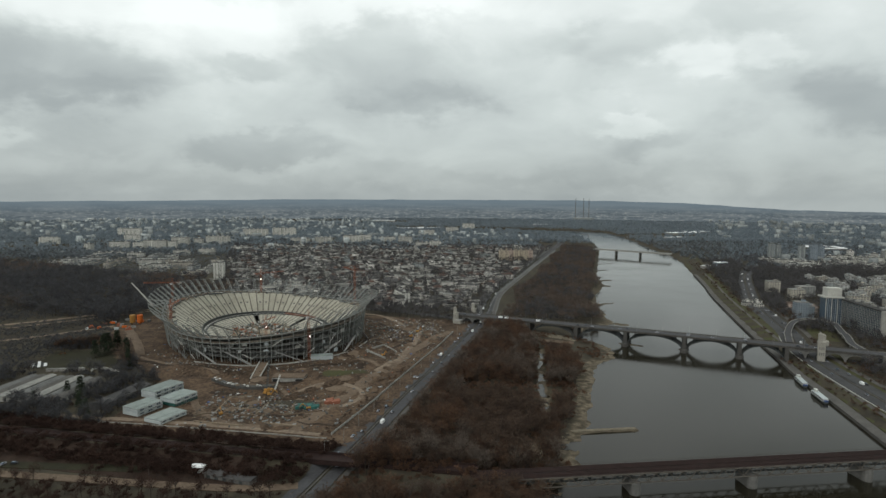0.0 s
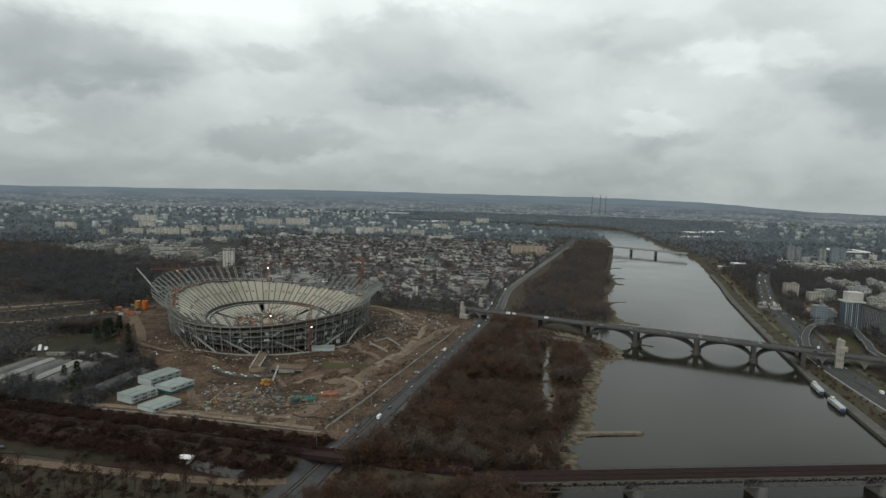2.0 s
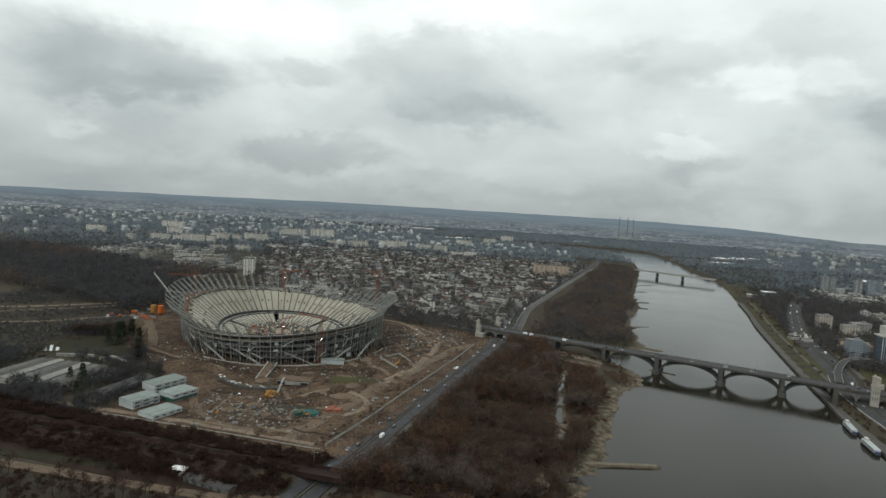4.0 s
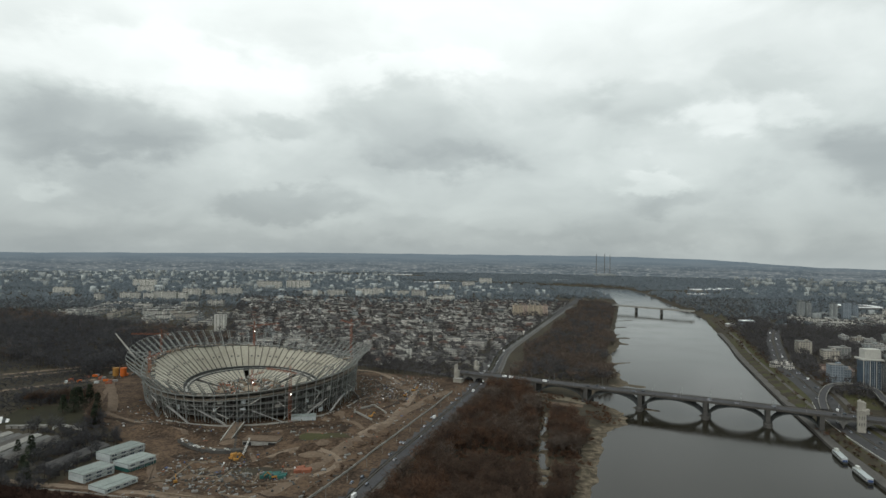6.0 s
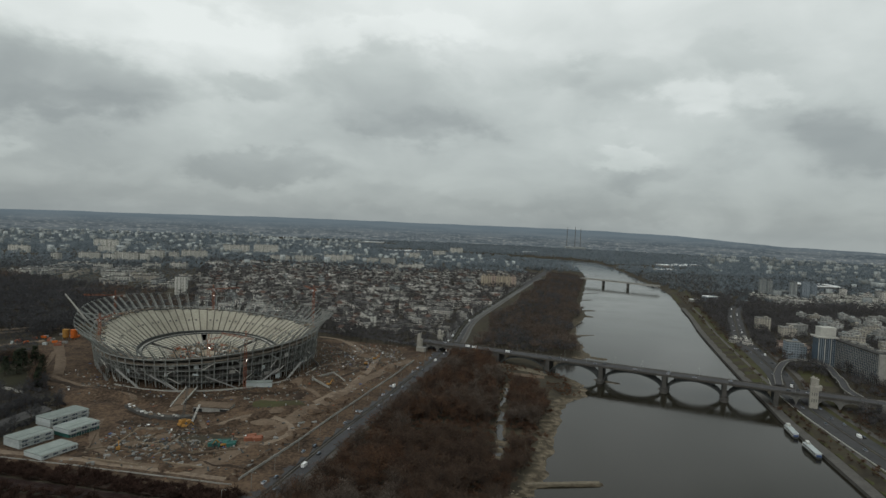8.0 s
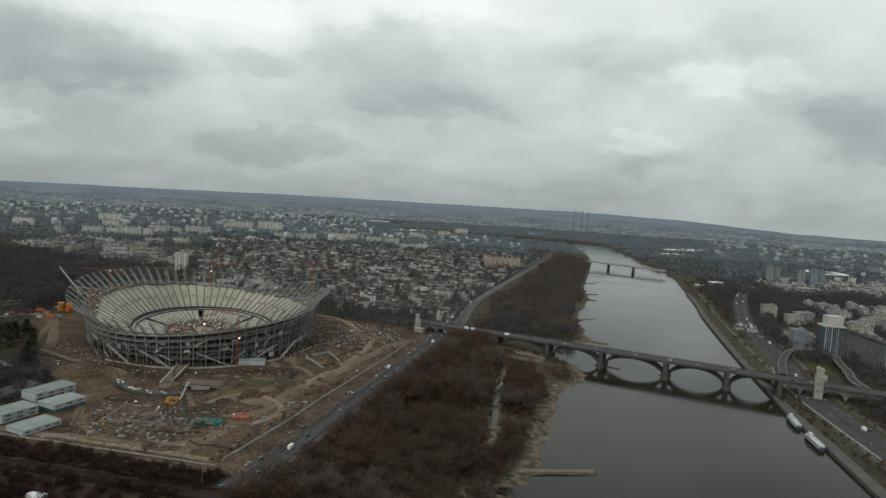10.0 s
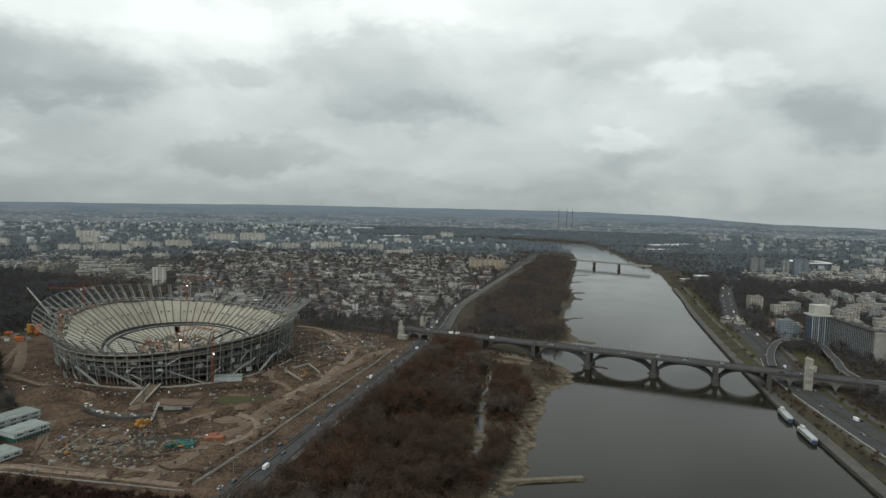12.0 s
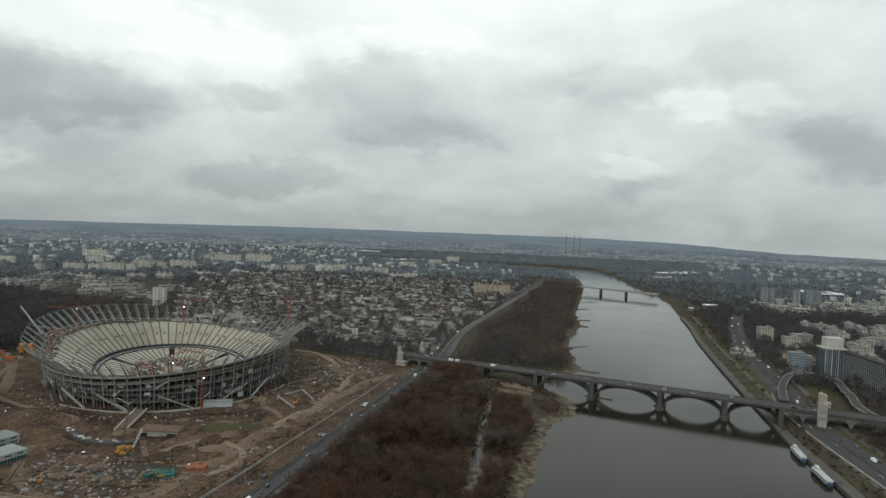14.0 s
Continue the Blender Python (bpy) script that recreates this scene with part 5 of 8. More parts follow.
quarter_rnd = random.Random(23)
for k in range(46):
    f = quarter_rnd.random()
    x, y = -960 + 420 * f + quarter_rnd.uniform(-25, 25), 1560 - 170 * f + quarter_rnd.uniform(-70, 190)
    block(x, y, quarter_rnd.uniform(22, 60), 13, quarter_rnd.uniform(7, 15), quarter_rnd.choice((4, 94)) + quarter_rnd.uniform(-8, 8), quarter_rnd.choice((M_BLOCK, M_BEIGE, M_PALEGREY)), "low pale block behind the park wood", "park quarter")
quarter_trees = scatter(5000, -1080, -520, 1300, 1860, lambda x, y: y > np.interp(x, [-1050, -900, -700, -560], [1500, 1420, 1300, 1240]), 47, 0.4, 0.75, 11.0)
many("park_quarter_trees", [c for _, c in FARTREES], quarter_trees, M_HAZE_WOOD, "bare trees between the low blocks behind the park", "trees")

# far blocks, joined
far_rng = np.random.default_rng(41)
KB = []
for w, d, h in ((60, 13, 30), (24, 18, 34), (90, 13, 16), (40, 13, 20), (70, 30, 9), (26, 22, 46)):
    bm = bmesh.new()
    box(bm, 0, 0, -1, w, d, h + 1)
    box(bm, w * 0.2, 0, h, 5, 4, 2.5)
    me = bpy.data.meshes.new("tmp")
    bm.to_mesh(me)
    bm.free()
    KB.append(flat_copy(me))
    bpy.data.meshes.remove(me)


def far_east(x, y):
    woods = (x > -150 - 0.1 * (y - 2000)) & (y > 2850)
    return (past_road(x, y) < -40) & ~woods & (y > np.interp(x, [-2600, -1500, -1000, -600, 400], [1650, 1560, 1640, 1800, 2060])) & (river_gap(x, y) > 60)


fe = scatter(2600, -3400, 400, 1560, 4550, far_east, 42, 0.35, 0.65, 50.0)
fe = fe[(fe[:, 1] > 2450) | (far_rng.random(len(fe)) < np.interp(fe[:, 1], [1500, 2450], [0.1, 0.45]))]
fe[:, 4] = np.round(fe[:, 4] / 1.57) * 1.57 + far_rng.normal(0, 0.12, len(fe))
many("far_blocks_east", KB, fe, M_BLOCK_FAR, "far pale apartment blocks of the eastern districts", "apartment blocks")
fw = scatter(1500, 640, 3400, 1500, 4500, lambda x, y: (x > 760 + 0.42 * (y - 1500)) & (river_gap(x, y) > 130) & ~((y > 1900) & (y < 2500) & (x < 1400)) & (np.abs(x - (821 + 0.52 * (y - 1560))) > 45), 43, 0.4, 0.8, 58.0)
fw[:, 4] = np.round(fw[:, 4] / 1.57) * 1.57 + 0.5
many("far_blocks_west", KB, fw, M_BLOCK_FAR, "far grey blocks and halls of the western districts", "apartment blocks")

# far woods: small clumps, no more than a few triangles each
rnd_c = random.Random(5)
CLUMPS = []
for s in range(5):
    v, f = [], []
    for k in range(11):
        a, r = rnd_c.uniform(0, 6.28), rnd_c.uniform(0, 6)
        p = Vector((math.cos(a) * r, math.sin(a) * r, rnd_c.uniform(1, 9)))
        d = Vector((rnd_c.gauss(0, 1), rnd_c.gauss(0, 1), rnd_c.uniform(0.2, 1.4))).normalized() * rnd_c.uniform(4, 7)
        e = d.cross(Vector((rnd_c.gauss(0, 1), rnd_c.gauss(0, 1), 0.3))).normalized() * rnd_c.uniform(1.4, 3)
        i0 = len(v)
        v += [p - d * 0.3, p + d + e, p + d - e]
        f.append((i0, i0 + 1, i0 + 2))
    CLUMPS.append((np.array(v), np.array(f)))


def clump_ok(x, y):
    n = np.sin(x * 0.006 + 1.7 * np.sin(y * 0.004)) + np.sin(y * 0.0075 + 2 * np.sin(x * 0.003))
    wood = ((x > -250 - 0.1 * (y - 2000)) & (y > 2850)) | (n > 0.1) | ((x > 600) & (y > 1850) & (y < 2700) & (x < 1500))
    open_yard = (np.hypot(x + 390, y - 4100) < 190) | (np.hypot(x + 110, y - 3340) < 120)
    wood = wood | ((x > 740) & (y > 1650) & (y < 1950) & (x < 1150)) & (np.abs(x - (821 + 0.52 * (y - 1560))) > 24)
    return wood & ~open_yard & (river_gap(x, y) > 9) & (y > np.interp(x, [-1000, -500, 0, 480, 640], [1500, 1750, 2000, 2000, 1620])) & (np.hypot(x, y) < 4650) & (np.abs(x) < 0.85 * y)


fc = scatter(70000, -3600, 3700, 1450, 4650, clump_ok, 44, 0.7, 1.3, 16.0)
deep = fc[:, 1] > 2350
many("far_woods", CLUMPS, fc[~deep], M_HAZE_WOOD, "far winter woods with grey-blue haze in their colour", "woodland")
many("farthest_woods", CLUMPS, fc[deep], M_WOOD_HAZE, "farthest woods before the horizon, haze put into their colour", "woodland")
town = scatter(40000, -3000, 3200, 1500, 4000, lambda x, y: (river_gap(x, y) > 30) & (far_east(x, y) | (x > 760 + 0.42 * (y - 1500))), 45, 0.7, 1.2, 18.0)
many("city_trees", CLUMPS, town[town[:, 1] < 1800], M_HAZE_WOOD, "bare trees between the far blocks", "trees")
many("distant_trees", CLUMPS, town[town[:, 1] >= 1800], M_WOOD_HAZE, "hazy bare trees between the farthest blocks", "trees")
# low pale halls and a lake on the far east side
for i, (x, y, w, d) in enumerate(((-390, 4190, 150, 60), (-160, 3350, 190, 60), (-60, 3420, 120, 50), (1180, 2900, 160, 60), (1290, 3000, 120, 50), (1010, 2560, 90, 40), (620, 3700, 90, 40))):
    hall = base("hall", x, y, ground_z(x, y), i * 4, "low pale industrial hall far off", "hall", "far halls")
    bm = bmesh.new()
    box(bm, 0, 0, -1, w, d, 9)
    part("wall", bm, M_ROOF_PALE, hall)
    bm = bmesh.new()
    box(bm, 0, 0, 8.02, w + 1, d + 1, 1)
    part("roof", bm, M_WHITE, hall)
# power station chimneys on the horizon
plant_base = base("power_station", 1074, 4480, 5, 0, "distant power station with tall thin chimneys", "power station")
for dx_, h in ((-60, 166), (0, 171), (40, 163)):
    bm = bmesh.new()
    strut(bm, (dx_, 0, 0), (dx_, 0, h), 2.6, 10, 1.9)
    part("chimney", bm, M_DARKCON, plant_base)
bm = bmesh.new()
box(bm, 0, 0, 0, 150, 50, 26)
part("boiler_house", bm, M_BLOCK_FAR, plant_base)
# four-storey houses strewn among the villas
mid_rnd = random.Random(88)
made_blocks = 0
while made_blocks < 48:
    x, y = mid_rnd.uniform(-640, 260), mid_rnd.uniform(960, 2000)
    if not town_ok(np.array([x]), np.array([y]))[0]:
        continue
    block(x, y, mid_rnd.uniform(24, 48), 12, mid_rnd.uniform(10, 17), mid_rnd.choice((18, 108, -70)) + mid_rnd.uniform(-6, 6), mid_rnd.choice((M_BLOCK, M_STUCCO, M_BLOCK_FAR)), "grey-white four-storey block among the villas", "suburb blocks")
    made_blocks += 1

# ---- west bank ----
def offset_line(line, off):
    out = []
    for i, (x, y) in enumerate(line):
        a, b = line[max(i - 1, 0)], line[min(i + 1, len(line) - 1)]
        d = Vector((b[0] - a[0], b[1] - a[1])).normalized()
        out.append((x - d.y * off, y + d.x * off))
    return out


def road(name, line, width, lift, material, label, category="road", thick=0.5):
    bm = bmesh.new()
    strip(bm, line, width, 0, thick, lift=lambda x, y: lift(x, y))
    return tagged(link(name, bm, material), label, category, kind="structure")


quay = smooth_line(list(reversed(RIGHT_BANK))[3:-2], 14)   # from near to far
road("quay_slope", offset_line(quay, -2.6), 9.5, lambda x, y: 2.75, M_PAVE, "pale stone-paved quay along the water", "quay", 4.5)
road("quay_grass", offset_line(quay, -14), 11, lambda x, y: max(ground_z(x, y), 2.6) + 0.35, M_GRASS, "winter grass strip beside the quay", "grass")
road("quay_path", offset_line(quay, -21.5), 4.2, lambda x, y: ground_z(x, y) + 0.42, M_PAVE, "pale footpath along the river", "path")
road("upper_grass", offset_line(quay, -28.5), 9, lambda x, y: ground_z(x, y) + 0.38, M_GRASS, "grass verge above the footpath", "grass")
WEST_ROAD = smooth_line([(300, 60), (352, 300), (380, 430), (392, 510), (402, 575), (414, 640), (432, 706), (461, 776), (497, 889), (536, 1011), (594, 1140), (700, 1360), (821, 1560), (1085, 2040), (1313, 2511), (1700, 3300)], 16)
for off in (-7.5, 7.5):
    road("carriageway", offset_line(WEST_ROAD, off), 11.5, lambda x, y: ground_z(x, y) + 0.5, M_ROADPALE, "grey asphalt carriageway of the river expressway")
road("median_strip", WEST_ROAD, 1.2, lambda x, y: ground_z(x, y) + 0.75, M_PAVE, "pale concrete median of the expressway", "median")
road("service_road", offset_line(WEST_ROAD, -22)[8:70], 6, lambda x, y: ground_z(x, y) + 0.46, M_PAVE, "pale service road beside the expressway")
bm = bmesh.new()
for a, b in zip(offset_line(WEST_ROAD, 14.2)[:44], offset_line(WEST_ROAD, 14.2)[1:44]):
    beam(bm, (*a, ground_z(*a) + 0.8), (*b, ground_z(*b) + 0.8), 0.4, 1.0)
tagged(link("retaining_wall", bm, M_PALE), "pale barrier wall beside the expressway", "wall", kind="structure")
# approach from the bridge inland
approach = smooth_line([tuple(on_deck(476).xy), tuple(on_deck(540).xy), tuple(on_deck(640).xy), (760, 480)], 14)
bm = bmesh.new()
strip(bm, approach, 22, 0, 9, lift=lambda x, y: 17.9)
tagged(link("approach_viaduct", bm, M_DARKCON), "concrete viaduct leading from the bridge into the city", "viaduct", kind="structure")
bm = bmesh.new()
strip(bm, approach, 15, 0, 0.1, lift=lambda x, y: 18.05)
tagged(link("approach_road", bm, M_ASPHALT), "asphalt road on the viaduct", "road", kind="structure")
# curling slip road
loop = smooth_line([(430, 720), (452, 762), (476, 798), (500, 826), (522, 834), (537, 826), (540, 806), (530, 782), (514, 748), (500, 718), (486, 690), (478, 655)], 5)
slip = base("slip_road", label="curved concrete slip road looping beside the bridge", category="slip road", kind="structure")


def slip_z(x, y):
    return 9.0 + 5.0 * min(1, max(0, (x - 430) / 90)) + (2 if y < 740 and x > 470 else 0)


bm = bmesh.new()
strip(bm, loop, 8.0, 0, 1.2, lift=slip_z)
part("slab", bm, M_PAVE, slip)
bm = bmesh.new()
strip(bm, loop, 6.0, 0, 0.05, lift=lambda x, y: slip_z(x, y) + 0.07)
part("roadway", bm, M_ASPHALT, slip)
for off in (-3.9, 3.9):
    bm = bmesh.new()
    ln = offset_line(loop, off)
    for a, b in zip(ln, ln[1:]):
        beam(bm, (*a, slip_z(*a) + 0.4), (*b, slip_z(*b) + 0.4), 0.35, 1.1)
    part("parapet", bm, M_CONCRETE, slip)
for i in range(2, len(loop) - 1, 5):
    x, y = loop[i]
    bm = bmesh.new()
    strut(bm, (x, y, 5), (x, y, slip_z(x, y) - 1), 0.8, 8)
    part("column", bm, M_CONCRETE, slip)

# slab hotel with a honeycomb of windows, and its glazed tower
HA, HB = Vector((566, 836, 0)), Vector((556, 740, 0))
hd = (HB - HA).normalized()
hotel = base("slab_building", HA.x, HA.y, 7.0, math.degrees(math.atan2(hd.y, hd.x)), "long grey slab building with a honeycomb facade", "office block")
HL, HD, HH = (HB - HA).length, 16.0, 36.0
bm = bmesh.new()
box(bm, HL / 2, HD / 2 + 0.4, 0, HL, HD, HH)
part("wall", bm, M_DARKCON, hotel, "grey concrete wall")
bm = bmesh.new()
box(bm, HL / 2, HD / 2, HH, HL + 1.2, HD + 1.6, 1.2)
part("roof", bm, M_ROOF_DARK, hotel)
bm = bmesh.new()
box(bm, HL + 1.2, HD / 2, 0, 3, HD + 1.4, HH + 1)
part("end_wall", bm, M_CONCRETE, hotel, "pale blank end wall")
for k in range(5):
    bm = bmesh.new()
    box(bm, 12 + k * 18, HD / 2, HH + 1.2, 5, 5, 2.2)
    part("roof_unit", bm, M_ROOF_PALE, hotel)
pane_bm = bmesh.new()
box(pane_bm, 0, 0, 0, 2.3, 0.5, 1.9)
pane_me = bpy.data.meshes.new("window")
pane_bm.to_mesh(pane_me)
pane_bm.free()
pane_me.materials.append(M_GLASS)
rib_bm = bmesh.new()
box(rib_bm, 0, 0, 0, 0.5, 0.9, HH - 2)
rib_me = bpy.data.meshes.new("rib")
rib_bm.to_mesh(rib_me)
rib_bm.free()
rib_me.materials.append(M_CONCRETE)
for c in range(27):
    share("rib", rib_me, hotel, pose(1.4 + c * 3.52, 0.2, 1.5))
    for r in range(11):
        share("window", pane_me, hotel, pose(3.1 + c * 3.52, 0.3 - (0.25 if (r + c) % 2 else 0), 2.2 + r * 3.05))
tower = base("glass_tower", 556, 838, 7.0, -8, "blue-grey glass tower with a white top storey", "office tower")
bm = bmesh.new()
box(bm, 0, 0, 0, 21, 16, 38)
part("wall", bm, M_GLASS, tower)
for k in range(9):
    bm = bmesh.new()
    box(bm, -10 + k * 2.5, -8.2, 0.5, 0.9, 0.6, 37)
    part("mullion", bm, M_BLUEWALL if k % 3 else M_PALE, tower)
bm = bmesh.new()
box(bm, 0, 0, 38, 26, 21, 1.8, 0, 1.0)
part("flange", bm, M_PALE, tower, "wide white roof slab")
bm = bmesh.new()
box(bm, 1, 0, 39.8, 19, 14, 12)
part("plant_storey", bm, M_PALE, tower)
for k in range(8):
    bm = bmesh.new()
    box(bm, -7.6 + k * 2.4, -7.1, 40.2, 0.6, 0.5, 11)
    part("fin", bm, M_PALE, tower)


HOUSES = []


def house_block(x, y, w, d, h, rz, mat, label, group="west bank buildings", roof=M_ROOF_PALE):
    HOUSES.append((x, y, 0.5 * math.hypot(w, d) + 2.5))
    ob = base("building", x, y, ground_z(x, y), rz, label, "building", group)
    bm = bmesh.new()
    box(bm, 0, 0, -1, w, d, h + 1)
    part("wall", bm, mat, ob)
    bm = bmesh.new()
    box(bm, 0, 0, h, w + 0.8, d + 0.8, 0.7)
    part("roof", bm, roof, ob)
    bm = bmesh.new()
    box(bm, w * 0.2, 0, h + 0.7, min(6, w * 0.3), min(5, d * 0.4), 2.4)
    part("stair_head", bm, mat, ob)
    return ob


house_block(534, 872, 17, 14, 25, -10, M_BLUEWALL, "blue-grey clad block beside the glass tower")
house_block(552, 884, 16, 12, 17, -10, M_BLUEWALL, "lower blue-grey clad block")
house_block(560, 930, 22, 14, 13, -10, M_BLOCK_PINK, "reddish brick house on the west bank", roof=M_ROOF_TILE)
house_block(575, 915, 18, 12, 11, 15, M_BLOCK_PINK, "small reddish brick house", roof=M_ROOF_TILE)
house_block(618, 1098, 22, 18, 24, -12, M_BEIGE, "cream-white apartment house above the river road")
house_block(640, 1060, 24, 18, 15, -12, M_BEIGE, "lower cream apartment house")
house_block(665, 1075, 30, 16, 18, 10, M_PALEGREY, "pale grey block on the west bank")
for x, y, w, h in ((936, 1680, 18, 50), (962, 1690, 14, 46), (1010, 1660, 18, 46), (1040, 1655, 24, 50), (1075, 1675, 16, 44)):
    block(x, y, w * 0.8, 14, h, -12, M_BLUEWALL if x > 1030 else M_BLOCK_FAR, "tall slender tower block on the west side", "west towers", "tower block")
for i, (x, y, w, h) in enumerate(((905, 1600, 60, 12), (985, 1570, 80, 11), (1090, 1560, 60, 17), (1150, 1570, 44, 22), (1215, 1560, 40, 26), (1100, 1490, 60, 9), (1270, 1600, 60, 20),
                                  (1330, 1560, 40, 24), (1180, 1500, 50, 15), (1260, 1480, 46, 20))):
    block(x, y, w, 14, h, -14 + (i * 29) % 11, M_BLOCK, "pale apartment block on the west side", "west slabs")
wb = random.Random(12)
for k in range(85):
    x = wb.uniform(880, 1750)
    y = 1470 + 0.1 * (x - 900) + wb.uniform(0, 210)
    tall = x > 1150 and wb.random() < 0.4
    block(x, y, wb.uniform(14, 22) if tall else wb.uniform(22, 60), 13, wb.uniform(22, 36) if tall else wb.uniform(8, 18), wb.choice((-14, 76)) + wb.uniform(-5, 5), wb.choice((M_BLOCK, M_BLOCK, M_STUCCO, M_PALEGREY)), "pale apartment block on the west side", "west slabs")
for k in range(260):
    x, y = wb.uniform(640, 1250), wb.uniform(860, 1270)
    if x < 640 + 0.36 * (y - 860) - 5 or y > 1150 + 0.72 * (x - 560) or y > 1260 + 0.12 * (x - 700):
        continue
    house_block(x, y, wb.uniform(14, 32), wb.uniform(10, 13), wb.uniform(9, 19), wb.choice((-14, 76)) + wb.uniform(-4, 4), wb.choice((M_BEIGE, M_PALEGREY, M_PALEGREY, M_BLOCK_FAR)), "grey-beige apartment house in the west bank quarter")
# white football ground roof
ground_roof = base("football_ground", 1280, 1995, 8, -4, "football ground with a bright white horseshoe roof", "stadium")
ground_roof.scale = (0.62, 0.8, 1)
for i, (x, y, w, d, z) in enumerate(((-70, -6, 26, 110, 21), (10, -58, 150, 26, 20), (80, -8, 24, 100, 21), (0, 50, 120, 26, 21))):
    bm = bmesh.new()
    box(bm, x, y, z - 8, w, d, 2.0)
    part("roof", bm, M_WHITE, ground_roof)
    bm = bmesh.new()
    box(bm, x, y, -1, w * 0.9, d * 0.95, z - 7)
    part("stand", bm, M_DARKCON, ground_roof)
riverside = house_block(725, 1530, 32, 20, 12, 12, M_BLUEWALL, "white and blue glazed riverside hall", "riverside halls", M_WHITE)
house_block(672, 1500, 20, 14, 7, 5, M_STUCCO, "small white riverside house", "riverside halls", M_WHITE)
for k, (x, y) in enumerate(((512, 985), (520, 1000), (530, 985), (524, 968), (538, 1000))):
    house_block(x, y, 13, 10, 5, k * 31, M_STUCCO, "low pale pavilion beside the river road", "river pavilions", M_ROOF_PALE if k % 2 else M_ROOF_DARK)

# west bank trees
WEST_Y = [640, 706, 776, 889, 1011, 1140, 1360, 1560]
WEST_X = [414, 432, 461, 497, 536, 594, 700, 821]
wk = scatter(60000, 330, 1500, 380, 1650, lambda x, y: (river_gap(x, y) > 34) & (y < 1650) & (
    ((np.abs(x - np.interp(y, [640, 776, 1011, 1360, 1560], [440, 488, 566, 735, 860])) < 14) & (y > 900)) |
    ((x > np.interp(y, [800, 1011, 1360, 1560], [452, 500, 640, 720])) & (x < np.interp(y, [800, 1011, 1140, 1360, 1560], [455, 518, 575, 680, 800])) & (y > 930)) |
    ((y > 1270 + 0.12 * (x - 700)) & (y < 1455 + 0.08 * (x - 700)) & (x > 735)) |
    ((x < np.interp(y, WEST_Y, WEST_X) - 16) & (river_gap(x, y) > 26) & (y > 930) & (y < 1500) & (np.sin(x * 0.05 + y * 0.021) > -0.75)) |
    ((x > np.interp(y, WEST_Y, WEST_X) + 15) & (x < np.interp(y, WEST_Y, WEST_X) + np.interp(y, [980, 1060, 1120], [45, 52, 150])) & (y > 980) & (y < 1320) & (np.hypot(x - 618, y - 1098) > 20) & (np.hypot(x - 652, y - 1067) > 30)) |
    ((y > 690) & (y < 830) & (x > 468) & (x < 530) & (np.hypot(x - 512, y - 795) < 24)) |
    ((y > 640) & (y < 800) & (x > 545) & (x < 640)) |
    ((np.abs(x - np.interp(y, [640, 776, 1011], [398, 442, 512])) < 7) & (y > 690) & (y < 1000)) |
    ((y < 655) & (x > np.interp(y, [380, 510, 655], [408, 424, 446])) & (bridge_gap(x, y) > 26) & (x < 640))), 51, 0.6, 1.0, 6.5)
many("west_bank_wood", [c for _, c in FARTREES + BUSHES], wk, M_TWIG_FAR, "dark bare trees along the west bank road", "woodland")
many("west_bank_trunks", [t for t, _ in FARTREES + BUSHES], wk, M_BARK, "trunks of the west bank trees", "woodland")
wl_ = scatter(6000, 600, 1300, 860, 1300, lambda x, y: (x > 615 + 0.30 * (y - 860)), 52, 0.5, 0.9, 8.0)
wl2 = scatter(5000, 860, 1800, 1440, 1760, lambda x, y: (y > 1440 + 0.1 * (x - 900)), 54, 0.5, 0.9, 12.0)
many("slab_trees", [c for _, c in FARTREES], wl2, M_TWIG_FAR, "bare trees between the western slabs", "trees")
many("quarter_trees", [c for _, c in FARTREES], wl_, M_TWIG_FAR, "bare trees between the west bank houses", "trees")
for i in range(46):
    q = smooth_line([(384, 470), (398, 560), (416, 668)], 8)[i % 24]
    plant("bush", q[0] + wb.uniform(-28, -16), q[1] + wb.uniform(-4, 4), wb.uniform(0.4, 0.8), "quayside bushes")

for line, w, lab in (([(424, 716), (440, 765), (462, 830), (486, 905)], 15, "green winter grass between expressway and quay"), ([(484, 735), (503, 770), (515, 800)], 30, "grass inside the looping slip road"),
                     ([(398, 520), (418, 575), (436, 640), (450, 668)], 16, "grass slope beside the bridge ramp"), ([(538, 1180), (560, 1250), (600, 1370)], 26, "grass meadow above the quay"),
                     ([(655, 1500), (690, 1610), (740, 1760)], 40, "grass bank beside the far river")):
    road("grass_patch", smooth_line(line, 9), w, lambda x, y: ground_z(x, y) + 0.3, M_GRASS, lab, "grass")
scrub = scatter(2600, 400, 640, 520, 960, lambda x, y: (river_gap(x, y) > 34) & (bridge_gap(x, y) > 17) & (np.abs(x - np.interp(y, [430, 510, 575, 640, 706, 776, 889, 1011], [380, 392, 402, 414, 432, 461, 497, 536])) > 17) & (np.hypot(x - 516, y - 800) > 38)
                & ~((x > 545) & (y > 725) & (y < 895)) & ~((x > 470) & (x < 520) & (y > 640) & (y < 800)) & ~((x > 524) & (x < 590) & (y > 855) & (y < 940)) & (np.sin(x * 0.09) + np.sin(y * 0.07 + x * 0.03) > -0.5), 53, 0.5, 1.0, 6.5)
many("west_scrub", [c for _, c in BUSHES + FARTREES[:1]], scrub, M_TWIG, "brown scrub and young trees beside the expressway", "scrub")
many("west_scrub_stems", [t for t, _ in BUSHES + FARTREES[:1]], scrub, M_BARK, "stems of the roadside scrub", "scrub")

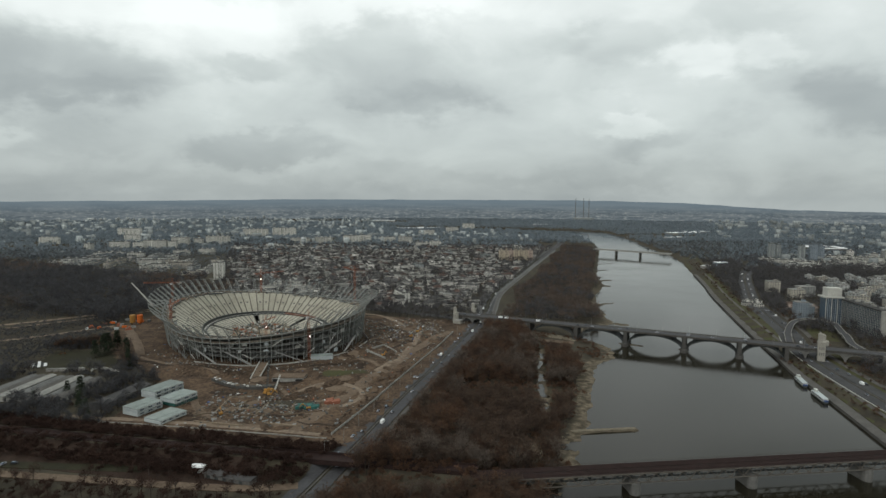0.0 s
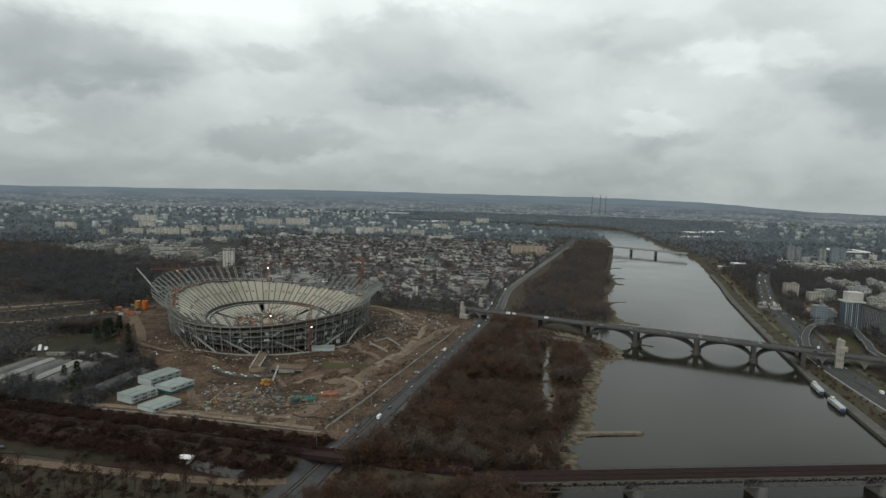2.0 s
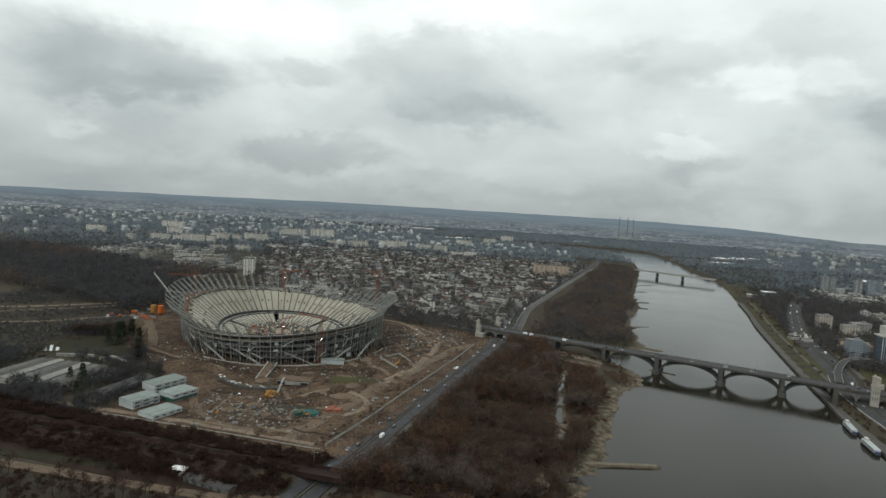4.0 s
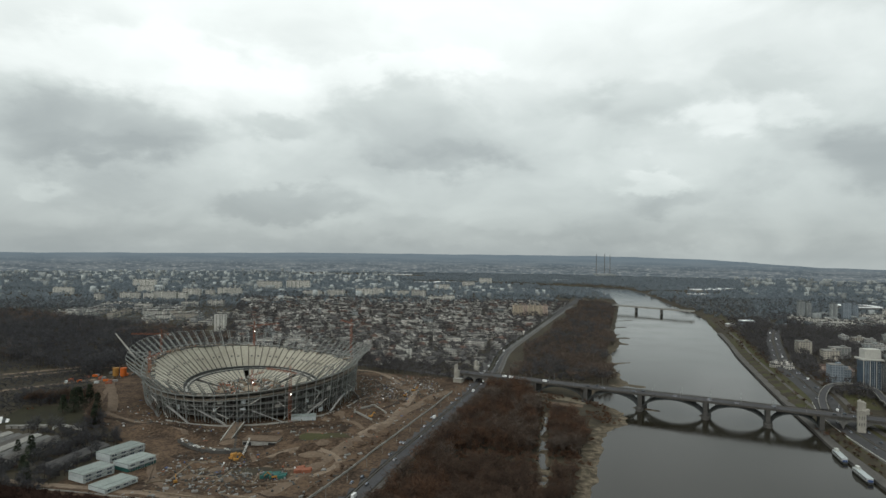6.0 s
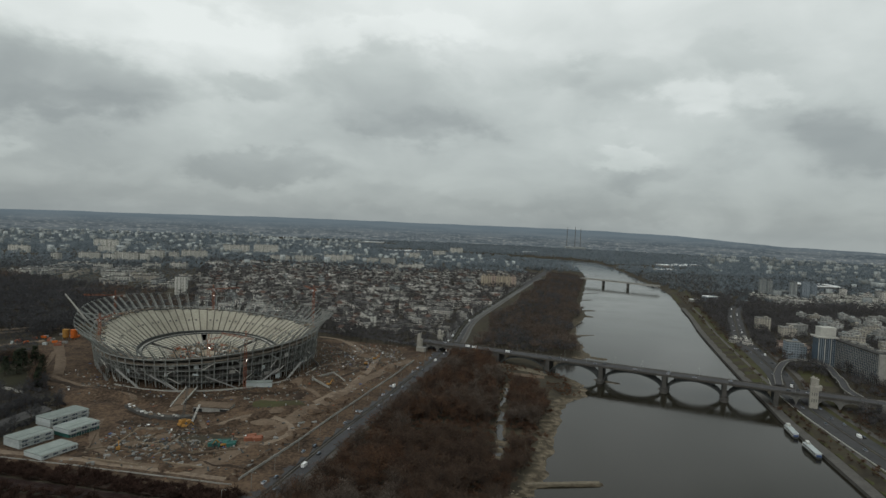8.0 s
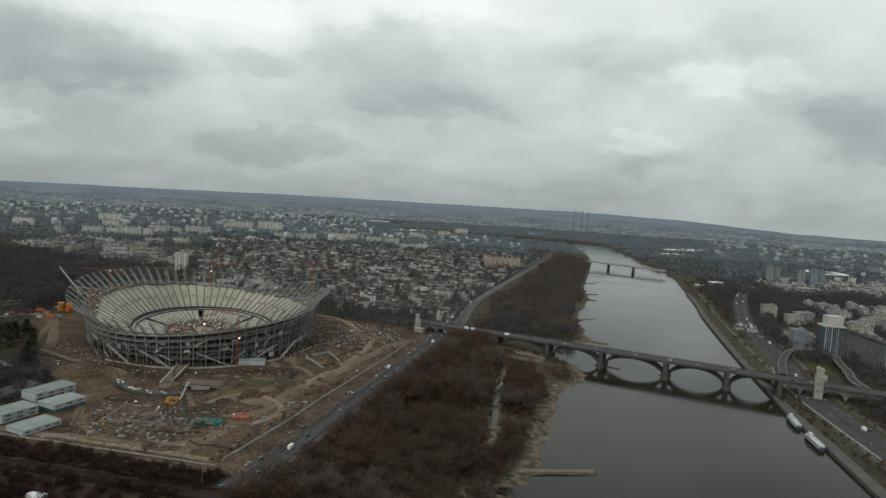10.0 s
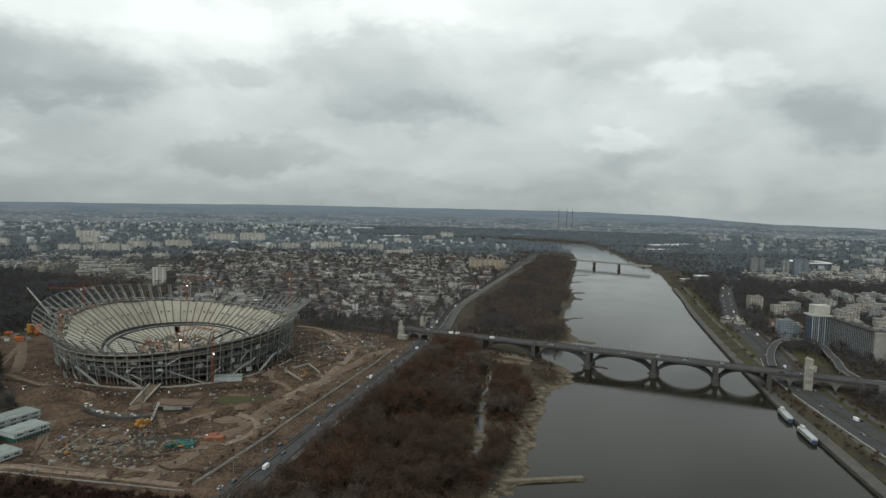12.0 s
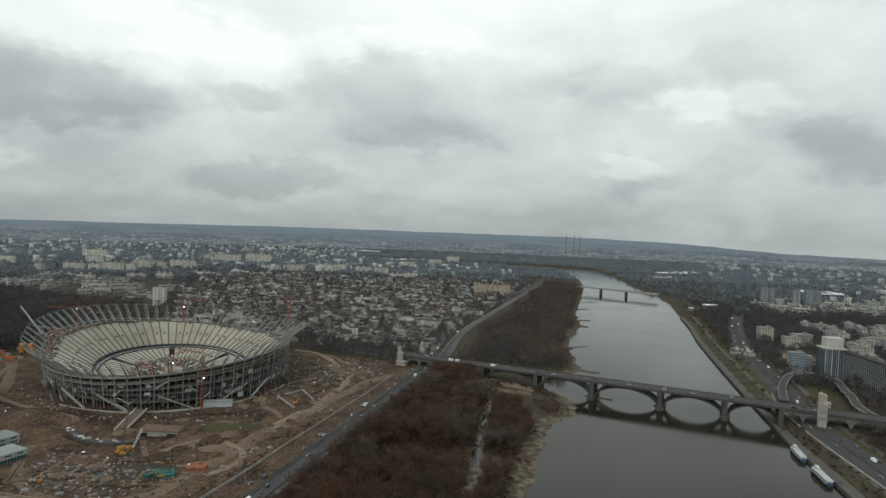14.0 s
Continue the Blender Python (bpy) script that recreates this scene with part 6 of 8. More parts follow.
def infill_ok(x, y):
    ok = (river_gap(x, y) > 40) & (np.abs(x - np.interp(y, [575, *WEST_Y], [402, *WEST_X])) > 19) & (bridge_gap(x, y) > 18)
    for hx, hy, hr in HOUSES:
        ok &= np.hypot(x - hx, y - hy) > hr
    for lx, ly in loop[::3]:
        ok &= np.hypot(x - lx, y - ly) > 9
    return ok & ~((np.abs(x - 566) < 30) & (y > 730) & (y < 850)) & (np.sin(x * 0.06 + 1) + np.sin(y * 0.05) > -1.1)


infill = scatter(9000, 500, 1000, 560, 1310, infill_ok, 57, 0.45, 0.85, 7.5)
many("quarter_wood", [c for _, c in FARTREES + BUSHES[:2]], infill, M_TWIG_FAR, "bare trees and shrubs of the west bank quarter", "trees")
many("quarter_wood_trunks", [t for t, _ in FARTREES + BUSHES[:2]], infill, M_BARK, "trunks of the west bank quarter trees", "trees")

ramp_scrub = scatter(5000, 446, 720, 400, 640, lambda x, y: (bridge_gap(x, y) > 12.5) & (bridge_gap(x, y) < 40) & (y < 838 - 0.4778 * (x - 42)) & (np.abs(x - np.interp(y, [430, 510, 575, 640], [380, 392, 402, 414])) > 24), 59, 0.5, 0.95, 4.6)
many("ramp_thicket", [c for _, c in FARTREES[:1] + BUSHES], ramp_scrub, M_TWIG_PARK, "dark bare thicket on the slope of the bridge ramp", "thicket")
quay_scrub = scatter(9000, 300, 760, 560, 1650, lambda x, y: (river_gap(x, y) > 12) & (river_gap(x, y) < 36) & (x > 300) & (bridge_gap(x, y) > 16) & (np.abs(x - np.interp(y, [510, 575, *WEST_Y], [392, 402, *WEST_X])) > 16) & (x > np.interp(y, [560, 1650], [300, 560])) & (np.abs(river_gap(x, y) - 21.5) > 2.5)
                     & (np.sin(x * 0.05 + y * 0.031) + np.sin(y * 0.083) > np.interp(y, [560, 800, 900, 1000], [0.3, 0.3, -0.1, -0.5])), 58, 0.4, 0.85, 5.0)
many("quay_scrub", [c for _, c in BUSHES + FARTREES[2:3]], quay_scrub, M_TWIG, "brown scrub on the grass above the quay", "scrub")

# two white passenger boats moored at the quay
def river_boat(x, y, rz, length, label):
    b = base("river_boat", x, y, 0.0, rz, label, "boat", "moored boats")
    w = 5.4
    bm = bmesh.new()
    secs = [(-0.5, 0.72), (-0.44, 0.95), (0.3, 1.0), (0.42, 0.7), (0.5, 0.1)]
    rows = []
    for f, k in secs:
        rows.append([bm.verts.new((f * length, s * w / 2 * k * t, z)) for s, t, z in ((-1, 0.75, -0.7), (-1, 1, 1.5), (1, 1, 1.5), (1, 0.75, -0.7))])
    for a, c in zip(rows, rows[1:]):
        for i in range(4):
            j = (i + 1) % 4
            bm.faces.new((a[i], a[j], c[j], c[i]))
    bm.faces.new(rows[0][::-1])
    bm.faces.new(rows[-1])
    part("hull", bm, M_DARKSTEEL, b, "dark hull")
    bm = bmesh.new()
    box(bm, -length * 0.05, 0, 1.5, length * 0.82, w * 0.84, 2.5)
    part("saloon", bm, M_WHITESTEEL, b, "white saloon deck")
    bm = bmesh.new()
    box(bm, -length * 0.08, 0, 4.0, length * 0.76, w * 0.95, 0.3)
    part("awning_deck", bm, M_CONTAINER, b)
    bm = bmesh.new()
    box(bm, length * 0.22, 0, 4.3, 4.5, w * 0.5, 2.1)
    house = part("wheelhouse", bm, M_WHITESTEEL, b)
    bm = bmesh.new()
    box(bm, length * 0.22 + 2.28, 0, 5.2, 0.12, w * 0.42, 0.9)
    part("window", bm, M_GLASS, house)
    for s in (-1, 1):
        for k in range(8):
            bm = bmesh.new()
            box(bm, -length * 0.4 + k * length * 0.095, s * w * 0.425, 2.3, length * 0.06, 0.12, 1.1)
            part("window", bm, M_GLASS, b)
    bm = bmesh.new()
    strut(bm, (length * 0.1, 0, 4.3), (length * 0.1, 0, 8), 0.1, 5)
    part("mast", bm, M_STEEL, b)
    bm = bmesh.new()
    box(bm, -length * 0.44, 0, 1.5, 3.0, w * 0.7, 1.6)
    part("stern_awning", bm, M_BLUE, b)
    return b


river_boat(362.5, 585, -105 + 180, 31, "white passenger boat with an awning, moored at the quay")
river_boat(352.5, 540, -102 + 180, 33, "white passenger boat with a long sun deck, moored at the quay")

# ---- building site ----
def site_mask(x, y):
    e = capsule(x, y, -900, 545, 20, 360)
    return (past_road(x, y) < -13) & (e > 30) & (y < 890) & (x > np.interp(y, [400, 520, 560, 640, 760, 860], [-262, -262, -268, -352, -430, -420])) & (y < 905 - 0.25 * (x + 218))


sx_, sy_ = np.arange(-470, 60, 5.0), np.arange(395, 905, 5.0)
SX, SY = np.meshgrid(sx_, sy_)
MND = np.zeros_like(SX)
mrng = np.random.default_rng(77)
for k in range(46):
    mx, my, mr, mh = mrng.uniform(-330, 0), mrng.uniform(430, 860), mrng.uniform(6, 22), mrng.uniform(0.6, 3.0)
    if np.hypot((mx - ST_X) / 125, (my - ST_Y) / 165) < 1.05 or mx > np.interp(my, ROAD_Y, ROAD_X) - 42:
        continue
    MND += mh * np.exp(-((SX - mx) ** 2 + (SY - my) ** 2) / mr ** 2)
for mx, my, ax, ay, mh in ((-95, 560, 34, 30, 5.5), (-70, 610, 22, 26, 3.0), (-128, 585, 22, 18, 3.5), (-250, 600, 26, 14, 2.5), (-40, 700, 20, 34, 2.0), (-115, 500, 26, 10, -2.0)):
    MND += mh * np.exp(-((SX - mx) / ax) ** 2 - ((SY - my) / ay) ** 2)
SZ = height(SX, SY) + 0.5 + MND + 0.22 * ripple(SX * 3, SY * 3)
sny, snx = SX.shape
svid = np.arange(snx * sny).reshape(sny, snx)
mid_x, mid_y = (SX[:-1, :-1] + SX[1:, 1:]) / 2, (SY[:-1, :-1] + SY[1:, 1:]) / 2
keep = site_mask(mid_x, mid_y) & (np.hypot((0.896 * (mid_x - ST_X) + 0.444 * (mid_y - ST_Y)) / 88.0, (-0.444 * (mid_x - ST_X) + 0.896 * (mid_y - ST_Y)) / 122.0) > 1.0)
sf = np.stack([svid[:-1, :-1], svid[:-1, 1:], svid[1:, 1:], svid[1:, :-1]], -1)[keep]
me = bpy.data.meshes.new("site_soil")
me.from_pydata(np.stack([SX, SY, SZ], -1).reshape(-1, 3).tolist(), [], sf.tolist())
me.materials.append(M_DIRT)
for p in me.polygons:
    p.use_smooth = True
tagged(new("site_soil", me), "churned brown soil of the building site with heaps", "soil", kind="structure")


def site_z(x, y):
    i, j = (x - sx_[0]) / 5.0, (y - sy_[0]) / 5.0
    if not (0 <= i < snx - 1 and 0 <= j < sny - 1):
        return ground_z(x, y)
    a, b = int(i), int(j)
    u, v = i - a, j - b
    z = SZ[b, a] * (1 - u) * (1 - v) + SZ[b, a + 1] * u * (1 - v) + SZ[b + 1, a] * (1 - u) * v + SZ[b + 1, a + 1] * u * v
    return float(z) if site_mask(np.array([x]), np.array([y]))[0] else ground_z(x, y)


def track(line, width, material=M_TRACK, label="pale wheel-worn site track", lift=0.18, step=5):
    bm = bmesh.new()
    pts = smooth_line(line, step)
    n = len(pts)
    rows = []
    for i, (x, y) in enumerate(pts):
        a, b = pts[max(i - 1, 0)], pts[min(i + 1, n - 1)]
        d = Vector((b[0] - a[0], b[1] - a[1])).normalized()
        w = width * (1 + 0.25 * noise.noise((x * 0.05, y * 0.05, 2)))
        rows.append([bm.verts.new((x - d.y * w * k, y + d.x * w * k, site_z(x - d.y * w * k, y + d.x * w * k) + lift - (0.5 if abs(k) == 0.5 else 0))) for k in (0.5, 0.25, 0, -0.25, -0.5)])
    for a, b in zip(rows, rows[1:]):
        for k in range(4):
            bm.faces.new((a[k], a[k + 1], b[k + 1], b[k]))
    return tagged(link("site_track", bm, material, True), label, "track", kind="structure")


track([(-119, 893), (-85, 874), (-51, 812), (-29, 767), (-28, 725), (-42, 640), (-63, 584)], 11, M_PALETRACK)
track([(-110, 474), (-84, 488), (-68, 516), (-79, 535), (-111, 541), (-132, 520)], 7, M_PALETRACK)
track([(-110, 436), (-88, 500), (-62, 570), (-36, 650), (-10, 722), (14, 772)], 15)
track([(-10, 740), (-28, 790), (-52, 838), (-78, 872)], 9)
track([(-222, 530), (-205, 492), (-180, 462), (-140, 446), (-104, 462), (-82, 515), (-60, 575)], 10)
track([(-150, 545), (-128, 512), (-96, 505), (-74, 530)], 6)
track([(-62, 600), (-88, 640), (-96, 690), (-72, 742), (-24, 770)], 7)
track([(-345, 640), (-372, 700), (-392, 745)], 8)
track([(-350, 477), (-277, 465), (-230, 457), (-150, 444), (-88, 431)], 8, M_PALETRACK, "pale lane along the embankment")
track([(-215, 560), (-226, 590), (-258, 606), (-300, 625), (-338, 650)], 8)
# grey-green patch of old turf on the heap
track([(-112, 572), (-92, 566), (-74, 578)], 22, M_GRASS, "patch of old turf on a soil heap", 0.6, 4)

# dark strips laid over the soil for trenches and dug ground
trench_rnd = random.Random(66)
for x, y, a, ln, w in ((-165, 485, 10, 40, 6), (-150, 505, 95, 26, 5), (-190, 520, -20, 36, 7), (-200, 545, -25, 30, 5), (-120, 560, 40, 44, 14), (-84, 590, 70, 40, 12), (-48, 690, 60, 50, 9), (-60, 740, 80, 36, 9),
                       (-95, 700, 75, 60, 10), (-240, 598, -10, 60, 8), (-300, 618, -25, 50, 8), (-130, 470, -4, 34, 5), (-70, 800, 120, 44, 8), (-36, 806, 118, 30, 5), (-120, 615, 20, 40, 8), (-96, 452, -14, 30, 4)):
    ca, sa = math.cos(radians(a)), math.sin(radians(a))
    line = [(x + ca * ln * f + trench_rnd.uniform(-3, 3), y + sa * ln * f + trench_rnd.uniform(-3, 3)) for f in (-0.5, -0.17, 0.17, 0.5)]
    track(line, w, M_DARKSOIL, "dark strip of dug soil", 0.3)

# river road with pavement, lamps and fence
RIVER_ROAD = smooth_line([(-112, 250), (-84, 330), (-70, 380), (-60, 410), (-34, 510), (-2, 622), (30, 740), (50, 812), (72, 921), (100, 1084), (168, 1318), (300, 1759), (392, 2054), (520, 2500)], 10)
for off in (-6.0, 6.0):
    road("carriageway", offset_line(RIVER_ROAD, off), 8.5, lambda x, y: ground_z(x, y) + 0.45, M_ASPHALT, "grey asphalt river road")
for off in (-11, 11):
    road("side_lane", offset_line(RIVER_ROAD, off)[60:178], 12.5, lambda x, y: ground_z(x, y) + 0.50, M_DUSTROAD, "pale dusty asphalt of the widened river road upstream of the bridge")
road("road_green", RIVER_ROAD[66:150], 6.5, lambda x, y: ground_z(x, y) + 0.56, M_DARKGRASS, "dark grass strip between the carriageways", "grass")
road("median_strip", RIVER_ROAD, 1.0, lambda x, y: ground_z(x, y) + 0.6, M_PAVE, "pale median between the carriageways", "median")
road("pavement", offset_line(RIVER_ROAD, -13.2)[:120], 3.6, lambda x, y: ground_z(x, y) + 0.55, M_PAVE, "pale pavement beside the wood", "pavement")
fence_line = smooth_line([(-80, 430), (-62, 486), (-44, 548), (-20, 632), (2, 706), (18, 768)], 6)
fence = base("site_fence", label="pale board fence round the building site", category="fence")
panel_bm = bmesh.new()
box(panel_bm, 0, 0, 0, 1, 0.16, 2.6)
panel_me = bpy.data.meshes.new("panel")
panel_bm.to_mesh(panel_me)
panel_bm.free()
panel_me.materials.append(M_CONCRETE)


def fence_run(line, parent, tall=1.0):
    for a, b in zip(line, line[1:]):
        m = pose((a[0] + b[0]) / 2, (a[1] + b[1]) / 2, site_z((a[0] + b[0]) / 2, (a[1] + b[1]) / 2) - 0.3, 0, 0, math.degrees(math.atan2(b[1] - a[1], b[0] - a[0])))
        share("panel", panel_me, parent, m @ Matrix.Diagonal((math.hypot(b[0] - a[0], b[1] - a[1]) * 0.985, 2.6, tall, 1)))


fence_run(fence_line, fence, 0.75)
back_fence = base("embankment_fence", label="pale fence between the site and the railway embankment", category="fence")
fence_run(smooth_line([(-345, 466), (-300, 459), (-250, 452), (-200, 444), (-160, 437), (-120, 430), (-82, 423)], 6), back_fence, 0.4)

# office containers, stacked two high
def container_stack(corners, label, teal=False, storeys=2):
    (x0, y0), (x1, y1), (x2, y2) = corners
    ln, wd = math.hypot(x1 - x0, y1 - y0), math.hypot(x2 - x1, y2 - y1)
    rz = math.degrees(math.atan2(y1 - y0, x1 - x0))
    z0 = site_z((x0 + x2) / 2, (y0 + y2) / 2)
    st = base("office_containers", x0, y0, z0, rz, label, "container offices", "site offices")
    n = max(3, int(ln / 6.2))
    s = -1 if (x1 - x0) * (y2 - y1) - (y1 - y0) * (x2 - x1) < 0 else 1
    for lev in range(storeys):
        for k in range(n):
            bm = bmesh.new()
            box(bm, (k + 0.5) * ln / n, s * wd / 2, lev * 3.0, ln / n - 0.18, wd, 2.85)
            part("container", bm, M_TEAL if teal and lev == 0 else M_CONTAINER, st)
            for e in (0.0, wd):
                bm = bmesh.new()
                box(bm, (k + 0.5) * ln / n, s * e, lev * 3.0 + 1.0, ln / n * 0.5, 0.16, 1.15)
                part("window", bm, M_GLASS, st)
    bm = bmesh.new()
    for k in range(3):
        box(bm, ln / 2, s * wd * (k + 0.5) / 3, 3.0 * storeys, ln + 0.5, wd / 3 - 0.25, 0.35 + 0.12 * (k % 2))
    part("roof", bm, M_ROOF_TEAL, st, "pale grey-green felt roof")
    for lev in range(1, storeys + 1):
        bm = bmesh.new()
        box(bm, ln / 2, s * (wd + 0.7), lev * 3.0 - 0.1, ln, 1.2, 0.15)
        part("gallery", bm, M_STEEL, st)
    for k in range(int(ln / 2)):
        bm = bmesh.new()
        beam(bm, (1 + 2 * k, s * (wd + 1.25), 0), (1 + 2 * k, s * (wd + 1.25), 3.0 * storeys + 0.8), 0.1, 0.1)
        part("post", bm, M_WHITESTEEL, st)
    bm = bmesh.new()
    beam(bm, (0, s * (wd + 1.25), 3.0 * storeys - 2.0), (ln, s * (wd + 1.25), 3.0 * storeys - 2.0), 0.1, 0.1)
    part("handrail", bm, M_WHITESTEEL, st)


for (x, y), ln, wd, low, teal, lab in (((-262.0, 514.6), 31, 17, 2, False, "long two-storey block of pale grey site office containers"), ((-255.5, 471.4), 24, 17, 2, False, "two-storey block of pale blue-grey site office containers"),
                                       ((-236.0, 494.4), 24, 17, 2, True, "container block with teal lower storey"), ((-230.0, 454.4), 25, 18, 1, False, "single-storey block of greenish grey site containers")):
    far_end = (x + 0.41 * ln, y + 0.91 * ln)
    container_stack(((x, y), far_end, (far_end[0] + 0.91 * wd, far_end[1] - 0.41 * wd)), lab, teal, low)

# long dark shed, market stalls, tent, silo at the site's edge
def shed(x0, y0, x1, y1, w, h, roof, wall, label, name="shed"):
    ln = math.hypot(x1 - x0, y1 - y0)
    s = base(name, (x0 + x1) / 2, (y0 + y1) / 2, ground_z((x0 + x1) / 2, (y0 + y1) / 2), math.degrees(math.atan2(y1 - y0, x1 - x0)), label, name.replace("_", " "), name + "s")
    bm = bmesh.new()
    box(bm, 0, 0, -0.5, ln, w, h + 0.5)
    part("wall", bm, wall, s)
    bm = bmesh.new()
    gable(bm, 0, 0, h, ln + 1, w + 1.2, w * 0.14)
    part("roof", bm, roof, s)
    for k in range(int(ln / 6)):
        bm = bmesh.new()
        box(bm, -ln / 2 + 3 + 6 * k, -w / 2, 0, 2.6, 0.2, 2.3)
        part("door", bm, M_DARKSTEEL, s)
    return s


shed(-283, 484, -272, 540, 14, 4.0, M_ROOF_DARK, M_DARKCON, "long low dark-roofed shed")
for k in range(8):
    shed(-398 + 10.4 * k, 502 - 0.4 * k, -390 + 9.4 * k, 566 - 1.2 * k, 8.4, 3.6 + 0.5 * (k % 3), (M_DUSTROAD, M_ROOF_PALE, M_PAVE)[k * 2 % 3], M_CONCRETE, "long low pale-roofed market hall", "market_hall")
for k in range(6):
    shed(-394 + 6 * k, 590.5 + k * 0.7, -389 + 6 * k, 591 + k * 0.7, 3.4, 2.6, M_ROOF_PALE, M_CONCRETE, "small pale-roofed kiosk row", "kiosk")
tent = base("tent", -413, 608, ground_z(-413, 608), 20, "white tent with dark stripes", "tent")
for k in range(5):
    bm = bmesh.new()
    gable(bm, -5.2 + 2.6 * k, 0, 0.0, 2.5, 9 - abs(k - 2) * 1.6, 5.4 - abs(k - 2) * 1.1, 0, 0)
    part("panel", bm, M_WHITE if k % 2 == 0 else M_DARKSTEEL, tent)
silo = base("cement_silo", -416, 812, ground_z(-416, 812), 0, "pair of bright orange cement silos on legs", "silo")
for dx_, col in ((-5, M_YELLOW), (5, M_ORANGE)):
    bm = bmesh.new()
    strut(bm, (dx_, 0, 3), (dx_, 0, 13), 3.8, 14)
    strut(bm, (dx_, 0, 0.6), (dx_, 0, 3), 1.0, 14, 3.8)
    part("drum", bm, col, silo, smooth=False)
    for a in range(4):
        bm = bmesh.new()
        px, py = dx_ + 3.2 * math.cos(a * 1.57 + 0.8), 3.2 * math.sin(a * 1.57 + 0.8)
        strut(bm, (px, py, -0.5), (px, py, 4), 0.25, 5)
        part("leg", bm, M_STEEL, silo)

# red and white site trailers and drums in the yard round the silos
yard_rnd = random.Random(19)
for k in range(22):
    x, y = yard_rnd.uniform(-470, -400), yard_rnd.uniform(772, 838)
    if math.hypot(x + 416, y - 812) < 12:
        continue
    trailer = base("site_trailer", x, y, ground_z(x, y), yard_rnd.choice((10, 100)) + yard_rnd.uniform(-15, 15), "small site trailer on the yard beside the silos", "trailer", "yard trailers")
    bm = bmesh.new()
    box(bm, 0, 0, 0.5, yard_rnd.uniform(4, 8), 2.5, 2.6)
    part("cabin", bm, yard_rnd.choice((M_RUST, M_RUST, M_ORANGE, M_CONTAINER, M_CRATE, M_CRATE)), trailer)
    bm = bmesh.new()
    box(bm, 0, 0, -0.1, 2.4, 2.2, 0.6)
    part("wheelbase", bm, M_BLACK, trailer)
track([(-440, 790), (-420, 798), (-404, 770), (-380, 735), (-352, 690), (-330, 650)], 10, M_TRACK, "pale trodden yard and lane round the stadium", 0.5)

# ramp into the stadium, service building with two gateways
ramp_thing = base("access_ramp", -180, 590, 0, 0, "pale concrete access ramp up to the stadium", "ramp")
bm = bmesh.new()
rv = []
for y, z, w in ((-24, 8.6, 7.5), (0, 11, 8), (18, 13, 8.5)):
    rv.append([bm.verts.new((s * w / 2 + y * -0.08, y, zz)) for s, zz in ((-1, 7), (-1, z), (1, z), (1, 7))])
for a, b in zip(rv, rv[1:]):
    for i in range(3):
        bm.faces.new((a[i], a[i + 1], b[i + 1], b[i]))
bm.faces.new(rv[0])
part("slope", bm, M_TRACK, ramp_thing)
for s in (-1, 1):
    bm = bmesh.new()
    beam(bm, (s * 4.2 + 1.9, -24, 9.0), (s * 4.7 - 1.4, 18, 13.6), 0.5, 1.4)
    part("side_wall", bm, M_PALE, ramp_thing, "pale side wall")
serv = base("service_building", -143, 557, 8.0, -2, "low concrete building with two dark gateways", "building")
bm = bmesh.new()
box(bm, 0, 3, 0, 30, 14, 5.5)
part("wall", bm, M_CONCRETE, serv)
bm = bmesh.new()
box(bm, 0, 3, 5.5, 31, 15, 0.6)
part("roof", bm, M_TRACK, serv, "soil-covered flat roof")
# flat black panels stand in for the shade inside the gateways
for x in (-11, 11):
    bm = bmesh.new()
    box(bm, x, -4.15, 0, 7, 0.5, 4.4)
    part("gateway", bm, M_BLACK, serv, "gateway, its shaded inside painted as a black panel")
terr = smooth_line([(-216, 562), (-196, 545), (-176, 536), (-160, 536), (-150, 540)], 4)
wall_t = base("retaining_terrace", label="curved dark concrete retaining wall with stored material", category="retaining wall")
bm = bmesh.new()
strip(bm, terr, 5.5, 0, 3.0, lift=lambda x, y: site_z(x, y) + 2.4)
part("wall", bm, M_PIERSTONE, wall_t)
terr_rnd = random.Random(71)
for k in range(34):
    x, y = terr[int(terr_rnd.uniform(0, len(terr) - 1))]
    x, y = x + terr_rnd.uniform(-2, 2), y + terr_rnd.uniform(-2, 2)
    bundle = base("stored_bundle", x, y, site_z(x, y) + 2.4, terr_rnd.uniform(-40, 40), "bundle of stored boards and bags on the terrace", "bundle", "terrace material")
    bm = bmesh.new()
    box(bm, 0, 0, 0, terr_rnd.uniform(1.2, 3.6), terr_rnd.uniform(0.9, 1.6), terr_rnd.uniform(0.5, 1.3), 0, 0.92)
    part("stack", bm, terr_rnd.choice((M_WHITE, M_CRATE, M_WOOD, M_DARKSTEEL, M_PALE)), bundle)
u_wall = base("foundation_wall", label="pale concrete foundation walls round a pit", category="foundation")
uw = [(-82, 664), (-66, 696), (-48, 660), (-53, 640), (-58, 628), (-82, 664)]
for a, b in ((uw[0], uw[1]), (uw[1], uw[2]), (uw[0], uw[4])):
    bm = bmesh.new()
    beam(bm, (*a, site_z(*a) + 0.9), (*b, site_z(*b) + 0.7), 1.0, 1.8)
    part("wall", bm, M_CONCRETE, u_wall)
gbox = base("site_hall", -128, 638, site_z(-128, 638) - 0.3, 12, "pale green-white site hall at the stadium foot", "site hall")
bm = bmesh.new()
box(bm, 0, 0, 0, 24, 8, 4.6)
part("wall", bm, M_CONTAINER, gbox)
bm = bmesh.new()
box(bm, 0, 0, 4.6, 24.6, 8.6, 0.4)
part("roof", bm, M_ROOF_TEAL, gbox)
